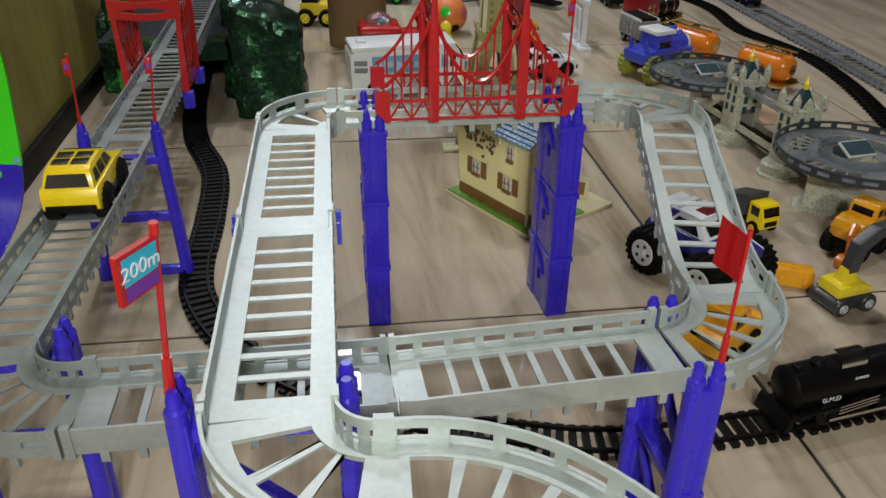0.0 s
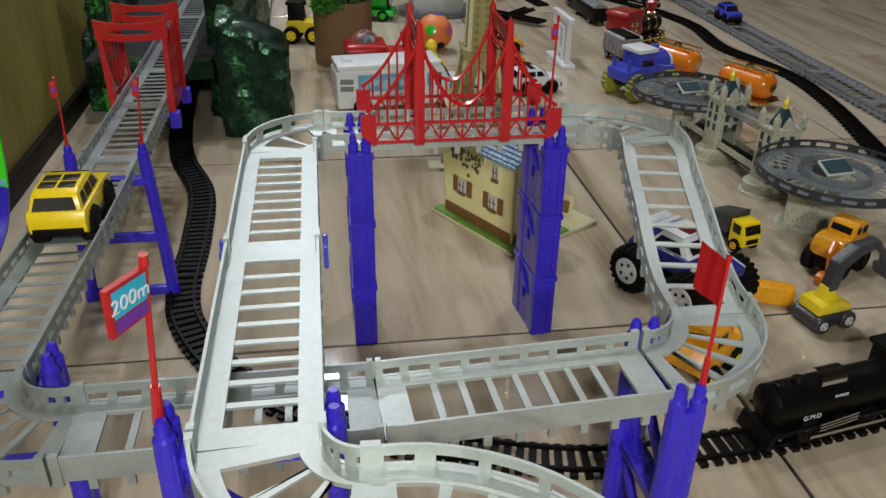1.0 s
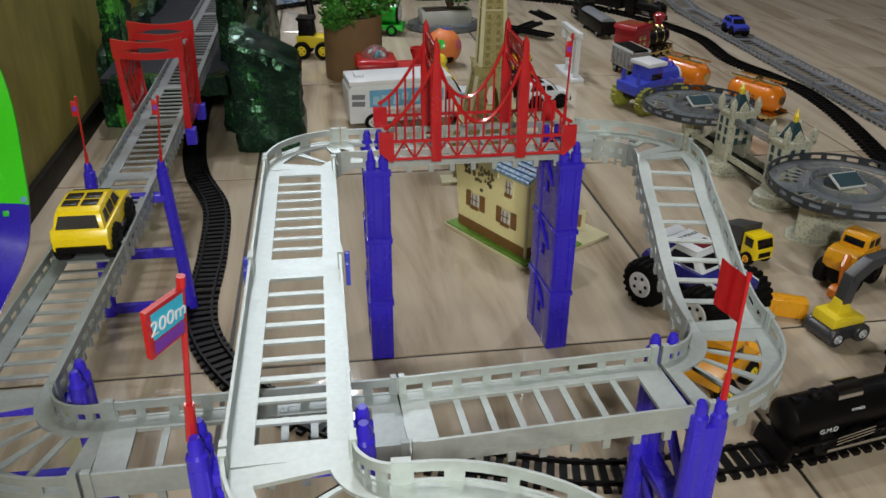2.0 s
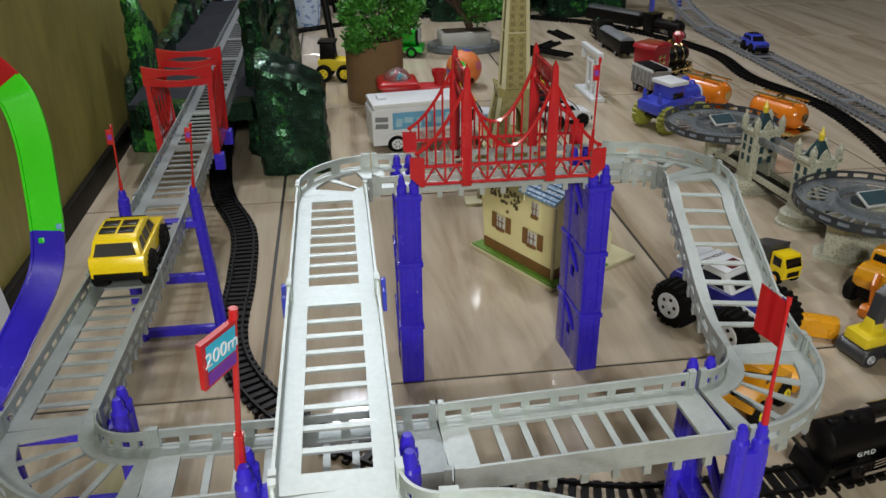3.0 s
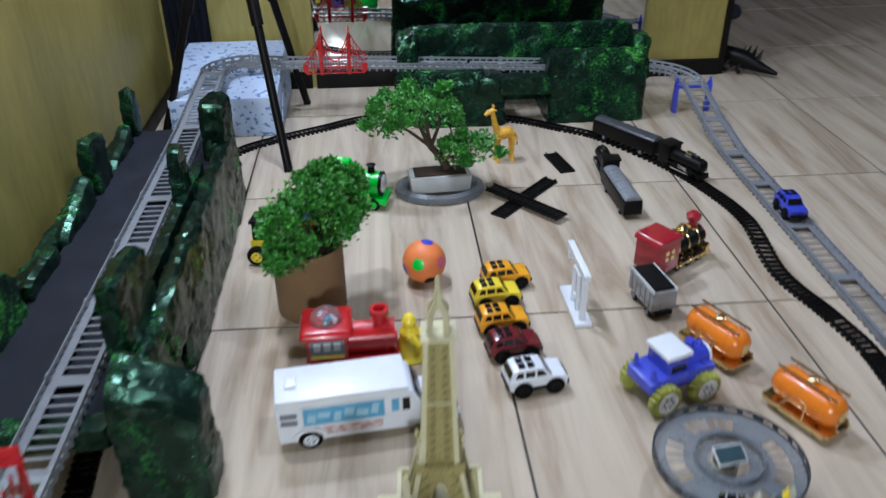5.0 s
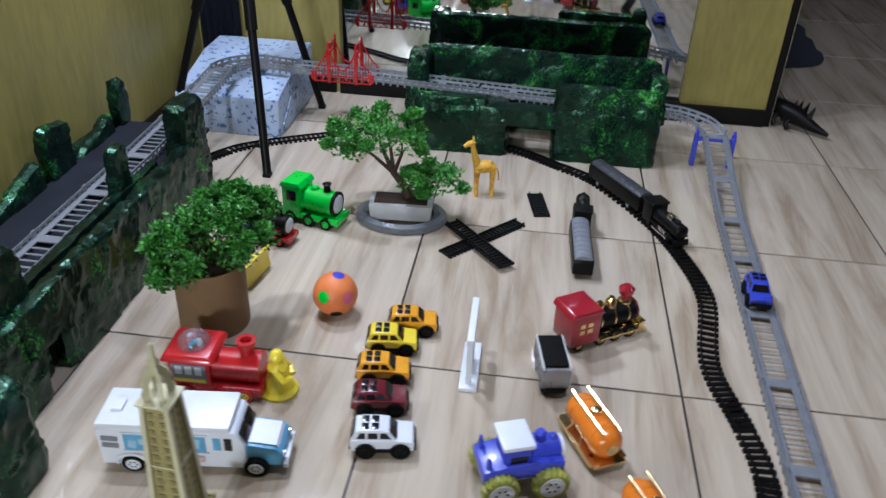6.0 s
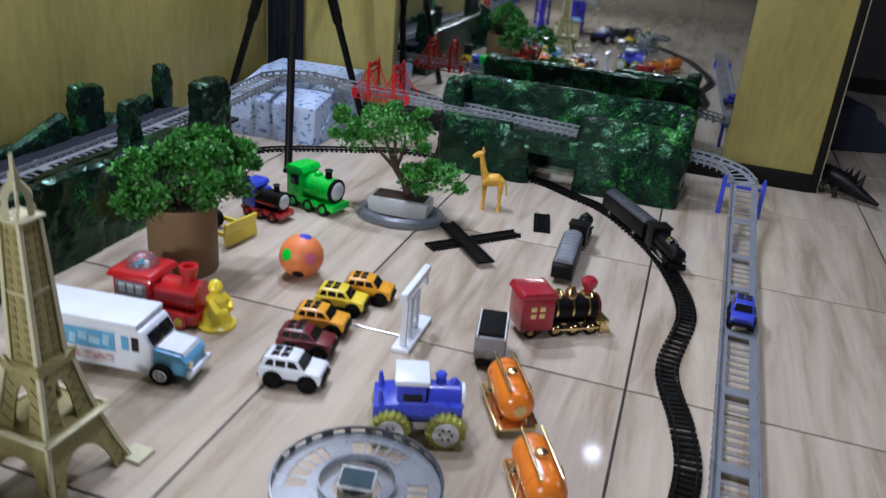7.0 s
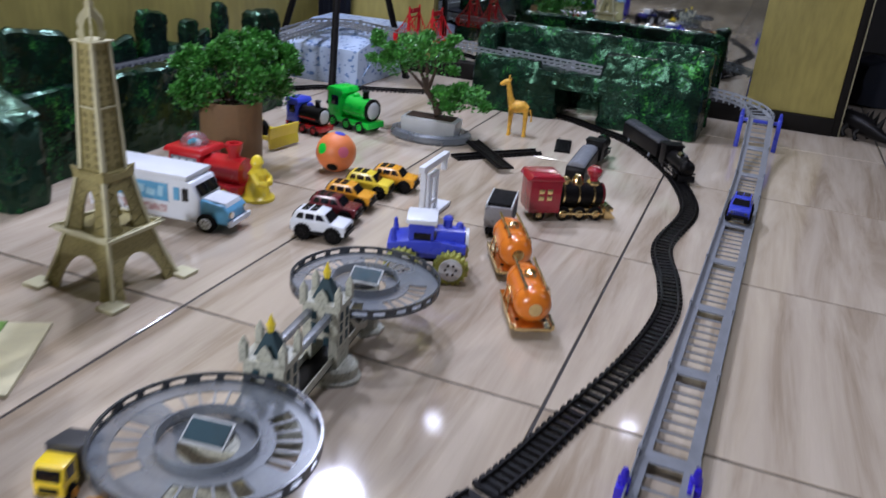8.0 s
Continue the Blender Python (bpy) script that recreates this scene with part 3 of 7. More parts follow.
# ---- red suspension bridge dressing ----
def bridge_side(ob, y, length, name):
    """One lattice side: lower girder, deck bar, towers, hanging cables and hangers."""
    h = length / 2
    bm = B()
    box(bm, (0, y, 0.001), (length * 0.9, 0.003, 0.003))
    box(bm, (0, y, -0.019), (length * 0.86, 0.003, 0.003))
    n = 8
    for i in range(n):
        x0, x1 = -length * 0.43 + length * 0.86 * i / n, -length * 0.43 + length * 0.86 * (i + 1) / n
        tube(bm, [(x0, y, -0.019), ((x0 + x1) / 2, y, 0.000)], 0.0011, 5)
        tube(bm, [((x0 + x1) / 2, y, 0.000), (x1, y, -0.019)], 0.0011, 5)
        box(bm, (x0, y, -0.009), (0.002, 0.0024, 0.019))
    for s in (-1, 1):
        prism(bm, [(s * h, 0.012), (s * h, -0.010), (s * (h - 0.012), -0.022), (s * (h - 0.016), -0.022), (s * (h - 0.016), 0.011)], y - 0.0022, y + 0.0022)
    part("girder", bm, RED, ob)
    tx = length * 0.215
    for s in (-1, 1):
        bm = B()
        prism(bm, [(s * tx - 0.0055, -0.023), (s * tx + 0.0055, -0.023), (s * tx + 0.0055, 0.045), (s * tx + 0.003, 0.104), (s * tx, 0.111), (s * tx - 0.003, 0.104), (s * tx - 0.0055, 0.045)], y - 0.003, y + 0.003, 0.0006)
        part("tower_leg", bm, RED, ob)
    bm = B()
    top, low = 0.090, 0.020

    def cable(x):
        if abs(x) <= tx:
            return low + (top - low) * (x / tx) ** 2
        u = (abs(x) - tx) / (h - tx)
        return 0.014 + (top - 0.014) * (1 - u) ** 1.7

    xs = [-h + 0.006 + (length - 0.012) * i / 48 for i in range(49)]
    tube(bm, [(x, y, cable(x)) for x in xs], 0.0021, 6)
    part("cable", bm, RED, ob, "drooping red cable")
    for i in range(1, 23):
        x = -h + length * i / 23
        bm = B()
        tube(bm, [(x, y, 0.0), (x, y, cable(x))], 0.0012, 5)
        part("hanger", bm, RED, ob)


def red_bridge(at, length, rz=0.0):
    ob = thing("toy_bridge", at, rz, "red plastic suspension bridge sides clipped to the track", "bridge", "red bridges")
    for y in (-HALF - 0.009, HALF + 0.009):
        bridge_side(ob, y, length, "side")
    for s in (-1, 1):
        for z, t in ((0.070, 0.006), (0.092, 0.016)):
            bm = B()
            box(bm, (s * length * 0.215, 0, z), (0.004, 2 * HALF + 0.012, t), 0.001)
            part("portal_beam", bm, RED, ob)
    return ob


red_bridge((0.300, BY - 0.003, ZT + 0.027), 0.218)
red_bridge((0.240, 3.20, 0.180), 0.205)


# ---- red gate over the left track ----
gate = thing("toy_gate", (-0.124, 1.30, 0.166), 0, "red plastic double gate over the grey track", "gate")
for y in (-0.057, 0.066):
    for s in (-1, 1):
        bm = B()
        prism(bm, [(s * 0.048, -0.012), (s * 0.036, -0.012), (s * 0.038, 0.010), (s * 0.042, 0.085), (s * 0.044, 0.128), (s * 0.0505, 0.131)], y - 0.0018, y + 0.0018)
        part("post", bm, RED, gate)
        bm = B()
        box(bm, (s * 0.046, y, -0.022), (0.016, 0.018, 0.026), 0.002)
        part("stub", bm, BLUE, gate, "blue clip-on stub")
    bm = B()
    xs = [-0.052 + 0.104 * i / 16 for i in range(17)]
    gap = lambda x: 0.0045 * max(0.0, 1 - (x / 0.036) ** 2)
    top = [(x, 0.127 + 0.007 * (x / 0.052) ** 2) for x in xs]
    prism(bm, top + [(x, 0.115 + gap(x)) for x in xs[::-1]], y - 0.0025, y + 0.0025)
    prism(bm, [(x, 0.1148 - gap(x)) for x in xs] + [(x, 0.101 + 0.004 * (x / 0.052) ** 2) for x in xs[::-1]], y - 0.0025, y + 0.0025)
    part("header", bm, RED, gate)
for s in (-1, 1):
    bm = B()
    ys = [-0.059 + 0.127 * i / 12 for i in range(13)]
    lift = [abs(2 * i / 12 - 1) ** 2.2 for i in range(13)]
    prism(bm, [(y, -0.014) for y in ys] + [(y, 0.016 + 0.046 * q) for y, q in list(zip(ys, lift))[::-1]], -0.002, 0.002, m=pose(s * 0.0425, 0, 0, 0, 0, 90))
    part("side_rail", bm, RED, gate)
    for i in range(5):
        bm = B()
        tube(bm, [(s * 0.042, -0.054 + 0.0235 * i, 0.018), (s * 0.046, -0.054 + 0.0235 * (i + 1), 0.112)], 0.0016, 5)
        tube(bm, [(s * 0.042, -0.054 + 0.0235 * (i + 1), 0.018), (s * 0.046, -0.054 + 0.0235 * i, 0.112)], 0.0016, 5)
        part("cross_brace", bm, RED, gate)


# ---- flags ----
def flag(at, rz, h, lean, kind, label):
    ob = thing("flag", at, rz, label, "flag", "flags")
    top = Vector((lean[0], lean[1], h))
    bm = B()
    g = {"tag": 0.62, "cloth": 0.72}.get(kind, 0.9)
    tube(bm, [(0, 0, -0.004), top * 0.22], [0.0040 * g, 0.0033 * g], 8)
    tube(bm, [top * 0.20, top], 0.0020 * g, 8)
    tube(bm, [top * 0.97, top * 1.03], 0.0028 * g, 8)
    part("pole", bm, RED, ob)
    if kind == "sign":
        d = Vector((-0.50, -0.85, 0.02)).normalized()
        up = top.normalized()
        bm = B()
        q = [top * 0.97, top * 0.97 + d * 0.029, top * 0.69 + d * 0.027, top * 0.70]
        nrm = d.cross(up).normalized() * 0.0016
        a, b = [bm.verts.new(p + nrm) for p in q], [bm.verts.new(p - nrm) for p in q]
        bm.faces.new(a), bm.faces.new(b[::-1])
        for i in range(4):
            bm.faces.new((a[i], a[i - 1], b[i - 1], b[i]))
        part("board", bm, RED, ob)
        for lo, hi, mt, nm in ((0.36, 0.92, CYAN, "blue_print"), (0.06, 0.33, VIOLET, "violet_band")):
            bm = B()
            ed = lambda u, k: (q[3].lerp(q[0], k)).lerp(q[2].lerp(q[1], k), u)
            f = [ed(0.06, lo), ed(0.90, lo), ed(0.90, hi), ed(0.06, hi)]
            for sg in (1, -1):
                bm.faces.new([bm.verts.new(p + nrm * sg * 1.25) for p in f])
            part(nm, bm, mt, ob)
        txt = bpy.data.curves.new("lettering", "FONT")
        txt.body, txt.size, txt.align_x, txt.align_y, txt.extrude = "200m", 0.0120, "CENTER", "CENTER", 0.0002
        tob = new("lettering", txt)
        tob.data.materials.append(WHITE)
        c = ed(0.48, 0.60)
        xax = -d
        yax = (up - xax * up.dot(xax)).normalized()
        zax = xax.cross(yax)
        rot = Matrix((xax, yax, zax)).transposed().to_4x4()
        tob.matrix_basis = Matrix.Translation(c + zax * 0.0024) @ rot
        tob.parent = ob
    elif kind == "cloth":
        bm = B()
        d = Vector((-0.017, 0.010, 0.013))
        n = 8
        rows = []
        for i in range(n + 1):
            u = i / n
            w = Vector((0, 0.003 * math.sin(u * 6), 0.0))
            rows.append([bm.verts.new(top * 0.98 + d * u + w), bm.verts.new(top * 0.62 + d * u + w)])
        for a, b in zip(rows, rows[1:]):
            bm.faces.new((a[0], b[0], b[1], a[1]))
        bmesh.ops.solidify(bm, geom=bm.faces[:], thickness=0.0012)
        part("cloth", bm, RED, ob)
    else:
        bm = B()
        box(bm, top * 0.86 + Vector((-0.003, 0, 0)), (0.008, 0.002, 0.018), 0.0005, rx=-8)
        part("tag", bm, RED, ob)
        bm = B()
        box(bm, top * 0.86 + Vector((-0.003, 0, 0)), (0.005, 0.003, 0.006), rx=-8)
        part("tag_print", bm, VIOLET, ob)
    return ob


flag((0.050, 0.357, 0.274), 0, 0.106, (0.010, -0.008), "sign", "red zoo flag sign with blue and violet print")
flag((0.407, 0.404, 0.224), 0, 0.090, (0.012, 0.020), "cloth", "plain red triangular flag on a blue peg")
flag((-0.155, 0.948, 0.212), 0, 0.090, (0.006, -0.012), "tag", "red pole with a small tag beside the grey track")
flag((-0.069, 0.948, 0.212), 0, 0.090, (0.012, -0.018), "tag", "red pole with a small tag beside the grey track")
flag((0.418, 0.872, 0.268), 0, 0.105, (0.004, 0.006), "tag", "thin red pole on the bridge tower")

# ---- foil-covered forts ----
def crumple(bm, amount, size=9.0):
    """Dents and creases of crumpled foil."""
    for v in bm.verts:
        n1 = noise.noise_vector(v.co * size)
        n2 = noise.noise_vector(v.co * size * 2.7)
        n3 = noise.noise(v.co * size * 5.5)
        v.co += (n1 * 0.45 + 0.35 * n2) * amount + v.normal * abs(n3) * amount * 0.9
        v.co.z = max(v.co.z, 0.0)


def foil_block(name, c, s, parent, amount=0.010, taper=(1, 1), size=9.0, grain=0.012, label="", slant=(0, 0), material=None):
    """A board or block wrapped in crumpled foil; slant tilts its top along x and y."""
    bm = B()
    n = [max(2, int(d / grain)) for d in s]
    grid = {}

    def at(i, j, k):
        key = (i, j, k)
        if key not in grid:
            u, v, w = 2 * i / n[0] - 1, 2 * j / n[1] - 1, 2 * k / n[2] - 1
            q = (abs(u) ** 14 + abs(v) ** 14 + max(w, 0) ** 14) ** (1 / 14)
            g = max(abs(u), abs(v), max(w, 0)) / q if q > 0 else 1
            t = (w + 1) / 2
            z = (w * g + 1) / 2 * (1 + slant[0] * u + slant[1] * v) * s[2] + c[2] - s[2] / 2
            grid[key] = bm.verts.new((c[0] + u * g * s[0] / 2 * (1 + (taper[0] - 1) * t), c[1] + v * g * s[1] / 2 * (1 + (taper[1] - 1) * t), z))
        return grid[key]
    for ax in range(3):
        a, b = [q for q in range(3) if q != ax]
        for side in (0, n[ax]):
            for i in range(n[a]):
                for j in range(n[b]):
                    vs = []
                    for di, dj in ((0, 0), (1, 0), (1, 1), (0, 1)):
                        key = [0, 0, 0]
                        key[ax], key[a], key[b] = side, i + di, j + dj
                        vs.append(at(*key))
                    bm.faces.new(vs)
    bm.normal_update()
    bmesh.ops.recalc_face_normals(bm, faces=bm.faces[:])
    bm.normal_update()
    crumple(bm, amount, size)
    ob = part(name, bm, material or FOIL, parent, label)
    ob.data.set_sharp_from_angle(angle=radians(17))
    return ob


fort = thing("toy_tunnel_fort", (0, 0, 0), 0, "long dark green foil-covered tunnel with grey road on top", "fort")
foil_block("outer_wall", (-0.022, 1.70, 0.098), (0.052, 0.20, 0.196), fort, 0.010, (0.6, 1), 11)
foil_block("outer_wall", (-0.022, 2.245, 0.098), (0.052, 0.74, 0.196), fort, 0.010, (0.6, 1), 11)
foil_block("side_arch", (-0.021, 1.835, 0.152), (0.052, 0.15, 0.090), fort, 0.008, (0.6, 1), 11)
foil_block("front_rock", (0.022, 1.585, 0.104), (0.134, 0.095, 0.208), fort, 0.009, (0.97, 0.92), 12, slant=(-0.14, 0.05))
foil_block("front_peak", (-0.052, 1.76, 0.158), (0.046, 0.20, 0.316), fort, 0.009, (0.75, 0.85), 12, slant=(0, -0.04))
foil_block("inner_wall", (-0.067, 2.12, 0.158), (0.036, 0.68, 0.066), fort, 0.009, (0.6, 1), 13, slant=(0, -0.06))
foil_block("inner_knob", (-0.078, 2.295, 0.215), (0.034, 0.06, 0.15), fort, 0.010, (0.7, 0.8), 14)
foil_block("end_knob", (-0.040, 2.585, 0.146), (0.070, 0.14, 0.292), fort, 0.010, (0.8, 0.8), 12)
foil_block("wall_side_rock", (-0.318, 2.235, 0.083), (0.050, 1.03, 0.166), fort, 0.009, (0.6, 1), 10)
# boards standing along the wall: near end, far end, mean height, tilt of the top
for y0, y1, h, tilt in ((1.720, 1.885, 0.285, -0.17), (1.90, 2.08, 0.185, 0.0), (2.10, 2.335, 0.195, 0.16), (2.345, 2.460, 0.278, -0.02), (2.47, 2.68, 0.180, 0.15), (2.700, 2.755, 0.278, -0.03)):
    foil_block("rock_board", (-0.294, (y0 + y1) / 2, h / 2), (0.036, y1 - y0, h), fort, 0.009, (0.8, 0.88), 13, slant=(0, tilt), material=LEAFY if y0 < 1.8 else FOIL, label="foil-covered board with bright leaf print" if y0 < 1.8 else "")
foil_block("front_lintel", (-0.160, 1.565, 0.136), (0.23, 0.04, 0.036), fort, 0.007, (1, 1), 14)
bm = B()
box(bm, (-0.165, 2.15, 0.147), (0.245, 1.18, 0.010))
bmesh.ops.subdivide_edges(bm, edges=bm.edges[:], cuts=10, use_grid_fill=True)
for v in bm.verts:
    v.co.z += 0.003 * noise.noise(v.co * 14)
part("road", bm, ROAD, fort, "dark grey paper road")

far = thing("toy_tunnel_fort", (0, 0, 0), 0, "dark green foil-covered tunnel block before the mirror", "fort")
foil_block("left_body", (0.630, 3.185, 0.078), (0.30, 0.26, 0.156), far, 0.010, (0.98, 0.98), 9, 0.015)
foil_block("right_body", (1.080, 3.18, 0.088), (0.32, 0.25, 0.176), far, 0.010, (0.98, 0.98), 9, 0.015)
foil_block("lintel", (0.85, 3.085, 0.130), (0.19, 0.06, 0.050), far, 0.008, (1, 1), 12)
foil_block("lintel_back", (0.85, 3.25, 0.126), (0.19, 0.11, 0.046), far, 0.008, (1, 1), 12)
foil_block("left_parapet", (0.60, 3.085, 0.158), (0.23, 0.045, 0.036), far, 0.009, (0.97, 0.7), 13)
foil_block("right_parapet", (1.070, 3.085, 0.196), (0.31, 0.055, 0.075), far, 0.010, (0.97, 0.7), 13)
foil_block("back_parapet", (0.86, 3.315, 0.13), (0.78, 0.050, 0.26), far, 0.009, (1, 0.7), 9, 0.015)
foil_block("left_rock", (0.475, 3.26, 0.125), (0.09, 0.12, 0.26), far, 0.010, (0.7, 0.7), 12)
foil_block("right_knob", (1.220, 3.14, 0.20), (0.055, 0.12, 0.13), far, 0.010, (0.75, 0.75), 12)

# wrapped box under the far turn
gift = thing("gift_box", (-0.108, 3.25, 0), 0, "cardboard box wrapped in pale blue printed paper", "box")
bm = B()
prism(bm, [(-0.21, 0.0), (0.20, 0.0), (0.20, 0.192), (0.05, 0.186), (-0.21, 0.128)], -0.168, 0.168, 0.006, m=pose(0, 0, 0, 0, 0, 90))
bmesh.ops.subdivide_edges(bm, edges=[e for e in bm.edges if e.calc_length() > 0.05], cuts=5, use_grid_fill=True)
for v in bm.verts:
    v.co += noise.noise_vector(v.co * 16) * 0.0025
    v.co.z = max(0, v.co.z)
part("wrapped_body", bm, WRAP, gift)
bm = B()
prism(bm, [(-0.155, 0.015), (0.12, 0.015), (0.02, 0.075), (-0.06, 0.078)], -0.0015, 0.0015, m=pose(0.1705, -0.02, 0.02, 0, 0, 90))
part("paper_flap", bm, WRAP, gift, "folded paper flap")
bm = B()
box(bm, (0.172, -0.03, 0.085), (0.003, 0.018, 0.05), 0.0005)
part("tape", bm, CLEARP, gift, "clear sticky tape")

# ---- light stand ----
stand = thing("light_stand", (-0.019, 3.053, 0), 0, "black tripod light stand reaching over the toys", "tripod")
apex = V(0.0, 0.0, 0.86)
for x, y in ((0.123, -0.282), (0.142, 0.270), (-0.285, 0.0)):
    bm = B()
    f = V(x, y, 0.004)
    tube(bm, [f, f.lerp(apex, 0.5)], 0.0125, 10)
    tube(bm, [f.lerp(apex, 0.45), apex], 0.017, 10)
    box(bm, (x, y, 0.006), (0.024, 0.024, 0.012), 0.003)
    part("leg", bm, BLACK, stand)
bm = B()
cyl(bm, (0, 0, 0.80), (0, 0, 0.96), 0.030)
part("collar", bm, BLACK, stand)
bm = B()
cyl(bm, (0, 0, 0.86), (0.088, -0.150, 1.80), 0.010)
part("pole", bm, BLACK, stand)
bm = B()
lathe(bm, [(0.125, 0.0), (0.125, 0.03), (0.05, 0.07)], 28)
bmesh.ops.transform(bm, matrix=Matrix.Translation((0.019, -0.053, 0)) @ look((0.088, 2.915, 1.767), (0.5, 1.4, 0.0)) @ pose(0, 0, 0.012), verts=bm.verts[:])
for v in bm.verts:
    v.co -= V(0, 3.0, 0)
part("lamp_head", bm, BLACK, stand)



# ---- black train track ----
LOOP = [(1.19, 1.20), (1.237, 1.37), (1.294, 1.592), (1.319, 1.786), (1.304, 1.925), (1.269, 2.105), (1.296, 2.35), (1.260, 2.54), (1.19, 2.715), (1.06, 2.92),
        (0.945, 3.01), (0.80, 3.10), (0.57, 3.15), (0.344, 3.155), (0.19, 3.08), (0.03, 2.99), (-0.07, 2.90), (-0.15, 2.70), (-0.155, 2.30), (-0.15, 1.85),
        (-0.135, 1.60), (-0.11, 1.43), (-0.06, 1.27), (-0.048, 1.10), (-0.048, 0.95), (-0.03, 0.86), (0.02, 0.766), (0.085, 0.70), (0.194, 0.626), (0.30, 0.588),
        (0.404, 0.563), (0.537, 0.566), (0.64, 0.578), (0.76, 0.605), (0.90, 0.70), (1.02, 0.86), (1.12, 1.05)]
line = smooth_path([(x, y, 0.0) for x, y in LOOP], 0.0125, True)
bm = B()
box(bm, (0, 0, 0.0028), (0.0078, 0.045, 0.0056))
sleeper_mesh = mesh_of(bm, "sleeper", BLACK)
PIECE = 16
for k in range(0, len(line) - 2, PIECE):
    pts = [line[min(i, len(line) - 1)] for i in range(k, min(k + PIECE, len(line) - 1) + 1)]
    if len(pts) < 3:
        continue
    o = pts[0].copy()
    loc = [p - o for p in pts]
    ob = thing("train_track_piece", o, 0, "black plastic train track piece with close sleepers", "track", "train track")
    for a in (-0.0165, 0.0135):
        bm = B()
        sweep(bm, loc, a, a + 0.003, 0.004, 0.0095)
        part("rail", bm, BLACK, ob)
    sd = frames_of(loc)
    for p, s in list(zip(loc, sd))[:-1]:
        t = part("sleeper", sleeper_mesh, BLACK, ob)
        t.location = p
        t.rotation_euler = (0, 0, math.atan2(s.y, s.x) + math.pi / 2)
    for i in (0, len(loc) - 1):
        bm = B()
        box(bm, loc[i], (0.014, 0.034, 0.0072), rz=math.degrees(math.atan2(sd[i].y, sd[i].x)) + 90)
        part("coupler", bm, BLACK, ob)


def loose_track(at, rz, length, label):
    ob = thing("train_track_piece", at, rz, label, "track", "loose track")
    for y in (-0.0165, 0.0135):
        bm = B()
        box(bm, (0, y + 0.0015, 0.007), (length, 0.003, 0.005))
        part("rail", bm, BLACK, ob)
    n = round(length / 0.0125)
    for i in range(n):
        t = part("sleeper", sleeper_mesh, BLACK, ob)
        t.location = (-length / 2 + length * (i + 0.5) / n, 0, 0)
    return ob


loose_track((0.757, 2.535, 0), 48, 0.27, "loose black straight train track lying on the tiles")
loose_track((0.748, 2.487, 0.0115), -50, 0.25, "loose black train track lying across another")
loose_track((0.893, 2.745, 0), 101, 0.135, "short loose black train track piece")


# ---- card models ----
tow = thing("tower_model", (0.440, 1.419, 0), -3, "olive-gold card model of a lattice tower", "model")


def leg_curve(z):
    """Half width of the tower at height z."""
    for (z0, w0), (z1, w1) in zip(TAPER, TAPER[1:]):
        if z <= z1:
            return w0 + (w1 - w0) * (z - z0) / (z1 - z0)
    return TAPER[-1][1]


TAPER = [(0.0, 0.074), (0.05, 0.058), (0.096, 0.0455), (0.13, 0.0385), (0.186, 0.0290), (0.196, 0.0235), (0.30, 0.0200), (0.395, 0.0165)]
for k in range(4):
    rot = pose(0, 0, 0, 0, 0, 90 * k)
    # lower arch face with two feet
    bm = B()
    w = leg_curve
    arch = [(0.045 * math.cos(radians(a)), 0.062 * math.sin(radians(a))) for a in range(180, -1, -15)]
    out = [(-w(0), 0)] + [(x, max(z, 0.0)) for x, z in arch] + [(w(0), 0), (w(0.05), 0.05), (w(0.096), 0.096), (-w(0.096), 0.096), (-w(0.05), 0.05)]
    prism(bm, out, -0.002, 0.002)
    for v in bm.verts:
        v.co.y -= leg_curve(max(v.co.z, 0)) - 0.003
    bmesh.ops.transform(bm, matrix=rot, verts=bm.verts[:])
    part("lower_face", bm, EIFFEL, tow)
    bm = B()
    arch = [(0.0130 * math.cos(radians(a)), 0.122 + 0.044 * math.sin(radians(a))) for a in range(180, -1, -20)]
    out = [(-w(0.101), 0.101), (-0.0130, 0.101)] + arch + [(0.0130, 0.101), (w(0.101), 0.101), (w(0.13), 0.13), (w(0.186), 0.186), (-w(0.186), 0.186), (-w(0.13), 0.13)]
    prism(bm, out, -0.0018, 0.0018)
    for v in bm.verts:
        v.co.y -= leg_curve(v.co.z) - 0.003
    bmesh.ops.transform(bm, matrix=rot, verts=bm.verts[:])
    part("middle_face", bm, EIFFEL, tow)
    bm = B()
    prism(bm, [(-w(0.197), 0.197), (w(0.197), 0.197), (w(0.3), 0.3), (w(0.395), 0.395), (-w(0.395), 0.395), (-w(0.3), 0.3)], -0.0016, 0.0016)
    for v in bm.verts:
        v.co.y -= leg_curve(v.co.z) - 0.003
    bmesh.ops.transform(bm, matrix=rot, verts=bm.verts[:])
    part("shaft_face", bm, EIFFEL, tow)
    # pale corner strips and feet
    bm = B()
    cz = [0.0, 0.05, 0.096, 0.13, 0.186, 0.196, 0.3, 0.395]
    tube(bm, [(w(z) - 0.001, w(z) - 0.001, z + 0.003) for z in cz], [0.0036, 0.0040, 0.0042, 0.0044, 0.0046, 0.0052, 0.0046, 0.0040], 4)
    bmesh.ops.transform(bm, matrix=rot, verts=bm.verts[:])
    part("corner_strip", bm, EDGE, tow, "pale card corner strip")
    bm = B()
    box(bm, (w(0) + 0.006, w(0) + 0.006, 0.003), (0.036, 0.036, 0.006), 0.001)
    bmesh.ops.transform(bm, matrix=rot, verts=bm.verts[:])
    part("foot", bm, EDGE, tow)
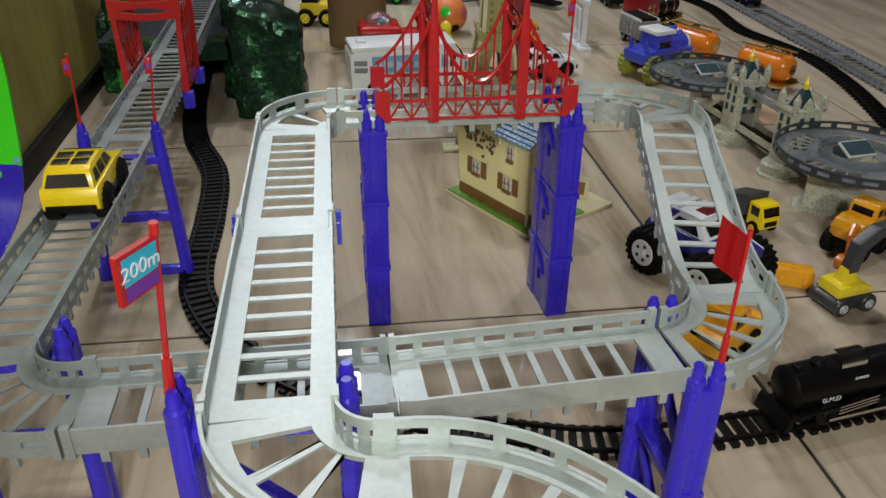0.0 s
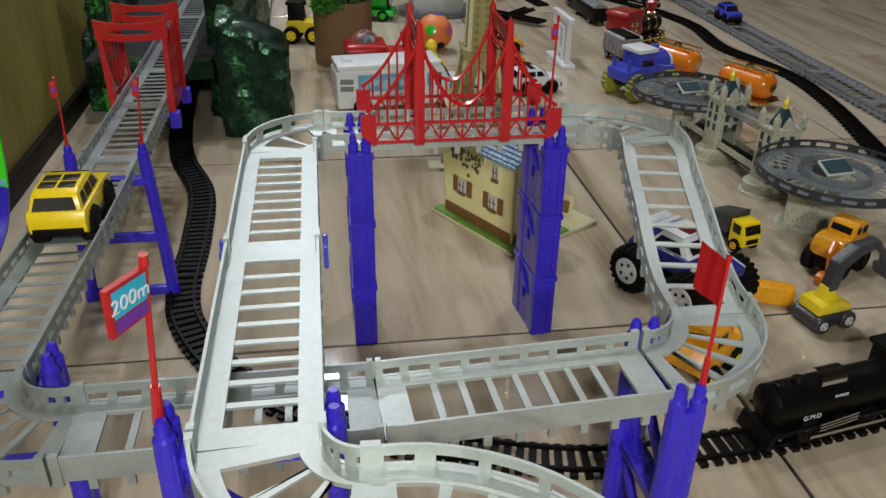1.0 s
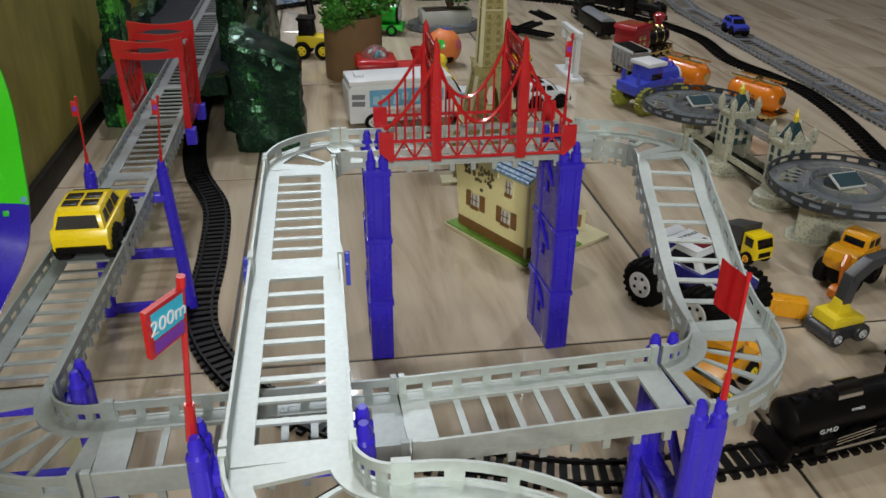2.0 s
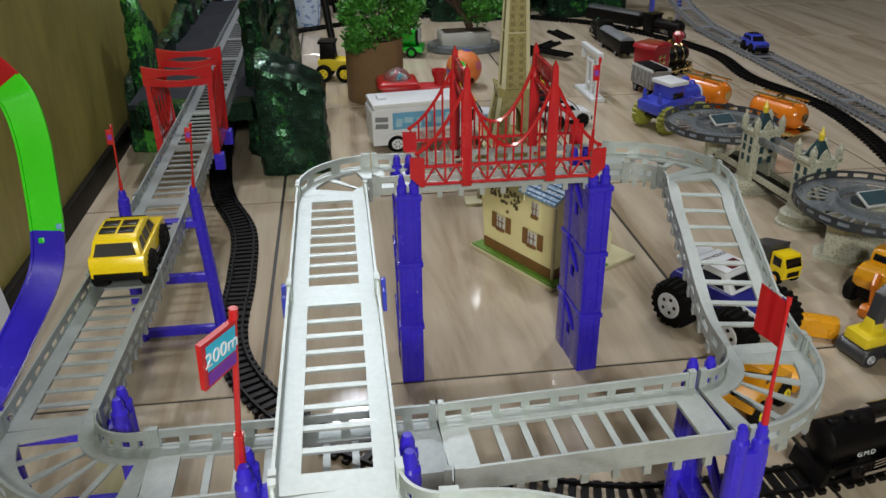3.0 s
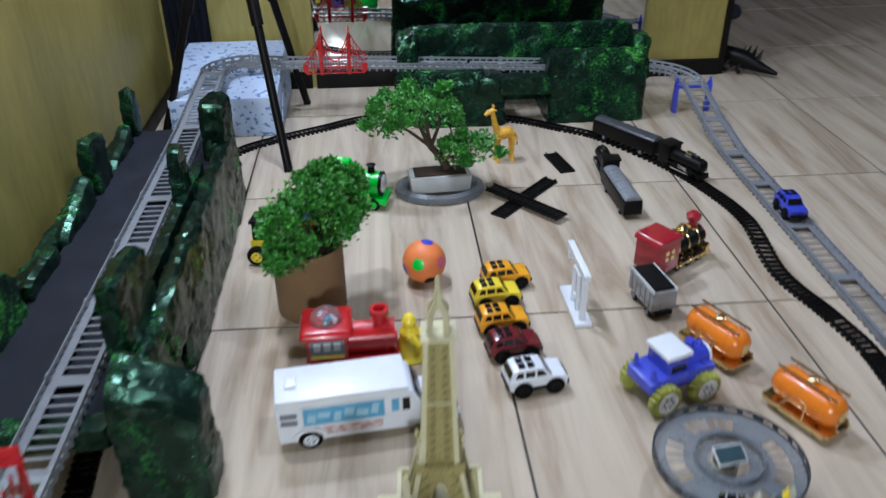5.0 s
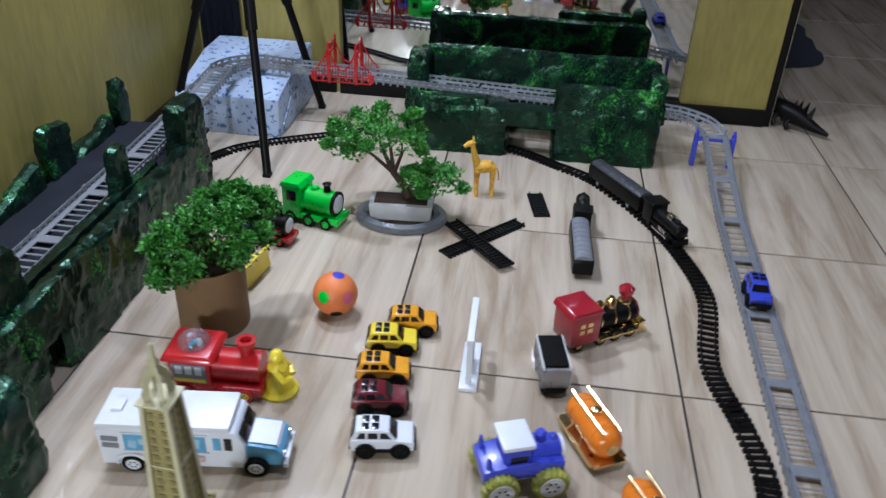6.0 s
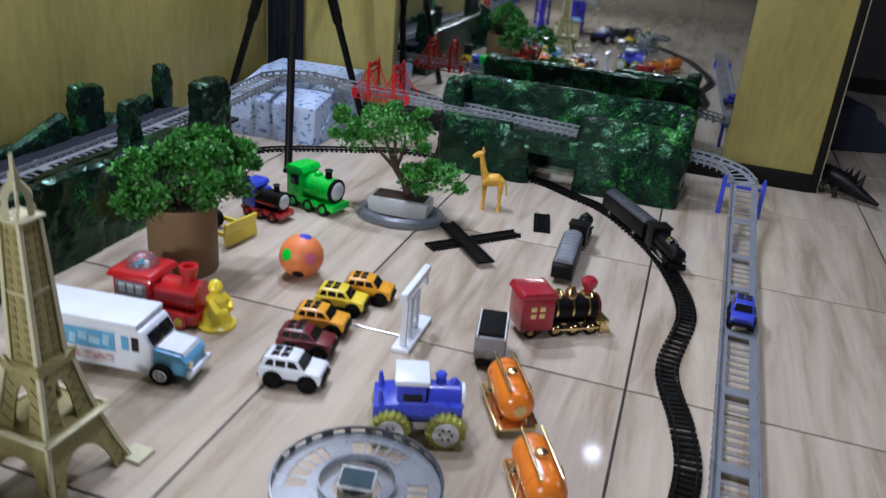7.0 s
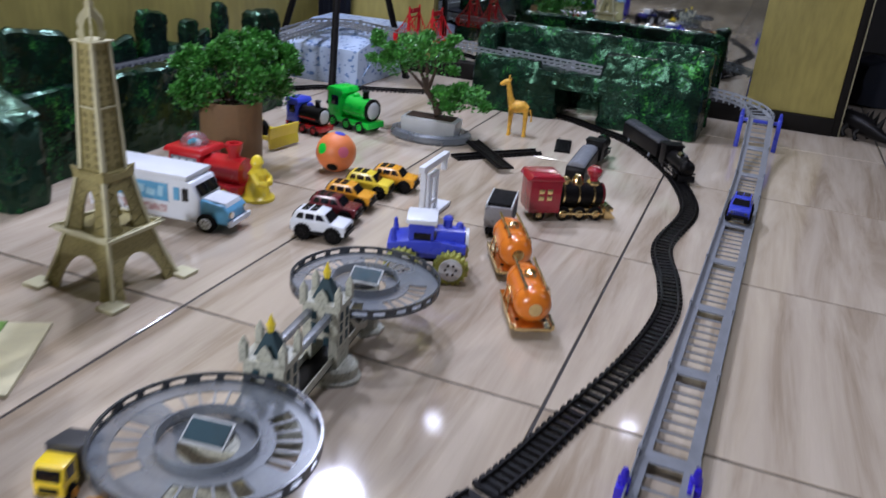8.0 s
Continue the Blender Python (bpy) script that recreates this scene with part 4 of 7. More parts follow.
for z, s, h in ((0.096, 0.110, 0.008), (0.190, 0.060, 0.014), (0.397, 0.044, 0.003)):
    bm = B()
    box(bm, (0, 0, z), (s, s, h), 0.001)
    part("platform", bm, EDGE if z > 0.3 else EIFFEL, tow)
    if z < 0.3:
        for k in range(4):
            bm = B()
            q = s / 2
            prism(bm, [(-q - 0.002, 0.0), (q + 0.002, 0.0), (q + 0.004, 0.013), (q * 0.55, 0.008), (0, 0.011), (-q * 0.55, 0.008), (-q - 0.004, 0.013)] if z < 0.15 else [(-q - 0.001, -0.004), (q + 0.001, -0.004), (q + 0.005, 0.016), (q * 0.78, 0.012), (q * 0.45, 0.006), (-q * 0.45, 0.006), (-q * 0.78, 0.012), (-q - 0.005, 0.016)], -0.001, 0.001, m=pose(0, 0, z - 0.002, 0, 0, 90 * k) @ pose(0, -q - 0.0015, 0))
            part("balustrade", bm, EDGE if z < 0.15 else EIFFEL, tow)
# lattice bars standing proud of the legs, small printed openings up the shaft and a seam band round it
def lattice(k, s, z0, z1, steps, inset, inner):
    """Zigzag bars up one leg of a face, beside the arch."""
    pts = []
    for i in range(steps + 1):
        z = z0 + (z1 - z0) * i / steps
        pts.append((s * (leg_curve(z) - inset if i % 2 else inner), -leg_curve(z) + 0.0005, z))
    bm = tube(B(), pts, 0.0012, 4)
    bmesh.ops.transform(bm, matrix=pose(0, 0, 0, 0, 0, 90 * k), verts=bm.verts[:])
    return part("lattice", bm, OLIVE, tow)


for k in range(4):
    for s in (-1, 1):
        lattice(k, s, 0.108, 0.180, 8, 0.006, 0.0150)
        lattice(k, s, 0.004, 0.050, 6, 0.006, 0.050)
    bm = B()
    for i in range(14):
        z = 0.205 + 0.0135 * i
        for u in (-0.42, 0.42):
            box(bm, (u * leg_curve(z), -leg_curve(z) + 0.0008, z), (leg_curve(z) * 0.34, 0.0012, 0.0072))
    bmesh.ops.transform(bm, matrix=pose(0, 0, 0, 0, 0, 90 * k), verts=bm.verts[:])
    part("shaft_print", bm, OLIVE, tow)["kind"] = "stuff"
    bm = B()
    box(bm, (0, -0.0595, 0.1015), (0.126, 0.006, 0.0025), 0.0008)
    bmesh.ops.transform(bm, matrix=pose(0, 0, 0, 0, 0, 90 * k), verts=bm.verts[:])
    part("balcony_edge", bm, EDGE, tow, "pale card balcony edge")
bm = B()
box(bm, (0, 0, 0.298), (0.0425, 0.0425, 0.0025))
part("seam_band", bm, EDGE, tow)
for k in range(4):
    bm = B()
    half = [(0.020, 0.0), (0.0225, 0.010), (0.0185, 0.017), (0.0205, 0.026), (0.017, 0.035), (0.010, 0.043), (0.0065, 0.047), (0.0075, 0.053), (0.0035, 0.060), (0.0030, 0.078)]
    half = [(x * 0.92, z) for x, z in half]
    inner = [(0.0, 0.034), (0.006, 0.030), (0.010, 0.020), (0.010, 0.0)]
    prism(bm, half + [(0.0, 0.080)] + inner, -0.0012, 0.0012, m=pose(0, 0, 0.3985, 0, 0, 45 + 90 * k))
    part("crown_card", bm, EDGE, tow)

# small card house on a lawn
house = thing("card_house", (0.4465, 1.1215, 0), -60.2, "pale yellow card house with blue roof on a green base", "house")
bm = B()
box(bm, (0.0, 0.0, 0.003), (0.194, 0.184, 0.006), 0.001)
part("base", bm, CARD, house)
bm = B()
box(bm, (0.0, -0.030, 0.0072), (0.190, 0.120, 0.0024))
part("lawn", bm, LAWN, house)
HX, HY, HZ, HB = 0.156, 0.066, 0.108, -0.043
YF = HB - HY / 2
bm = B()
prism(bm, [(-HX / 2, 0), (HX / 2, 0), (HX / 2, 0.128), (0.012, 0.128), (0.012, HZ), (-HX / 2 - 0.013, HZ)], -HY / 2, HY / 2, m=pose(0, HB, 0.0085))
part("wall", bm, CREAM, house)
bm = B()
box(bm, (0, HB, 0.0165), (HX + 0.003, HY + 0.003, 0.016))
part("plinth", bm, BROWN, house, "brown printed plinth")
for sy in (-1, 1):
    part("corner_edge", box(B(), (HX / 2, HB + sy * HY / 2, 0.066), (0.0035, 0.0035, 0.116)), EDGE, house, "pale folded card corner")
for x, z, w, shut in ((-0.038, 0.062, 0.026, 1), (0.034, 0.060, 0.026, 1), (0.038, 0.110, 0.020, 0)):
    win = part("window", box(B(), (x, YF - 0.001, z), (w * 0.80, 0.002, 0.026)), CARD, house)
    for u in (-1, 1):
        if shut:
            part("shutter", box(B(), (x + u * (w * 0.40 + 0.006), YF - 0.0014, z), (0.011, 0.002, 0.026)), BROWN, win, "brown printed shutter")
    part("pane", box(B(), (x, YF - 0.0025, z + 0.001), (w * 0.66, 0.002, 0.019)), FROST, win, "pale window pane")
    part("flower_box", box(B(), (x, YF - 0.0035, z - 0.011), (w * 0.72, 0.003, 0.006), 0.001), BROWN, win)
    for u in (-0.17, 0.17):
        part("glazing_bar", box(B(), (x + u * w, YF - 0.0038, z + 0.001), (0.0012, 0.001, 0.019)), BROWN, win)
    part("glazing_bar", box(B(), (x, YF - 0.0038, z + 0.002), (w * 0.66, 0.001, 0.0012)), BROWN, win)
bm = B()
prism(bm, [(YF - 0.010, 0.132), (YF - 0.010, 0.136), (HB + 0.004, 0.163), (HB + 0.040, 0.143), (HB + 0.040, 0.139), (HB + 0.004, 0.158)], -0.086, -0.008, m=pose(0, 0, 0, 0, 0, 90))
rf = part("roof", bm, print_mat("printed_blue_roof", (0.20, 0.40, 0.66), (0.50, 0.64, 0.80), 190, 0.52), house, "blue printed sloping roof")
for k in range(6):
    u = (k + 0.5) / 6.5
    y, z = YF - 0.010 + (HB + 0.014 - YF) * u, 0.1368 + 0.027 * u
    part("shingle_line", box(B(), (0.047, y, z), (0.076, 0.0012, 0.0012)), mat("roof_line_print", (0.10, 0.22, 0.46), 0.6) if k == 0 else bpy.data.materials["roof_line_print"], rf)
HL = -HX / 2 - 0.013
for (x0, y0), (x1, y1) in (((HL, YF), (0.010, YF)), ((HL, HB + HY / 2), (0.010, HB + HY / 2)), ((HL, YF), (HL, HB + HY / 2))):
    lean = -0.010 if x0 == x1 else 0.0
    bm = B()
    q = [(x0, y0, HZ + 0.006), (x1, y1, HZ + 0.006), (x1 + lean, y1, HZ + 0.026), (x0 + lean, y0, HZ + 0.026)]
    a = [bm.verts.new(p) for p in q]
    bm.faces.new(a)
    bmesh.ops.solidify(bm, geom=bm.faces[:], thickness=0.0018)
    part("parapet", bm, CARD, house, "cream printed parapet")
for x, y, h, r in ((-0.052, -0.030, 0.024, 0.010), (-0.030, -0.055, 0.030, 0.008), (-0.008, -0.035, 0.022, 0.011), (-0.046, -0.058, 0.018, 0.008)):
    bm = B()
    for t in range(2):
        prism(bm, [(-r, 0.0), (r, 0.0), (r * 0.9, h * 0.6), (r * 0.3, h), (-r * 0.5, h * 0.85), (-r, h * 0.5)], -0.0006, 0.0006, m=pose(x, y, HZ + 0.0085, 0, 0, 25 + 90 * t))
    part("roof_plant", bm, LAWN if r > 0.0095 else CARD, house)
rnd = random.Random(8)
IVY = mat("ivy_print", (0.12, 0.10, 0.04), 0.6, vary=0.6, scale=120)
bm = B()
for i in range(46):
    x = -0.070 + 0.072 * rnd.random()
    drop = 0.040 * rnd.random() ** 1.7 * (1.0 if abs(x + 0.022) < 0.02 else 0.45)
    ball(bm, (x, YF - 0.001, HZ + 0.014 - drop), (0.0022 + 0.002 * rnd.random(), 0.0012, 0.0022 + 0.002 * rnd.random()), 8)
part("ivy", bm, IVY, house, "brown and green printed ivy")
bm = B()
prism(bm, [(-0.016, 0), (0.016, 0), (0.016, 0.034), (-0.016, 0.034)], -0.001, 0.001, m=pose(0.050, 0.060, 0.006, -12, 0, 30))
part("board", bm, CARD, house, "small printed card board")
bm = B()
prism(bm, [(-0.010, 0.006), (0.010, 0.006), (0.010, 0.026), (-0.010, 0.026)], -0.0022, -0.0012, m=pose(0.050, 0.060, 0.006, -12, 0, 30))
part("board_print", bm, BROWN, house)


# twin-tower bridge with two round track plates
cast = thing("bridge_model", (0.893, 1.255, 0), 0, "grey card twin-tower bridge with two round clear tracks", "model")


def castle_tower(x, y, rz):
    m = pose(x, y, 0, 0, 0, rz) @ Matrix.Diagonal((1.05, 1.05, 1.06, 1))

    def put(name, bm, mt, label=""):
        bmesh.ops.transform(bm, matrix=m, verts=bm.verts[:])
        return part(name, bm, mt, cast, label)
    bm = B()
    lathe(bm, [(0.044, 0), (0.044, 0.005), (0.040, 0.007), (0.040, 0.020), (0.036, 0.024)], 24, sx=1.15, sy=0.8)
    put("pier", bm, STONE)
    bm = B()
    for s in (-1, 1):
        box(bm, (s * 0.0185, 0, 0.066), (0.013, 0.040, 0.088), 0.001)
    box(bm, (0, 0, 0.086), (0.026, 0.0385, 0.047))
    put("shaft", bm, STONE)
    for s in (-1, 1):
        for z in (0.062, 0.080, 0.096):
            for u in (-0.009, 0.009):
                put("window", box(B(), (u, s * 0.0203, z), (0.0075, 0.001, 0.012)), TEAL)
                put("window", box(B(), (s * 0.0253, u, z), (0.001, 0.0075, 0.012)), TEAL)
    bm = B()
    box(bm, (0, 0, 0.112), (0.056, 0.046, 0.006), 0.001)
    put("cornice", bm, STONE)
    for sx in (-1, 1):
        for sy in (-1, 1):
            bm = B()
            box(bm, (sx * 0.024, sy * 0.019, 0.122), (0.009, 0.008, 0.022), 0.001)
            cyl(bm, (sx * 0.024, sy * 0.019, 0.133), (sx * 0.024, sy * 0.019, 0.142), 0.005, 0.0004, 6)
            put("turret", bm, STONE)
    bm = B()
    prism(bm, [(-0.016, 0.115), (0.016, 0.115), (0.004, 0.142), (-0.004, 0.142)], -0.012, 0.012)
    for v in bm.verts:
        v.co.y *= 0.45 if v.co.z > 0.13 else 1.0
    put("roof", bm, TEAL, "dark green roof")
    for s in (-1, 1):
        bm = B()
        prism(bm, [(-0.010, 0.115), (0.010, 0.115), (0.007, 0.124), (0.0, 0.133), (-0.007, 0.124)], s * 0.0165 - 0.001, s * 0.0165 + 0.001)
        put("gable", bm, STONE)
    bm = B()
    cyl(bm, (0, 0, 0.140), (0, 0, 0.152), 0.0034, 0.0056, 6)
    cyl(bm, (0, 0, 0.150), (0, 0, 0.164), 0.0052, 0.0006, 6)
    put("finial", bm, LEMON, "golden yellow finial")


castle_tower(0.004, 0.078, 6)
castle_tower(0.020, -0.083, 6)
bm = B()
box(bm, (0.012, -0.0025, 0.029), (0.038, 0.40, 0.005), 0.001, rz=6)
part("deck", bm, BLACK, cast, "black road deck")
for s in (-1, 1):
    bm = B()
    box(bm, (0.012 + s * 0.015, -0.0025, 0.106), (0.009, 0.116, 0.010), 0.001, rz=6)
    part("walkway", bm, CGREY, cast)
    bm = B()
    box(bm, (0.012 + s * 0.019, -0.0025, 0.037), (0.002, 0.36, 0.012), rz=6)
    part("rail", bm, STONE, cast)
    # drooping chain cards between each tower and its round track
    for x, y, d in ((0.004, 0.078, 1), (0.020, -0.083, -1)):
        bm = B()
        n = 8
        top = [(0.024 + 0.085 * i / n, 0.100 - 0.062 * (1 - (1 - i / n) ** 2)) for i in range(n + 1)]
        prism(bm, top + [(u, z - 0.010) for u, z in top[::-1]], -0.001, 0.001, m=pose(x, y, 0, 0, 0, 6 + 90 * d) @ pose(0, s * 0.021, 0))
        part("chain_card", bm, STONE, cast)


def hoop(bm, cx, cy, r0, r1, z0, z1, n=48, a0=0.0, a1=360.0):
    """A flat ring, or a stretch of one, of square section."""
    full = a1 - a0 >= 360
    rows = []
    for i in range(n if full else n + 1):
        a = radians(a0 + (a1 - a0) * i / n)
        rows.append([bm.verts.new((cx + r * math.cos(a), cy + r * math.sin(a), z)) for r, z in ((r0, z0), (r1, z0), (r1, z1), (r0, z1))])
    for a, b in zip(rows, rows[1:] + rows[:1] if full else rows[1:]):
        for k in range(4):
            bm.faces.new((a[k - 1], a[k], b[k], b[k - 1]))
    if not full:
        bm.faces.new(rows[0])
        bm.faces.new(rows[-1][::-1])
    return bm


def plate(cx, cy, r, z, spin, posts):
    """A round track: windowed outer wall, decks with open stretches crossed by thin spokes, and a leaning printed card in the middle."""
    bm = B()
    hoop(bm, cx, cy, r, r + 0.003, z, z + 0.004)
    hoop(bm, cx, cy, r, r + 0.003, z + 0.011, z + 0.0145)
    for k in range(24):
        q = 2 * math.pi * k / 24
        box(bm, (cx + (r + 0.0015) * math.cos(q), cy + (r + 0.0015) * math.sin(q), z + 0.0075), (0.0026, 0.009 if k % 3 else 0.017, 0.008), rz=math.degrees(q))
    part("outer_wall", bm, SMOKE, cast, "smoky clear windowed rim")
    for a, b in ((0.84, 1.0), (0.45, 0.60)):
        part("ring", hoop(B(), cx, cy, r * a, r * b, z, z + 0.003), CGREY, cast)
    for a, wide in ((24, 40), (118, 26), (204, 34), (294, 24)):
        part("sector", hoop(B(), cx, cy, r * 0.60, r * 0.84, z, z + 0.0028, 12, a + spin, a + wide + spin), CGREY, cast)
    for a in (72, 82, 93, 105, 152, 164, 176, 190, 246, 258, 270, 282, 326, 338, 350, 2, 14):
        bm = B()
        q = radians(a + spin)
        box(bm, (cx + 0.72 * r * math.cos(q), cy + 0.72 * r * math.sin(q), z + 0.0014), (0.25 * r, 0.0026, 0.0024), rz=a + spin)
        part("spoke", bm, CPALE, cast)
    part("inner_wall", hoop(B(), cx, cy, r * 0.45, r * 0.45 + 0.002, z, z + 0.014), CGREY, cast)
    part("hub_floor", hoop(B(), cx, cy, r * 0.28, r * 0.45, z - 0.003, z - 0.0005), CGREY, cast)
    bm = B()
    box(bm, (0, 0, 0), (r * 0.43, r * 0.28, 0.004), 0.0008)
    bmesh.ops.transform(bm, matrix=pose(cx, cy, z + 0.014, 24, 0, 8), verts=bm.verts[:])
    part("hub_card", bm, FROST, cast, "pale edged leaning card")
    bm = B()
    box(bm, (0, 0, 0.0026), (r * 0.39, r * 0.23, 0.0014))
    bmesh.ops.transform(bm, matrix=pose(cx, cy, z + 0.014, 24, 0, 8), verts=bm.verts[:])
    part("hub_print", bm, TEAL, cast, "dark teal printed picture")
    for px, py, wx, wy, turn_z in posts:
        bm = B()
        lathe(bm, [(0.54, 0.0), (0.62, 0.0), (0.62, 0.004), (0.54, 0.004)], 8, (0, 0, 0), wx + 0.010, wy + 0.012)
        lathe(bm, [(0.50, 0.004), (0.52, 0.004), (0.52, z - 0.003), (0.50, z - 0.003)], 8, (0, 0, 0), wx, wy)
        m = pose(px, py, 0, 0, 0, turn_z) @ pose(0, 0, 0, 0, 0, 22.5)
        bmesh.ops.transform(bm, matrix=m, verts=bm.verts[:])
        pd = part("pedestal", bm, STONE, cast, "eight-sided printed stone pedestal on a card foot")
        bm = B()
        lathe(bm, [(0.50, z * 0.52), (0.528, z * 0.52), (0.528, z * 0.58), (0.50, z * 0.58)], 8, (0, 0, 0), wx, wy)
        bmesh.ops.transform(bm, matrix=m, verts=bm.verts[:])
        part("band", bm, CARD, pd)
        part("collar", lathe(B(), [(0.016, z - 0.030), (0.018, z - 0.030), (0.018, z + 0.004), (0.016, z + 0.004)], 16, (px, py, 0)), SMOKE, pd, "clear plastic collar")


plate(-0.006, 0.218, 0.112, 0.080, 0, ((-0.010, 0.222, 0.046, 0.040, 6),))
plate(0.036, -0.226, 0.116, 0.090, 40, ((0.032, -0.205, 0.105, 0.055, -16),))


# ---- toy vehicles ----
def wheel(ob, x, y, r, w, rim=WHITE, tyre=RUBBER, knobs=0, z=None, spokes=5, rim_r=0.55):
    """Tyre with tread blocks, and a spoked rim under it."""
    z = r if z is None else z
    s = 1 if y > 0 else -1
    bm = B()
    prof = [(r * 0.52, -w / 2), (r * 0.90, -w / 2), (r, -w * 0.32), (r, w * 0.32), (r * 0.90, w / 2), (r * 0.52, w / 2)]
    n = knobs * 4 if knobs else 24
    lathe(bm, prof, n)
    if knobs:
        # tread blocks: every second pair of steps stands proud
        bm.verts.ensure_lookup_table()
        for i, v in enumerate(bm.verts):
            if math.hypot(v.co.x, v.co.y) > r * 0.8:
                f = 1.09 if (i % n) % 4 < 2 else 0.97
                v.co.x, v.co.y = v.co.x * f, v.co.y * f
    bmesh.ops.transform(bm, matrix=pose(x, y, z, 90), verts=bm.verts[:])
    t = part("wheel", bm, tyre, ob)
    bm = B()
    lathe(bm, [(r * rim_r, 0), (r * rim_r, w * 0.5 + 0.0008), (r * (rim_r - 0.07), w * 0.5 + 0.0018), (r * (rim_r - 0.12), w * 0.5 + 0.0006), (r * 0.16, w * 0.5 + 0.0006), (r * 0.13, w * 0.5 + 0.0016), (0.0005, w * 0.5 + 0.0020)], 20)
    bmesh.ops.transform(bm, matrix=pose(x, y, z, -90 * s), verts=bm.verts[:])
    rm = part("rim", bm, rim, t)
    for i in range(spokes):
        a = 2 * math.pi * i / spokes
        bm = B()
        cyl(bm, (r * 0.32 * math.cos(a), r * 0.32 * math.sin(a), w * 0.45), (r * 0.32 * math.cos(a), r * 0.32 * math.sin(a), w * 0.5 + 0.0010), r * 0.085, n=8)
        bmesh.ops.transform(bm, matrix=pose(x, y, z, -90 * s), verts=bm.verts[:])
        part("rim_hole", bm, BLACK, rm)
    return t


def jeep(at, rz, paint, label, k=1.0, name="toy_jeep", trim=BLACK, rx=0.0):
    """A small off-road car: body with arches, tapered cabin, windows, bumpers, four fat wheels."""
    ob = thing(name, at, rz, label, "toy car", "toy jeeps")
    ob.matrix_world = pose(*at, rx, 0, rz) @ Matrix.Scale(k, 4)
    W = 0.050
    bm = B()
    side = [(-0.052, 0.018), (-0.046, 0.014), (-0.040, 0.014), (-0.037, 0.022), (-0.028, 0.026), (-0.019, 0.022), (-0.016, 0.014), (0.016, 0.014), (0.019, 0.022), (0.029, 0.027), (0.038, 0.022),
            (0.041, 0.015), (0.050, 0.016), (0.052, 0.028), (0.049, 0.034), (0.022, 0.037), (-0.050, 0.038), (-0.053, 0.030)]
    prism(bm, side, -W / 2, W / 2, 0.0014)
    part("body", bm, paint, ob)
    bm = B()
    cab = [(-0.051, 0.036), (0.024, 0.035), (0.010, 0.052), (-0.004, 0.055), (-0.034, 0.055), (-0.044, 0.052)]
    prism(bm, cab, -W / 2 + 0.002, W / 2 - 0.002, 0.0022)
    for v in bm.verts:
        v.co.y *= 1 - max(0, v.co.z - 0.038) * 10
    part("cabin", bm, paint, ob)
    for s in (-1, 1):
        for x0, x1, x2, x3 in ((-0.042, -0.028, -0.028, -0.037), (-0.024, -0.008, -0.008, -0.024), (-0.004, 0.014, 0.006, -0.004)):
            bm = B()
            q = [(x0, 0.040), (x1, 0.040), (x2, 0.050), (x3, 0.050)]
            prism(bm, q, -0.0006, 0.0006, m=pose(0, s * (W / 2 - 0.0026), 0) @ Matrix.Shear("XZ", 4, (0, 0)) )
            for v in bm.verts:
                v.co.y = s * ((W / 2 - 0.002) * (1 - max(0, v.co.z - 0.038) * 10) + (0.0006 if s * v.co.y > W / 2 - 0.0026 else -0.001))
            part("side_window", bm, WINDOW, ob)
        bm = B()
        tube(bm, [(0.016, s * (W / 2 + 0.001), 0.016), (0.019, s * (W / 2 + 0.0015), 0.023), (0.029, s * (W / 2 + 0.0015), 0.028), (0.039, s * (W / 2 + 0.0015), 0.023), (0.042, s * (W / 2 + 0.001), 0.017)], 0.002, 6)
        part("front_arch", bm, trim, ob)
        bm = B()
        tube(bm, [(-0.041, s * (W / 2 + 0.001), 0.015), (-0.038, s * (W / 2 + 0.0015), 0.023), (-0.028, s * (W / 2 + 0.0015), 0.0275), (-0.018, s * (W / 2 + 0.0015), 0.023), (-0.015, s * (W / 2 + 0.001), 0.015)], 0.002, 6)
        part("rear_arch", bm, trim, ob)
        bm = B()
        cyl(bm, (0.0495, s * 0.016, 0.028), (0.0525, s * 0.016, 0.028), 0.0035, n=10)
        part("headlight", bm, IRON, ob)
    for x0, x1, y0, y1, z0, z1, nm in ((0.0225, 0.0115, 0.020, 0.017, 0.0378, 0.0510, "windscreen"), (-0.0508, -0.0455, 0.019, 0.016, 0.0392, 0.0500, "rear_window")):
        bm = B()
        a = [bm.verts.new((x0, -y0, z0)), bm.verts.new((x0, y0, z0)), bm.verts.new((x1, y1, z1)), bm.verts.new((x1, -y1, z1))]
        f = bm.faces.new(a)
        r = bmesh.ops.extrude_face_region(bm, geom=[f])
        for v in r["geom"]:
            if isinstance(v, bmesh.types.BMVert):
                v.co += V(0.0012 if x0 > 0 else -0.0012, 0, 0.0006)
        part(nm, bm, WINDOW, ob)
    for x in (-0.028, -0.012):
        for s in (-1, 1):
            bm = B()
            box(bm, (x, s * 0.0085, 0.0552), (0.0125, 0.0145, 0.0012), 0.0003)
            part("roof_window", bm, WINDOW, ob)
    bm = B()
    box(bm, (0.053, 0, 0.019), (0.004, 0.046, 0.008), 0.001)
    part("front_bumper", bm, trim, ob)
    for s in (-1, 1):
        part("sill", box(B(), (0.0, s * (W / 2 - 0.0005), 0.0165), (0.032, 0.005, 0.007), 0.001), BLACK, ob, "black sill")
    bm = B()
    box(bm, (-0.053, 0, 0.019), (0.003, 0.044, 0.007), 0.001)
    part("rear_bumper", bm, trim, ob)
    bm = B()
    box(bm, (0, 0, 0.014), (0.080, 0.034, 0.008))
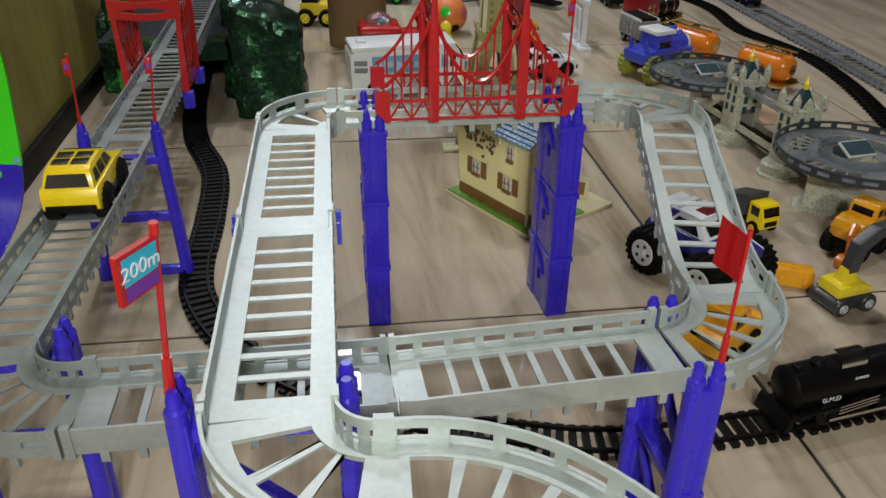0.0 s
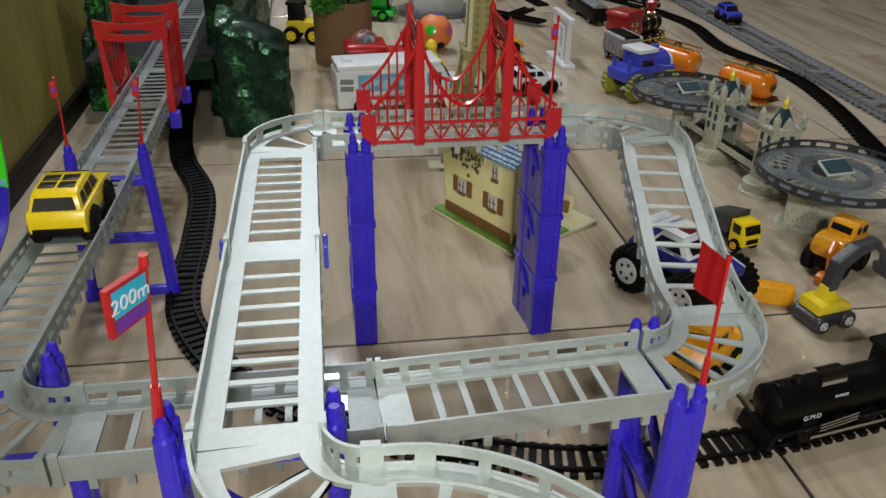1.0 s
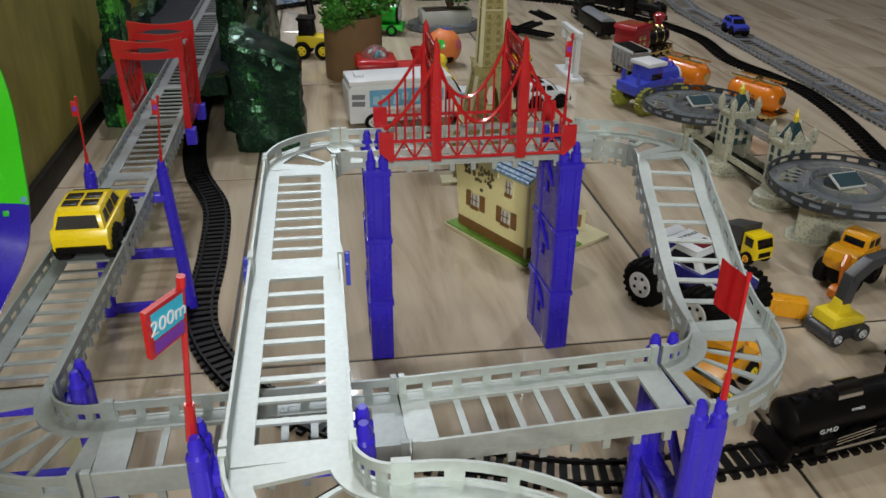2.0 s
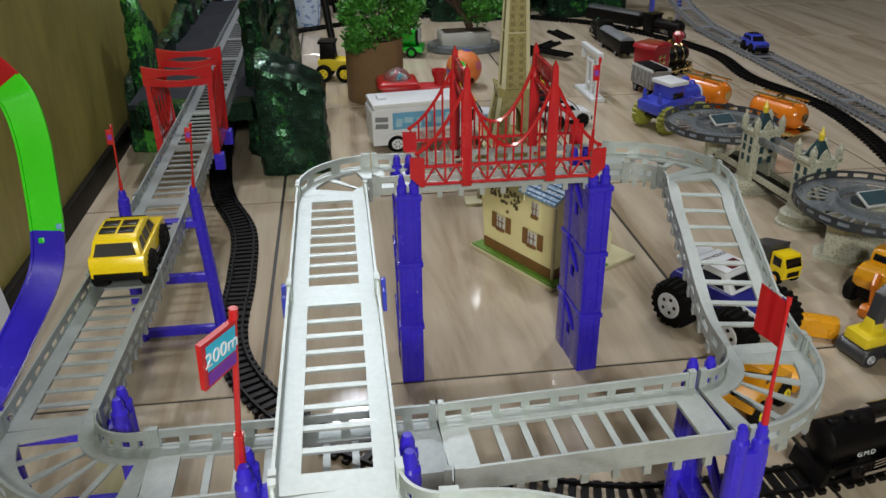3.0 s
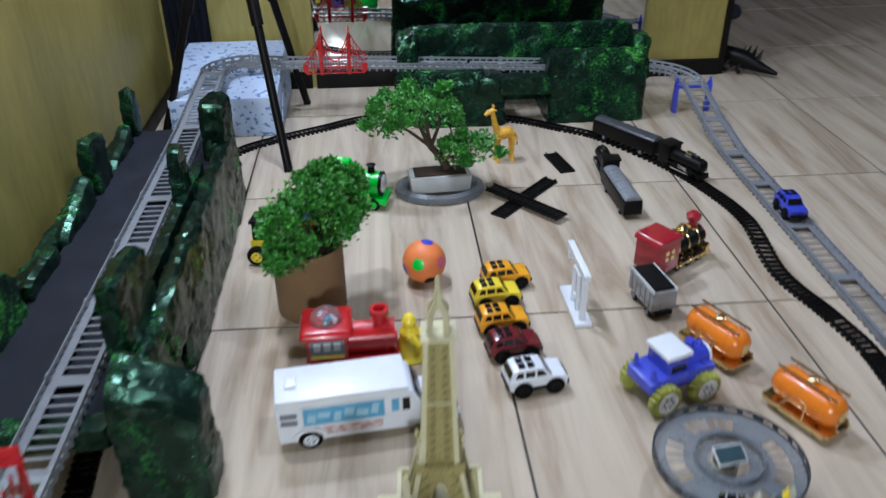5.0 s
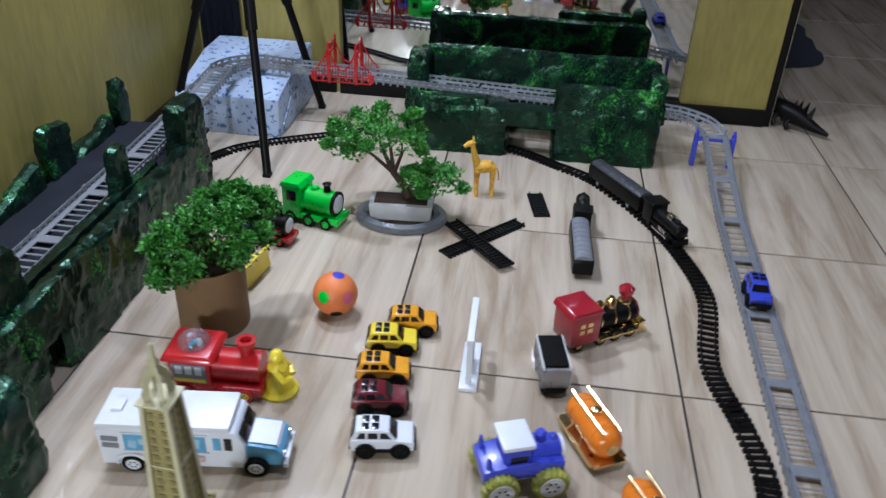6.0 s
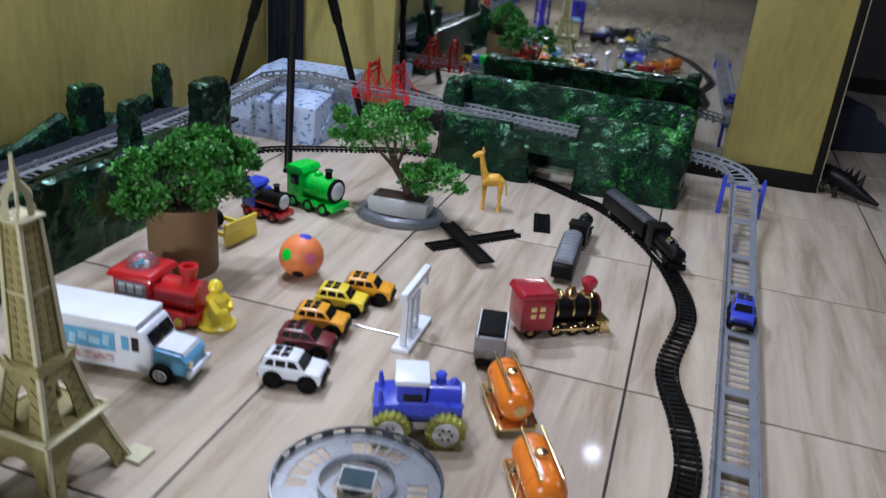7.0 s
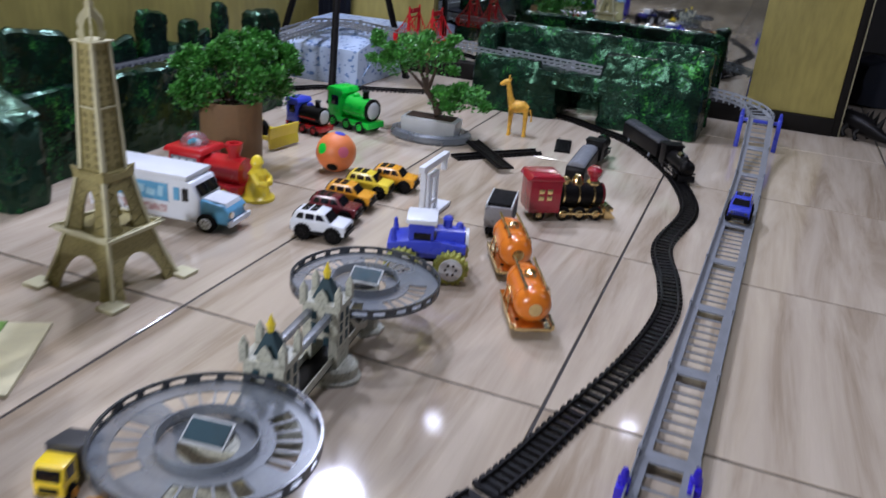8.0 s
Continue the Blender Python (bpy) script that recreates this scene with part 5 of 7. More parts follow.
    part("chassis", bm, BLACK, ob)
    bm = B()
    for i in range(5):
        box(bm, (0.0522, -0.010 + 0.005 * i, 0.028), (0.0012, 0.002, 0.007))
    part("grille", bm, BLACK, ob)
    for x in (-0.028, 0.0290):
        for y in (-0.022, 0.022):
            wheel(ob, x, y, 0.0158, 0.014, rim=BLACK, knobs=16)
    return ob


jeep((0.643, 1.768, 0), 9, WHITE, "white toy jeep with black windows on the tiles", 1.08)
jeep((0.618, 1.868, 0), 9, MAROON, "maroon toy jeep parked beside a white jeep")
jeep((0.608, 1.953, 0), 8, AMBER, "amber toy jeep parked in a row of cars")
jeep((0.608, 2.048, 0), 8, LEMON, "lemon yellow toy jeep parked in a row")
jeep((0.640, 2.118, 0), 8, AMBER, "amber toy car parked behind the row", name="toy_jeep")
jeep((-0.119, 0.812, 0.1765), 90, YELLOW, "bright yellow toy jeep driving on the grey track", 1.12, trim=BLACK, rx=0.0)
jeep((1.406, 2.355, 0.0145), -92, COBALT, "blue toy jeep driving on the floor track", 0.95)

# ---- ice-cream bus ----
PALE_BLUE = mat("pale_blue_print", (0.35, 0.58, 0.72), 0.35)
bus = thing("toy_bus", (0.335, 1.697, 0), 6.5, "white toy bus with blue windows and bonnet", "toy bus")
bus.matrix_world = bus.matrix_world @ Matrix.Diagonal((0.99, 0.95, 0.88, 1))
bm = B()
prism(bm, [(-0.158, 0.018), (0.085, 0.018), (0.090, 0.030), (0.090, 0.074), (0.074, 0.108), (0.060, 0.112), (-0.150, 0.112), (-0.160, 0.104)], -0.045, 0.045, 0.004)
part("body", bm, WHITE, bus)
bm = B()
box(bm, (-0.045, 0, 0.118), (0.225, 0.096, 0.012), 0.004)
part("roof", bm, WHITE, bus)
bm = B()
box(bm, (-0.13, 0.0, 0.127), (0.02, 0.03, 0.008), 0.002)
part("roof_vent", bm, WHITE, bus)
bm = B()
prism(bm, [(0.088, 0.020), (0.150, 0.020), (0.152, 0.050), (0.140, 0.064), (0.088, 0.072)], -0.038, 0.038, 0.005)
part("bonnet", bm, SKY, bus, "sky blue bonnet sides")
bm = B()
prism(bm, [(0.090, 0.072), (0.139, 0.0655), (0.143, 0.058), (0.144, 0.0595), (0.140, 0.068), (0.090, 0.0745)], -0.030, 0.030)
part("bonnet_top", bm, WHITE, bus)
bm = B()
box(bm, (0.155, 0, 0.026), (0.008, 0.084, 0.012), 0.002)
part("bumper", bm, WHITE, bus)
for s in (-1, 1):
    bm = B()
    box(bm, (-0.045, s * 0.0458, 0.079), (0.138, 0.0016, 0.042), 0.0005)
    w = part("window_band", bm, SKY, bus, "blue printed window band")
    for x, z, wx, wz in ((-0.100, 0.074, 0.014, 0.020), (-0.079, 0.080, 0.020, 0.014), (-0.056, 0.073, 0.012, 0.022), (-0.036, 0.081, 0.016, 0.018), (-0.014, 0.075, 0.020, 0.016), (0.008, 0.080, 0.012, 0.024)):
        bm = B()
        box(bm, (x, s * 0.0468, z), (wx, 0.0008, wz), 0.0003, ry=8)
        part("window_print", bm, PALE_BLUE, w)
    bm = B()
    box(bm, (-0.045, s * 0.0464, 0.1015), (0.146, 0.004, 0.003), 0.0008)
    part("awning_strip", bm, WHITE, bus)
    bm = B()
    box(bm, (-0.045, s * 0.0464, 0.0565), (0.146, 0.004, 0.003), 0.0008)
    part("counter_strip", bm, WHITE, bus)
    bm = B()
    prism(bm, [(-0.130, 0.020), (-0.134, 0.036), (-0.122, 0.047), (-0.105, 0.050), (-0.088, 0.047), (-0.076, 0.036), (-0.080, 0.020), (-0.084, 0.034), (-0.094, 0.043), (-0.105, 0.045), (-0.116, 0.043), (-0.126, 0.034)], s * 0.0475 - 0.002, s * 0.0475 + 0.002)
    part("wheel_arch", bm, WHITE, bus)
    for x in (0.043, 0.062):
        bm = B()
        box(bm, (x, s * 0.0458, 0.080), (0.013, 0.0016, 0.030), 0.0005)
        part("cab_window", bm, WINDOW if x > 0.05 else SKY, bus)
    for z in (0.085, 0.068):
        bm = B()
        box(bm, (-0.138, s * 0.0458, z), (0.028, 0.0016, 0.012), 0.0005, ry=4)
        part("vent_print", bm, DGREY, bus)
    bm = B()
    box(bm, (-0.040, s * 0.0458, 0.040), (0.120, 0.0012, 0.018), 0.0004)
    part("picture_print", bm, print_mat("bus_picture", (0.62, 0.55, 0.55), (0.46, 0.30, 0.30), 90, 0.5), bus, "pale coloured picture strip")
    bm = B()
    cyl(bm, (0.151, s * 0.028, 0.044), (0.155, s * 0.028, 0.044), 0.008, n=12)
    part("headlight", bm, CHROME, bus)
    for x in (-0.105, 0.105):
        wheel(bus, x, s * 0.041, 0.021, 0.014, rim=WHITE, spokes=6, rim_r=0.62)
for y in (-0.019, 0.019):
    bm = B()
    box(bm, (0.086, y, 0.090), (0.003, 0.034, 0.026), 0.0006, ry=-26)
    part("windscreen", bm, WINDOW, bus)

# ---- red bubble train ----
rt = thing("toy_train", (0.314, 1.880, 0), 2, "red toy train with clear dome and yellow front", "toy train")
rt.matrix_world = rt.matrix_world @ Matrix.Scale(0.94, 4)
bm = B()
prism(bm, [(-0.105, 0.012), (0.085, 0.012), (0.085, 0.034), (-0.105, 0.034)], -0.045, 0.045, 0.004)
cyl(bm, (-0.02, 0, 0.058), (0.078, 0, 0.058), 0.034, n=24)
part("boiler", bm, RED, rt)
bm = B()
box(bm, (-0.060, 0, 0.062), (0.085, 0.088, 0.064), 0.005)
part("cab", bm, RED, rt)
bm = B()
box(bm, (-0.060, 0, 0.099), (0.110, 0.108, 0.014), 0.006, taper=(0.86, 0.86))
part("cab_roof", bm, RED, rt)
bm = B()
ball(bm, (-0.060, 0, 0.104), (0.034, 0.034, 0.030), 20)
part("dome", bm, CLEARP, rt, "clear domed cover")
for i in range(14):
    a = i * 2.4
    bm = B()
    ball(bm, (-0.060 + 0.018 * math.cos(a) * (i % 3) / 2, 0.018 * math.sin(a) * (i % 3) / 2, 0.106 + 0.003 * (i % 4)), 0.0055, 8)
    part("bead", bm, (RED, WHITE, CYAN, PINK)[i % 4], rt)
for s in (-1, 1):
    bm = B()
    box(bm, (-0.060, s * 0.0448, 0.062), (0.070, 0.002, 0.044), 0.0006)
    pn = part("side_print", bm, DGREY, rt, "grey printed window panel")
    for x in (-0.080, -0.060, -0.040):
        bm = B()
        box(bm, (x, s * 0.0462, 0.070), (0.014, 0.001, 0.020))
        part("window_print", bm, FROST, pn)
    bm = B()
    box(bm, (-0.060, s * 0.0462, 0.046), (0.066, 0.001, 0.008))
    part("stripe", bm, LEMON, pn)
    for x in (-0.072, 0.0, 0.05):
        wheel(rt, x, s * 0.046, 0.017, 0.008, rim=LEMON, tyre=RED)
bm = B()
lathe(bm, [(0.014, 0.085), (0.014, 0.100), (0.019, 0.112), (0.020, 0.124), (0.012, 0.124), (0.010, 0.112)], 18, (0.048, 0, 0))
part("funnel", bm, RED, rt)
bm = B()
lathe(bm, [(0.040, 0.0), (0.040, 0.006), (0.034, 0.010), (0.030, 0.014), (0.026, 0.034), (0.019, 0.048), (0.021, 0.062), (0.014, 0.072), (0.011, 0.076), (0.0155, 0.088), (0.011, 0.100), (0.004, 0.105)], 20, (0.108, 0, 0))
part("front_figure", bm, LEMON, rt, "lemon yellow moulded front piece")
for s in (-1, 1):
    bm = B()
    tube(bm, [(0.110, s * 0.020, 0.064), (0.126, s * 0.024, 0.046), (0.136, s * 0.008, 0.040)], 0.0075, 8)
    part("figure_side", bm, LEMON, rt)

# ---- tumbling blue engine car with big wheels ----
bt = thing("toy_truck", (0.885, 1.728, 0), 20, "blue toy truck with white roof and yellow-rimmed wheels", "toy truck")
bm = B()
prism(bm, [(-0.072, 0.042), (0.066, 0.042), (0.070, 0.050), (0.070, 0.070), (0.020, 0.074), (-0.030, 0.074), (-0.072, 0.066)], -0.036, 0.036, 0.004)
part("body", bm, COBALT, bt)
bm = B()
cyl(bm, (0.015, 0, 0.072), (0.066, 0, 0.072), 0.022, n=20)
part("boiler", bm, COBALT, bt)
bm = B()
box(bm, (-0.012, 0, 0.086), (0.046, 0.058, 0.034), 0.004)
cb = part("cab", bm, COBALT, bt)
for s in (-1, 1):
    bm = B()
    box(bm, (-0.010, s * 0.0292, 0.080), (0.030, 0.0016, 0.014), 0.0005)
    part("cab_window", bm, WINDOW, cb)
    bm = B()
    tube(bm, [(-0.060, s * 0.026, 0.066), (-0.062, s * 0.026, 0.092)], [0.006, 0.003], 8)
    part("horn", bm, COBALT, bt)
bm = B()
box(bm, (-0.012, 0, 0.108), (0.056, 0.066, 0.010), 0.004)
part("roof", bm, WHITE, bt, "white rounded roof")
bm = B()
lathe(bm, [(0.009, 0.088), (0.008, 0.104), (0.010, 0.108), (0.007, 0.112)], 14, (0.034, 0, 0))
part("chimney", bm, COBALT, bt)
bm = B()
lathe(bm, [(0.007, 0.088), (0.007, 0.098), (0.004, 0.102)], 14, (0.056, 0, 0))
part("steam_dome", bm, COBALT, bt)
bm = B()
cyl(bm, (0.068, 0, 0.070), (0.0735, 0, 0.070), 0.0215, n=20)
part("front_disc", bm, WHITE, bt)
bm = B()
box(bm, (0, 0, 0.036), (0.118, 0.044, 0.014), 0.003)
part("chassis", bm, BLACK, bt)
for x in (-0.043, 0.045):
    for y in (-0.043, 0.043):
        wheel(bt, x, y, 0.030, 0.020, rim=WHITE, tyre=mat("olive_yellow_tyre", (0.30, 0.32, 0.05), 0.5), knobs=18, spokes=6, rim_r=0.72)

# ---- blue monster truck ----
mt = thing("monster_truck", (0.622, 0.868, 0), -63, "blue and white toy monster truck with huge black tyres", "toy truck")
bm = B()
prism(bm, [(-0.078, 0.050), (0.070, 0.050), (0.082, 0.058), (0.080, 0.072), (0.030, 0.080), (-0.075, 0.080), (-0.084, 0.066)], -0.038, 0.038, 0.004)
part("body", bm, mat("deep_blue_plastic", (0.020, 0.022, 0.22), 0.25, coat=0.3), mt)
bm = B()
prism(bm, [(-0.050, 0.078), (0.032, 0.078), (0.010, 0.104), (-0.028, 0.106)], -0.033, 0.033, 0.004)
for v in bm.verts:
    v.co.y *= 1 - max(0, v.co.z - 0.080) * 9
part("cabin", bm, WHITE, mt)
for s in (-1, 1):
    bm = B()
    prism(bm, [(-0.040, 0.082), (0.016, 0.082), (0.004, 0.098), (-0.028, 0.098)], s * 0.0315 - 0.0015, s * 0.0315 + 0.0015)
    for v in bm.verts:
        v.co.y *= 1 - max(0, v.co.z - 0.082) * 8
    part("side_window", bm, WINDOW, mt)
    bm = B()
    prism(bm, [(0.040, 0.072), (0.078, 0.066), (0.078, 0.072), (0.045, 0.079)], s * 0.0385 - 0.001, s * 0.0385 + 0.001)
    part("side_flash", bm, WHITE, mt)
bm = B()
box(bm, (-0.018, 0, 0.1072), (0.060, 0.056, 0.003), 0.0012)
part("roof_plate", bm, WHITE, mt)
bm = B()
box(bm, (-0.002, 0.004, 0.1095), (0.022, 0.030, 0.002), 0.0006)
part("roof_patch", bm, MAROON, mt, "dark red roof patch")
tx = bpy.data.curves.new("lettering", "FONT")
tx.body, tx.size, tx.align_x, tx.align_y, tx.extrude = "CITY POLICE", 0.0092, "CENTER", "CENTER", 0.0002
tx.materials.append(IRON)
to = new("lettering", tx)
to.parent = mt
to.matrix_basis = pose(-0.033, 0, 0.1092, 0, 0, 90)
bm = B()
box(bm, (0.024, 0, 0.094), (0.002, 0.048, 0.020), 0.0006, ry=-40)
part("windscreen", bm, WINDOW, mt)
bm = B()
box(bm, (-0.068, 0, 0.100), (0.018, 0.070, 0.004), 0.001, ry=10)
part("spoiler", bm, WHITE, mt)
bm = B()
box(bm, (0, 0, 0.042), (0.15, 0.062, 0.022), 0.004)
box(bm, (0, 0, 0.030), (0.13, 0.030, 0.014), 0.003)
part("chassis", bm, BLACK, mt)
mt.matrix_world = mt.matrix_world @ Matrix.Scale(0.88, 4)
for x in (-0.052, 0.054):
    for y in (-0.052, 0.052):
        wheel(mt, x, y, 0.036, 0.034, rim=WHITE, knobs=20, spokes=5, rim_r=0.58)


# ---- construction toys ----
def wheels(ob, xs, y, r, w, rim=WHITE):
    for x in xs:
        for s in (-1, 1):
            wheel(ob, x, s * y, r, w, rim=rim, spokes=4)


dump = thing("dump_truck", (0.762, 1.000, 0), -75, "small yellow toy dump truck with grey tipper", "toy truck")
part("cab", prism(B(), [(0.010, 0.012), (0.040, 0.012), (0.041, 0.030), (0.034, 0.048), (0.010, 0.048)], -0.017, 0.017, 0.0016), YELLOW, dump)
for s in (-1, 1):
    part("cab_window", box(B(), (0.024, s * 0.0172, 0.037), (0.016, 0.0012, 0.014), 0.0004), WINDOW, dump)
part("windscreen", box(B(), (0.0385, 0, 0.038), (0.0014, 0.028, 0.014), 0.0004, ry=-20), WINDOW, dump)
part("grille", box(B(), (0.0415, 0, 0.020), (0.001, 0.022, 0.008), 0.0003), BLACK, dump)
part("tipper", prism(B(), [(-0.046, 0.034), (-0.036, 0.022), (0.006, 0.022), (0.008, 0.056), (-0.040, 0.042)], -0.020, 0.020, 0.0012), IRON, dump)
part("chassis", box(B(), (0, 0, 0.015), (0.076, 0.026, 0.008), 0.001), BLACK, dump)
wheels(dump, (-0.026, 0.026), 0.016, 0.0105, 0.009, AMBER)

exc = thing("toy_excavator", (0.777, 0.775, 0), 12, "small yellow toy excavator with dark arm on grey wheels", "excavator")
exc.matrix_world = exc.matrix_world @ Matrix.Scale(0.92, 4)
part("undercarriage", prism(B(), [(-0.036, 0.008), (-0.030, 0.004), (0.030, 0.004), (0.036, 0.008), (0.036, 0.020), (0.028, 0.026), (-0.028, 0.026), (-0.036, 0.020)], -0.020, 0.020, 0.004), IRON, exc)
part("house", prism(B(), [(-0.030, 0.027), (0.026, 0.027), (0.028, 0.036), (0.010, 0.044), (-0.028, 0.042)], -0.020, 0.020, 0.002), LEMON, exc)
part("boom_seat", box(B(), (-0.004, 0.0, 0.050), (0.026, 0.022, 0.026), 0.002, taper=(0.6, 0.7)), LEMON, exc)
for s in (-1, 1):
    part("side_panel", box(B(), (-0.010, s * 0.0203, 0.034), (0.030, 0.0016, 0.008), 0.0005), LEMON, exc)
bm = B()
prism(bm, [(-0.012, 0.054), (0.006, 0.054), (0.009, 0.090), (0.030, 0.106), (0.062, 0.113), (0.060, 0.125), (0.024, 0.120), (-0.005, 0.099)], -0.0085, 0.0085, 0.002)
part("boom", bm, IRON, exc, "dark grey bent boom")
for x, z in ((0.002, 0.095), (0.058, 0.119)):
    bm = B()
    cyl(bm, (x, -0.0105, z), (x, 0.0105, z), 0.0045, n=10)
    part("pin", bm, IRON, exc)
part("dipper", tube(B(), [(0.058, 0, 0.119), (0.080, 0, 0.100), (0.088, 0, 0.078)], [0.006, 0.005, 0.004], 8), IRON, exc)
part("bucket", prism(B(), [(0.080, 0.080), (0.098, 0.080), (0.100, 0.066), (0.090, 0.058), (0.082, 0.066)], -0.011, 0.011, 0.001), IRON, exc)
for x in (-0.022, 0.022):
    for s in (-1, 1):
        wheel(exc, x, s * 0.022, 0.0135, 0.009, rim=WHITE, tyre=IRON, spokes=4, rim_r=0.5)

ldr = thing("toy_digger", (0.874, 0.905, 0), 28, "amber toy digger with reddish bucket arm", "digger")
ldr.matrix_world = ldr.matrix_world @ Matrix.Scale(0.82, 4)
part("body", prism(B(), [(-0.046, 0.036), (0.046, 0.036), (0.050, 0.052), (0.046, 0.066), (-0.020, 0.072), (-0.038, 0.068), (-0.048, 0.054)], -0.027, 0.027, 0.003), AMBER, ldr)
bm = B()
prism(bm, [(-0.008, 0.068), (0.044, 0.064), (0.040, 0.086), (0.030, 0.094), (0.004, 0.095), (-0.004, 0.088)], -0.024, 0.024, 0.003)
part("cab", bm, AMBER, ldr)
for s in (-1, 1):
    part("cab_window", box(B(), (0.008, s * 0.0243, 0.081), (0.012, 0.0014, 0.014), 0.0004), WINDOW, ldr)
    part("cab_window", box(B(), (0.027, s * 0.0243, 0.080), (0.014, 0.0014, 0.015), 0.0004), WINDOW, ldr)
    part("side_rail", box(B(), (0.0, s * 0.0285, 0.046), (0.070, 0.003, 0.007), 0.001), AMBER, ldr)
    for x in (-0.026, -0.008, 0.010):
        part("vent", box(B(), (x, s * 0.0272, 0.060), (0.011, 0.0012, 0.007), 0.0003), BROWN, ldr)
part("front_window", box(B(), (-0.0062, 0, 0.081), (0.0014, 0.036, 0.012), 0.0004, ry=14), WINDOW, ldr)
part("arm", tube(B(), [(-0.040, -0.012, 0.066), (-0.060, -0.018, 0.056), (-0.064, -0.022, 0.018)], [0.007, 0.0055, 0.0035], 8), ORANGE, ldr)
part("bucket", prism(B(), [(-0.080, 0.002), (-0.054, 0.002), (-0.052, 0.018), (-0.070, 0.022), (-0.080, 0.016)], -0.036, -0.010, 0.002), ORANGE, ldr)
part("chassis", box(B(), (0, 0, 0.026), (0.09, 0.036, 0.020), 0.002), BLACK, ldr)
wheels(ldr, (-0.032, 0.030), 0.028, 0.023, 0.016, BLACK)

gr = thing("toy_digger", (0.578, 0.700, 0), 35, "amber toy digger standing under the grey turn", "digger")
part("body", prism(B(), [(-0.045, 0.020), (0.045, 0.020), (0.048, 0.036), (0.010, 0.046), (-0.045, 0.040)], -0.026, 0.026, 0.003), AMBER, gr)
part("cab", prism(B(), [(-0.022, 0.040), (0.012, 0.042), (0.008, 0.066), (-0.018, 0.066)], -0.022, 0.022, 0.002), AMBER, gr)
for s in (-1, 1):
    part("cab_window", box(B(), (-0.005, s * 0.0223, 0.054), (0.018, 0.0014, 0.014), 0.0004), WINDOW, gr)
part("bucket", prism(B(), [(0.055, 0.002), (0.082, 0.002), (0.078, 0.024), (0.058, 0.020)], -0.030, 0.030, 0.002), AMBER, gr)
part("arm", tube(B(), [(0.030, 0.0, 0.040), (0.058, 0.0, 0.030), (0.064, 0.0, 0.016)], 0.005, 8), ORANGE, gr)
wheels(gr, (-0.028, 0.026), 0.025, 0.016, 0.012, LEMON)

bm = B()
box(bm, (0, 0, 0.0135), (0.056, 0.026, 0.027), 0.0075)
box(bm, (0, 0, 0.005), (0.046, 0.020, 0.010), 0.002)
for x in (-0.014, 0.016):
    box(bm, (x, -0.012, 0.012), (0.004, 0.006, 0.010), 0.001)
box(bm, (0.0, 0, 0.026), (0.030, 0.008, 0.006), 0.001)
solid("toy_tank", bm, AMBER, (0.738, 0.832, 0), -24, "loose orange plastic tank lying on the tiles", "tank")

dz = thing("toy_bulldozer", (0.112, 2.280, 0), -10, "yellow toy bulldozer with a wide front blade", "bulldozer")
part("body", prism(B(), [(-0.045, 0.030), (0.040, 0.030), (0.040, 0.058), (-0.010, 0.064), (-0.045, 0.062)], -0.026, 0.026, 0.003), LEMON, dz)
part("cab", prism(B(), [(-0.040, 0.060), (0.004, 0.060), (0.000, 0.104), (-0.038, 0.104)], -0.024, 0.024, 0.003), BLACK, dz)
part("cab_roof", box(B(), (-0.019, 0, 0.108), (0.048, 0.054, 0.008), 0.002), BLACK, dz)
part("blade", prism(B(), [(0.137, 0.004), (0.144, 0.004), (0.138, 0.030), (0.144, 0.060), (0.137, 0.060), (0.131, 0.030)], -0.055, 0.055, 0.001), LEMON, dz)
for s in (-1, 1):
    part("push_arm", box(B(), (0.080, s * 0.040, 0.026), (0.115, 0.007, 0.010), 0.001), LEMON, dz)
wheels(dz, (-0.030, 0.030), 0.031, 0.024, 0.016, LEMON)


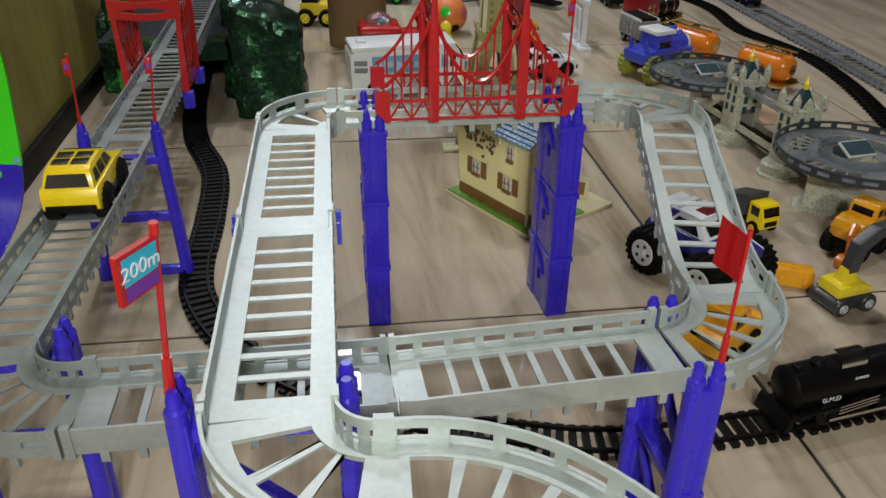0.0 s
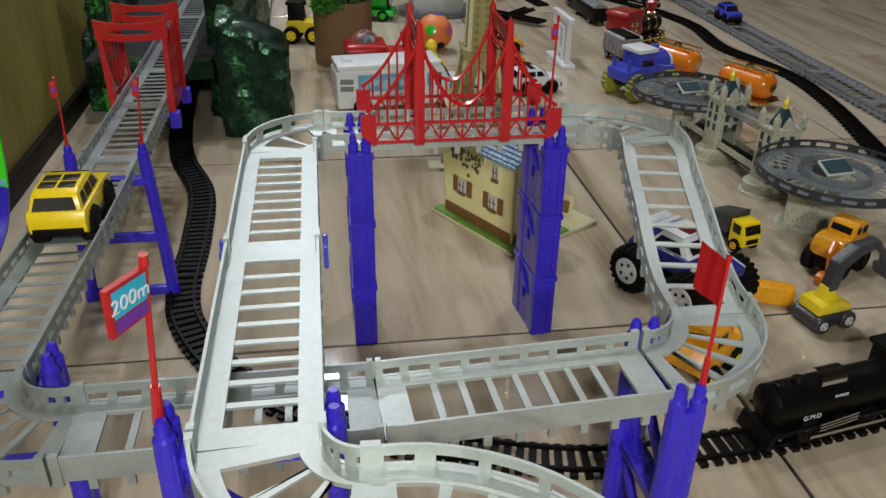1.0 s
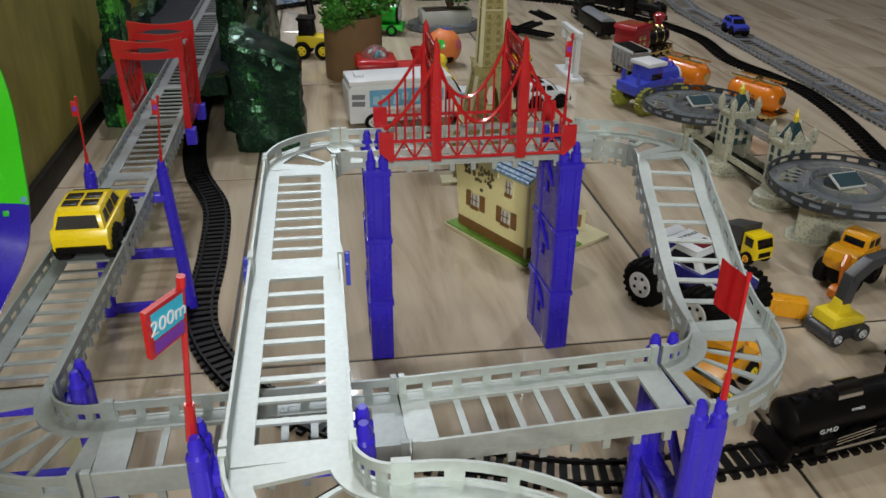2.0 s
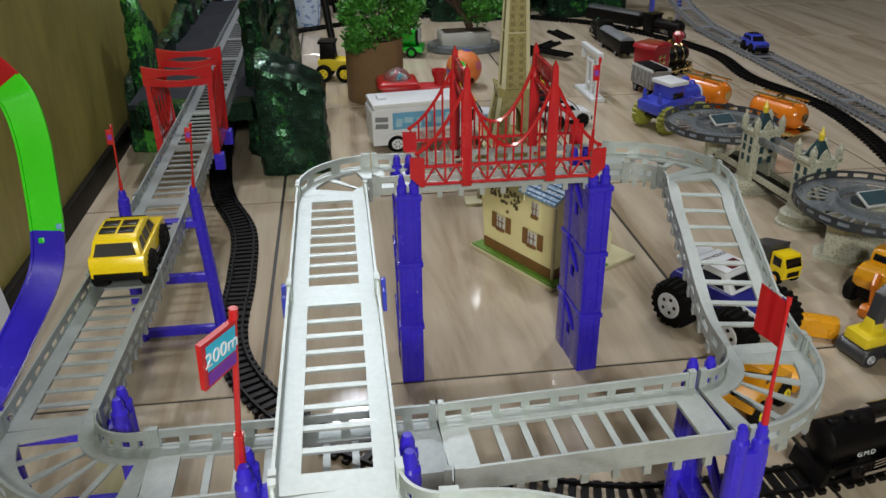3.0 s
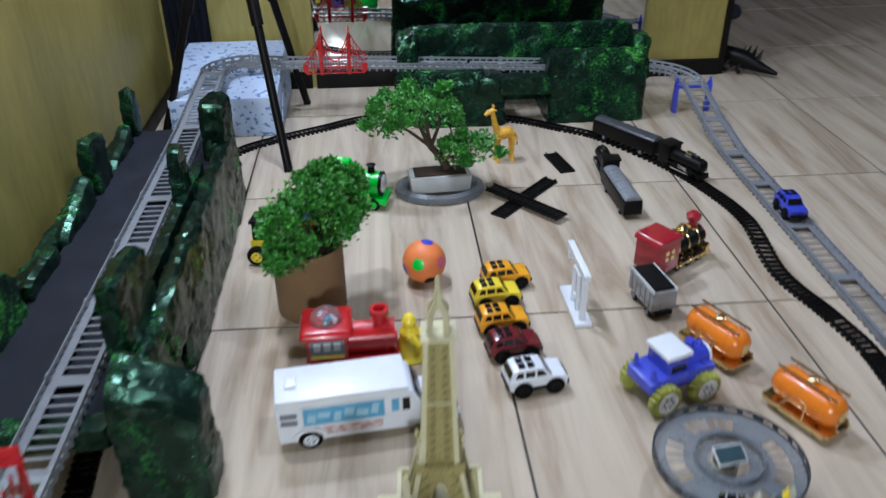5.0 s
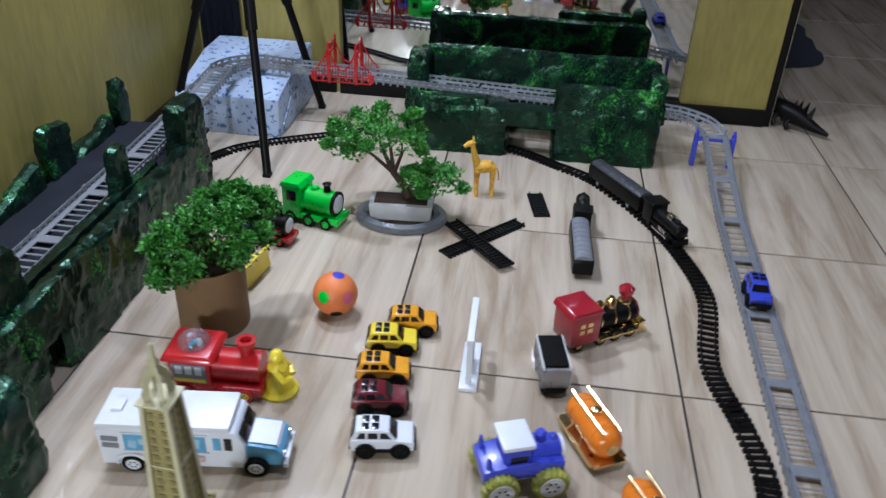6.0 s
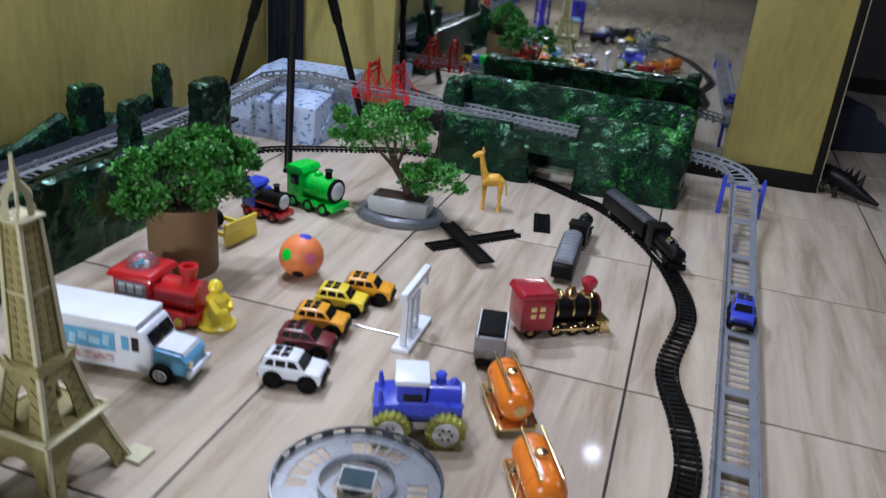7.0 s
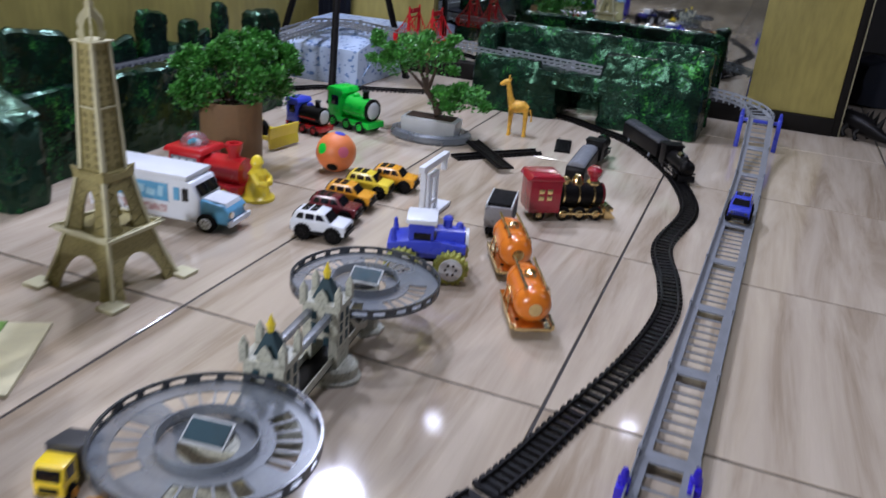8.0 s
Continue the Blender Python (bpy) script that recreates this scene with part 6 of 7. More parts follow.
# ---- railway toys ----
def face_engine(at, rz, paint, base, label, big, barrel=None):
    """A round-nosed toy engine with a pale disc on its nose."""
    k = big
    ob = thing("toy_engine", at, rz, label, "toy train", "toy engines")
    part("boiler", cyl(B(), (-0.020 * k, 0, 0.052 * k), (0.050 * k, 0, 0.052 * k), 0.026 * k, n=20), barrel or paint, ob)
    part("cab", prism(B(), [(-0.060 * k, 0.024 * k), (-0.018 * k, 0.024 * k), (-0.018 * k, 0.084 * k), (-0.060 * k, 0.084 * k)], -0.028 * k, 0.028 * k, 0.003), paint, ob)
    part("cab_roof", prism(B(), [(-0.066 * k, 0.082 * k), (-0.012 * k, 0.082 * k), (-0.020 * k, 0.094 * k), (-0.058 * k, 0.094 * k)], -0.030 * k, 0.030 * k, 0.003), paint, ob)
    for s in (-1, 1):
        part("cab_opening", box(B(), (-0.038 * k, s * 0.0283 * k, 0.064 * k), (0.022 * k, 0.0012, 0.022 * k), 0.0004), WINDOW, ob)
        part("boiler_stripe", box(B(), (0.014 * k, s * 0.0258 * k, 0.046 * k), (0.060 * k, 0.0016, 0.003 * k), 0.0004), base, ob)
    part("running_board", box(B(), (0.0, 0, 0.021 * k), (0.125 * k, 0.058 * k, 0.012 * k), 0.003), base, ob)
    part("nose_ring", cyl(B(), (0.050 * k, 0, 0.052 * k), (0.056 * k, 0, 0.052 * k), 0.0265 * k, n=20), BLACK, ob)
    part("nose_disc", ball(B(), (0.056 * k, 0, 0.052 * k), (0.006 * k, 0.020 * k, 0.020 * k), 16), FROST, ob, "pale grey nose disc")
    part("funnel", lathe(B(), [(0.008 * k, 0.074 * k), (0.007 * k, 0.090 * k), (0.010 * k, 0.094 * k), (0.006 * k, 0.096 * k)], 14, (0.032 * k, 0, 0)), BLACK, ob)
    part("steam_dome", ball(B(), (0.004 * k, 0, 0.076 * k), (0.010 * k, 0.010 * k, 0.010 * k), 12), paint, ob)
    part("buffer_beam", box(B(), (0.064 * k, 0, 0.020 * k), (0.006 * k, 0.056 * k, 0.014 * k), 0.001), base, ob)
    for x in (-0.042, 0.0, 0.040):
        for s in (-1, 1):
            wheel(ob, x * k, s * 0.026 * k, 0.014 * k, 0.008 * k, rim=base, tyre=BLACK)
    return ob


face_engine((0.222, 2.430, 0), -10, COBALT, RED, "blue toy engine with black front and red running board", 1.0, BLACK)
face_engine((0.308, 2.545, 0), -14, LIME, LIME, "bright green toy engine with pale nose disc", 1.25)

lc = thing("steam_locomotive", (1.036, 2.166, 0), 33, "red and gold toy steam locomotive on the tiles", "locomotive", "toy railway")
lc.matrix_world = lc.matrix_world @ Matrix.Scale(1.1, 4)
part("cab", prism(B(), [(-0.085, 0.018), (-0.020, 0.018), (-0.020, 0.086), (-0.085, 0.086)], -0.032, 0.032, 0.004), CRIMSON, lc)
part("cab_roof", prism(B(), [(-0.092, 0.084), (-0.014, 0.084), (-0.022, 0.096), (-0.084, 0.096)], -0.035, 0.035, 0.004), CRIMSON, lc)
for s in (-1, 1):
    for x in (-0.062, -0.045):
        for z in (0.050, 0.064):
            part("window", box(B(), (x, s * 0.0324, z), (0.011, 0.0014, 0.010), 0.0004), GOLD, lc)
    part("side_rod", box(B(), (0.030, s * 0.030, 0.017), (0.090, 0.003, 0.004), 0.0006), GOLD, lc)
    for x in (-0.010, 0.025, 0.060):
        wheel(lc, x, s * 0.024, 0.015, 0.006, rim=GOLD, tyre=BLACK)
    wheel(lc, -0.060, s * 0.024, 0.012, 0.006, rim=GOLD, tyre=BLACK)
part("boiler", cyl(B(), (-0.020, 0, 0.050), (0.072, 0, 0.050), 0.024, n=20), BLACK, lc)
for x in (-0.012, 0.020, 0.052):
    part("boiler_band", cyl(B(), (x, 0, 0.050), (x + 0.004, 0, 0.050), 0.0248, n=20), GOLD, lc)
part("smokebox_ring", cyl(B(), (0.072, 0, 0.050), (0.078, 0, 0.050), 0.023, n=20), MAROON, lc)
part("funnel", lathe(B(), [(0.010, 0.070), (0.009, 0.084), (0.015, 0.092), (0.016, 0.101), (0.009, 0.108)], 16, (0.056, 0, 0)), CRIMSON, lc)
part("funnel_collar", lathe(B(), [(0.014, 0.071), (0.014, 0.075), (0.0105, 0.079)], 16, (0.056, 0, 0)), GOLD, lc)
part("bell", lathe(B(), [(0.013, 0.070), (0.012, 0.080), (0.006, 0.090)], 14, (0.022, 0, 0)), GOLD, lc)
part("steam_dome", lathe(B(), [(0.010, 0.071), (0.010, 0.080), (0.005, 0.086)], 14, (-0.004, 0, 0)), GOLD, lc)
part("frame", box(B(), (0.010, 0, 0.022), (0.180, 0.044, 0.008), 0.001), GOLD, lc)
part("cowcatcher", prism(B(), [(0.080, 0.004), (0.106, 0.004), (0.086, 0.028), (0.080, 0.028)], -0.026, 0.026, 0.001), GOLD, lc)

td = thing("coal_tender", (0.938, 2.005, 0), 100, "grey toy coal tender with black load", "wagon", "toy railway")
part("box_body", box(B(), (0, 0, 0.045), (0.105, 0.056, 0.046), 0.002), mat("silver_grey_plastic", (0.28, 0.28, 0.29), 0.28, 0.3), td)
part("load", box(B(), (0.003, 0, 0.0705), (0.096, 0.049, 0.008), 0.003), RUBBER, td, "black coal load")
for s in (-1, 1):
    part("rim_rail", box(B(), (0, s * 0.026, 0.070), (0.105, 0.003, 0.008), 0.0006), FROST, td)
    for i in range(5):
        part("rib", box(B(), (-0.040 + 0.020 * i, s * 0.0288, 0.046), (0.003, 0.0016, 0.036)), DGREY, td)
    for x in (-0.032, 0.032):
        wheel(td, x, s * 0.022, 0.012, 0.006, rim=DGREY, tyre=BLACK)
part("frame", box(B(), (0, 0, 0.018), (0.112, 0.040, 0.010), 0.001), BLACK, td)


def tank_wagon(at, rz):
    ob = thing("tank_wagon", at, rz, "orange toy tank wagon with gold frame and rails", "wagon", "toy railway")
    bm = B()
    lathe(bm, [(0.012, -0.066), (0.022, -0.062), (0.029, -0.052), (0.030, -0.040), (0.030, 0.040), (0.029, 0.052), (0.022, 0.062), (0.012, 0.066)], 28)
    bmesh.ops.transform(bm, matrix=pose(0, 0, 0.052, 0, 90, 0), verts=bm.verts[:])
    part("tank", bm, ORANGE, ob)
    for x in (-0.036, 0.036):
        part("band", cyl(B(), (x - 0.002, 0, 0.052), (x + 0.002, 0, 0.052), 0.0308, n=28), ORANGE, ob)
    for s in (-1, 1):
        part("top_rail", tube(B(), [(-0.060, s * 0.016, 0.086), (0.060, s * 0.016, 0.086)], 0.0024, 8), GOLD, ob)
        part("end_hub", cyl(B(), (s * 0.064, 0, 0.052), (s * 0.068, 0, 0.052), 0.011, n=14), GOLD, ob)
        for x in (-0.045, 0.0, 0.045):
            part("stanchion", tube(B(), [(x, s * 0.016, 0.076), (x, s * 0.016, 0.086)], 0.0012, 6), GOLD, ob)
        part("side_frame", box(B(), (0, s * 0.033, 0.019), (0.126, 0.006, 0.010), 0.001), GOLD, ob)
        part("ladder", tube(B(), [(-0.018, s * 0.0345, 0.023), (-0.018, s * 0.033, 0.056), (0.0, s * 0.033, 0.060)], 0.0016, 6), GOLD, ob)
        part("ladder", tube(B(), [(0.030, s * 0.0345, 0.023), (0.012, s * 0.033, 0.056)], 0.0016, 6), GOLD, ob)
        for x in (-0.04, 0.04):
            wheel(ob, x, s * 0.022, 0.011, 0.006, rim=GOLD, tyre=BLACK)
    part("hatch", lathe(B(), [(0.011, 0.078), (0.010, 0.088), (0.004, 0.092)], 14), GOLD, ob)
    part("frame", box(B(), (0, 0, 0.018), (0.140, 0.060, 0.006), 0.001), GOLD, ob)
    return ob


tank_wagon((1.014, 1.834, 0), 117)
tank_wagon((1.103, 1.640, 0), 116)


def long_car(at, rz, length, label, h=0.052, w=0.050, roof=None):
    """A dark passenger or goods car with a ribbed roof."""
    ob = thing("railway_car", at, rz, label, "wagon", "toy railway")
    L = length / 2
    out = [(-L, 0.014), (L, 0.014), (L, h * 0.8), (L - 0.004, h), (-L + 0.004, h), (-L, h * 0.8)]
    part("body", prism(B(), out, -w / 2, w / 2, 0.004), BLACK, ob)
    arc = [(w * 0.46 * math.cos(radians(a)), h - 0.003 + 0.013 * math.sin(radians(a))) for a in range(0, 181, 20)]
    part("roof", prism(B(), arc, -L + 0.005, L - 0.005, 0.001, m=pose(0, 0, 0, 0, 0, 90)), roof or IRON, ob)
    n = max(2, int(length / 0.022))
    for i in range(n):
        x = -L + 0.014 + (length - 0.028) * i / (n - 1)
        part("roof_rib", prism(B(), [(u * 1.01, z + 0.0008) for u, z in arc], x - 0.0009, x + 0.0009, m=pose(0, 0, 0, 0, 0, 90)), roof or IRON, ob)
    for s in (-1, 1):
        for x in (-L * 0.6, L * 0.6):
            wheel(ob, x, s * w * 0.40, 0.010, 0.006, rim=DGREY, tyre=BLACK)
    return ob


def steam_engine(at, rz, label, length=0.20, k=1.0, name="steam_locomotive"):
    """A black engine: boiler, domes, cab, running boards, rods, wheels and lamp."""
    ob = thing(name, at, rz, label, "locomotive", "toy railway")
    L = length / 2
    part("boiler", cyl(B(), (-L * 0.45, 0, 0.052 * k), (L * 0.95, 0, 0.052 * k), 0.024 * k, n=22), BLACK, ob)
    part("smokebox_door", lathe(B(), [(0.0235 * k, 0), (0.020 * k, 0.004), (0.006 * k, 0.008)], 20), BLACK, ob).matrix_local = pose(L * 0.95, 0, 0.052 * k, 0, 90, 0)
    part("cab", prism(B(), [(-L, 0.020 * k), (-L * 0.45, 0.020 * k), (-L * 0.45, 0.084 * k), (-L, 0.084 * k)], -0.029 * k, 0.029 * k, 0.003), BLACK, ob)
    part("cab_roof", box(B(), (-L * 0.73, 0, 0.087 * k), (length * 0.32, 0.064 * k, 0.006), 0.002), BLACK, ob)
    part("chrome_dome", cyl(B(), (L * 0.18, 0, 0.074 * k), (L * 0.47, 0, 0.074 * k), 0.013 * k, n=18), CHROME, ob, "chrome capsule on the boiler")
    part("funnel", lathe(B(), [(0.009 * k, 0.070 * k), (0.008 * k, 0.080 * k), (0.005 * k, 0.083 * k)], 14, (L * 0.66, 0, 0)), BLACK, ob)
    part("lamp", box(B(), (L * 0.88, 0, 0.076 * k), (0.010 * k, 0.010 * k, 0.008 * k), 0.002), BLACK, ob)
    part("frame", box(B(), (0, 0, 0.022 * k), (length * 0.98, 0.040 * k, 0.012 * k), 0.002), BLACK, ob)
    part("cowcatcher", prism(B(), [(L * 0.98, 0.010), (L * 1.07, 0.010), (L * 1.02, 0.030 * k), (L * 0.98, 0.030 * k)], -0.026 * k, 0.026 * k, 0.001), BLACK, ob)
    for s in (-1, 1):
        part("running_board", box(B(), (L * 0.15, s * 0.026 * k, 0.034 * k), (length * 0.78, 0.008 * k, 0.003), 0.001), BLACK, ob)
        part("side_rod", box(B(), (L * 0.15, s * 0.0295 * k, 0.020 * k), (length * 0.45, 0.002, 0.004), 0.0006), CHROME, ob, "silver side rod")
        for i in range(3):
            part("cylinder_fin", box(B(), (L * 0.30, s * 0.030 * k, 0.030 * k + 0.004 * i), (length * 0.22, 0.002, 0.0016), ry=6), CHROME, ob)
        for x in (-0.62, -0.1, 0.25, 0.6):
            wheel(ob, x * L, s * 0.024 * k, 0.015 * k, 0.006 * k, rim=BLACK, tyre=BLACK, z=0.0095 + 0.015 * k)
    return ob


ne = steam_engine((0.686, 0.590, 0), 190, "large black toy steam locomotive on the black track", 0.215, 0.94)
for s, word in ((-1, "lettering"), (1, "lettering")):
    for body, size, x, z in (("G.M.D", 0.0085, 0.062, 0.040), ("EXPRESS", 0.0045, 0.030, 0.060)):
        tx = bpy.data.curves.new("lettering", "FONT")
        tx.body, tx.size, tx.align_x, tx.align_y, tx.extrude = body, size, "CENTER", "CENTER", 0.0002
        to = new("lettering", tx)
        tx.materials.append(WHITE)
        to.parent = ne
        to.matrix_basis = pose(x, s * 0.0215 if z < 0.05 else s * 0.0205, z, 90 if s < 0 else 90, 0, 0 if s < 0 else 180)
steam_engine((1.228, 2.650, 0.0), -63, "black toy steam locomotive on the black track loop", 0.150, 0.85)
long_car((1.118, 2.835, 0.009), -57, 0.24, "long black railway car on the black track loop", h=0.055)
steam_engine((1.010, 2.668, 0), 88, "black toy engine standing on the tiles", 0.13, 0.8)
long_car((1.004, 2.488, 0), 92, 0.205, "dark grey toy railway car standing on the tiles", h=0.054, roof=DGREY)


# ---- plants ----
def leaf_crown(name, clumps, n, parent, size, seed, material):
    """Many small leaf blades scattered through uneven clumps."""
    rnd = random.Random(seed)
    verts, faces = [], []
    for k in range(n):
        c, r = clumps[rnd.randrange(len(clumps))]
        while True:
            d = Vector((rnd.uniform(-1, 1), rnd.uniform(-1, 1), rnd.uniform(-1, 1)))
            if 0.45 < d.length < 1:
                break
        d *= 0.75 + 0.35 * noise.noise(d * 3 + Vector((seed, k * 0.001, 0)))
        p = Vector((c[0] + d.x * r[0], c[1] + d.y * r[1], c[2] + d.z * r[2]))
        a = Vector((rnd.uniform(-1, 1), rnd.uniform(-1, 1), rnd.uniform(-0.3, 1))).normalized()
        b = a.orthogonal().normalized()
        b.rotate(Matrix.Rotation(rnd.uniform(0, 6.28), 3, a))
        s = size * rnd.uniform(0.6, 1.3)
        i = len(verts)
        up = a.cross(b) * s * 0.12
        verts += [p, p + a * s * 0.5 + b * s * 0.28 + up, p + a * s, p + a * s * 0.5 - b * s * 0.28 + up]
        faces.append((i, i + 1, i + 2, i + 3))
    me = bpy.data.meshes.new(name)
    me.from_pydata(verts, [], faces)
    me.materials.append(material)
    ob = new(name, me)
    ob.parent = parent
    ob["kind"] = "stuff"
    return ob


pot = thing("potted_plant", (0.214, 2.075, 0), 0, "bushy artificial green plant in a brown carton tube", "plant")
bm = B()
lathe(bm, [(0.072, 0), (0.074, 0.004), (0.074, 0.158), (0.071, 0.158), (0.070, 0.010)], 32)
part("pot", bm, CARTON, pot)
bm = B()
lathe(bm, [(0.07, 0.13), (0.06, 0.142), (0.01, 0.146)], 24)
part("soil", bm, BARK, pot)
cl = [((0.0, 0.0, 0.235), (0.105, 0.10, 0.075)), ((-0.075, -0.02, 0.205), (0.07, 0.07, 0.055)), ((0.085, 0.02, 0.215), (0.075, 0.075, 0.06)), ((0.02, -0.06, 0.20), (0.085, 0.06, 0.06)),
      ((0.10, -0.02, 0.185), (0.055, 0.06, 0.045)), ((-0.02, 0.05, 0.27), (0.08, 0.07, 0.05)), ((-0.10, 0.02, 0.19), (0.05, 0.06, 0.04)), ((0.03, -0.01, 0.285), (0.06, 0.05, 0.035))]
for i in range(9):
    a = i * 0.7
    bm = B()
    tube(bm, [(0.01 * math.cos(a), 0.01 * math.sin(a), 0.14), (0.05 * math.cos(a), 0.05 * math.sin(a), 0.20), (0.08 * math.cos(a), 0.08 * math.sin(a), 0.25)], [0.003, 0.002, 0.001], 6)
    part("stem", bm, BARK, pot)
rnd = random.Random(21)
for i in range(44):
    a, e = rnd.uniform(0, 6.283), rnd.uniform(-0.15, 1.25)
    d = (0.135 * math.cos(a) * math.cos(e) * rnd.uniform(0.8, 1.15), 0.125 * math.sin(a) * math.cos(e) * rnd.uniform(0.8, 1.15), 0.225 + 0.085 * math.sin(e) * rnd.uniform(0.75, 1.2))
    cl.append((d, (0.026, 0.026, 0.020)))
cl = [((0.022 + 0.64 * c[0] - 0.42 * c[1], -0.004 + 0.86 * c[0] + 0.32 * c[1], c[2] - 0.012 + 0.10 * c[0]), (0.78 * r[0], 0.92 * r[1], r[2])) for c, r in cl]
leaf_crown("foliage", cl, 13500, pot, 0.0130, 3, LEAF)
leaf_crown("light_foliage", cl, 4200, pot, 0.0125, 5, LEAF2)

bon = thing("bonsai", (0.530, 2.600, 0), 0, "artificial bonsai in a frosted white planter", "plant")
bm = B()
lathe(bm, [(0.088, 0.0), (0.118, 0.0), (0.124, 0.006), (0.120, 0.020), (0.104, 0.026), (0.088, 0.018), (0.088, 0.0)], 36, sx=1.0, sy=0.76)
bmesh.ops.remove_doubles(bm, verts=bm.verts[:], dist=1e-6)
bmesh.ops.delete(bm, geom=[f for f in bm.faces if len(f.verts) > 4], context="FACES_ONLY")
part("base_ring", bm, CGREY, bon, "smoky grey oval ring base")
bm = B()
box(bm, (0, 0, 0.036), (0.160, 0.078, 0.048), 0.010, rz=4, taper=(1.06, 1.06))
part("planter", bm, FROST, bon)
bm = B()
box(bm, (0.0, 0, 0.0605), (0.140, 0.060, 0.004), 0.001, rz=4)
part("soil", bm, BARK, bon)
bm = B()
tube(bm, [(0.020, 0, 0.068), (0.004, 0.004, 0.10), (-0.022, 0.006, 0.13), (-0.040, 0.010, 0.165), (-0.06, 0.01, 0.21)], [0.013, 0.010, 0.009, 0.006, 0.003], 10)
part("trunk", bm, BARK, bon)
for e in ((-0.13, 0.02, 0.205), (0.0, 0.0, 0.225), (-0.06, 0.04, 0.25), (0.09, -0.01, 0.125)):
    bm = B()
    tube(bm, [(-0.022, 0.006, 0.13) if e[0] < 0.05 else (0.004, 0.004, 0.095), (e[0] * 0.6, e[1] * 0.5, e[2] * 0.85), e], [0.006, 0.004, 0.0015], 8)
    part("limb", bm, BARK, bon)
c2 = [((-0.09, 0.02, 0.235), (0.10, 0.075, 0.045)), ((-0.14, 0.01, 0.200), (0.07, 0.06, 0.035)), ((-0.03, 0.02, 0.225), (0.075, 0.065, 0.050)), ((-0.07, 0.03, 0.27), (0.065, 0.06, 0.028)),
      ((0.075, 0.0, 0.130), (0.075, 0.055, 0.036)), ((0.115, 0.01, 0.145), (0.05, 0.045, 0.030)), ((0.04, 0.01, 0.105), (0.06, 0.05, 0.030))]
c2 = [(Vector(c) * 1.0 + Vector((0, 0, -0.008)), tuple(1.18 * q for q in r)) for c, r in c2]
for i in range(30):
    a, low = rnd.uniform(0, 6.283), i % 3 == 0
    c2.append(((0.09 + 0.075 * math.cos(a), 0.055 * math.sin(a), 0.118 + rnd.uniform(-0.02, 0.03)) if low else (-0.075 + 0.125 * math.cos(a), 0.02 + 0.085 * math.sin(a), 0.225 + rnd.uniform(-0.03, 0.05)), (0.024, 0.024, 0.016)))
leaf_crown("foliage", c2, 6500, bon, 0.0140, 9, LEAF)
leaf_crown("light_foliage", c2, 3000, bon, 0.0115, 11, LEAF2)

# ---- ball ----
bl = thing("toy_ball", (0.461, 2.155, 0), 20, "orange ball with coloured round patches", "ball")
part("skin", ball(B(), (0, 0, 0.049), 0.049, 28), mat("orange_ball_skin", (0.70, 0.20, 0.05), 0.5, vary=0.1, scale=40, bump=0.1), bl)
PATCH = (LIME, PINK, COBALT, BLACK, COBALT, LIME, PINK)
for k, (la, lo) in enumerate(((20, 230), (15, 300), (80, 0), (-35, 265), (-10, 180), (10, 60), (-5, 120))):
    d = Vector((math.cos(radians(la)) * math.cos(radians(lo)), math.cos(radians(la)) * math.sin(radians(lo)), math.sin(radians(la))))
    bm = B()
    cap = [(0.0135 * u, 0.0496 * math.cos(0.0135 * u / 0.0496) - 0.0496) for u in (1.0, 0.8, 0.6, 0.4, 0.2, 0.03)]
    lathe(bm, [(r, z) for r, z in cap], 14)
    bmesh.ops.transform(bm, matrix=Matrix.Translation(V(0, 0, 0.049) + d * 0.0497) @ d.to_track_quat("Z", "Y").to_matrix().to_4x4(), verts=bm.verts[:])
    part("patch", bm, PATCH[k], bl)

# ---- giraffe figure, one plain mesh ----
bm = B()
tube(bm, [(-0.028, 0, 0.080), (-0.010, 0, 0.086), (0.012, 0, 0.088), (0.026, 0, 0.080)], [0.012, 0.019, 0.018, 0.012], 12)
for x, y in ((-0.022, -0.011), (-0.022, 0.011), (0.022, -0.010), (0.022, 0.010)):
    tube(bm, [(x, y, 0.078), (x * 1.02, y * 1.05, 0.040), (x * 1.05, y * 1.1, 0.006), (x * 1.05, y * 1.1, 0.0)], [0.0085, 0.0055, 0.005, 0.0065], 8)
tube(bm, [(-0.020, 0, 0.088), (-0.030, 0, 0.115), (-0.037, 0, 0.146), (-0.040, 0, 0.158)], [0.013, 0.009, 0.007, 0.007], 10)
tube(bm, [(-0.036, 0, 0.160), (-0.050, 0, 0.156), (-0.062, 0, 0.148)], [0.009, 0.008, 0.005], 10)
for s in (-1, 1):
    tube(bm, [(-0.038, s * 0.004, 0.165), (-0.037, s * 0.005, 0.177)], [0.0022, 0.0026], 6)
    tube(bm, [(-0.036, s * 0.006, 0.162), (-0.032, s * 0.017, 0.166)], [0.004, 0.001], 6)
tube(bm, [(0.034, 0, 0.082), (0.040, 0, 0.060), (0.040, 0, 0.045)], [0.003, 0.002, 0.003], 6)
solid("giraffe_figure", bm, mat("ochre_spotted_plastic", (0.66, 0.37, 0.035), 0.45, vary=0.5, scale=70), (0.735, 2.785, 0), 12, "ochre yellow plastic giraffe figure standing", "figure")

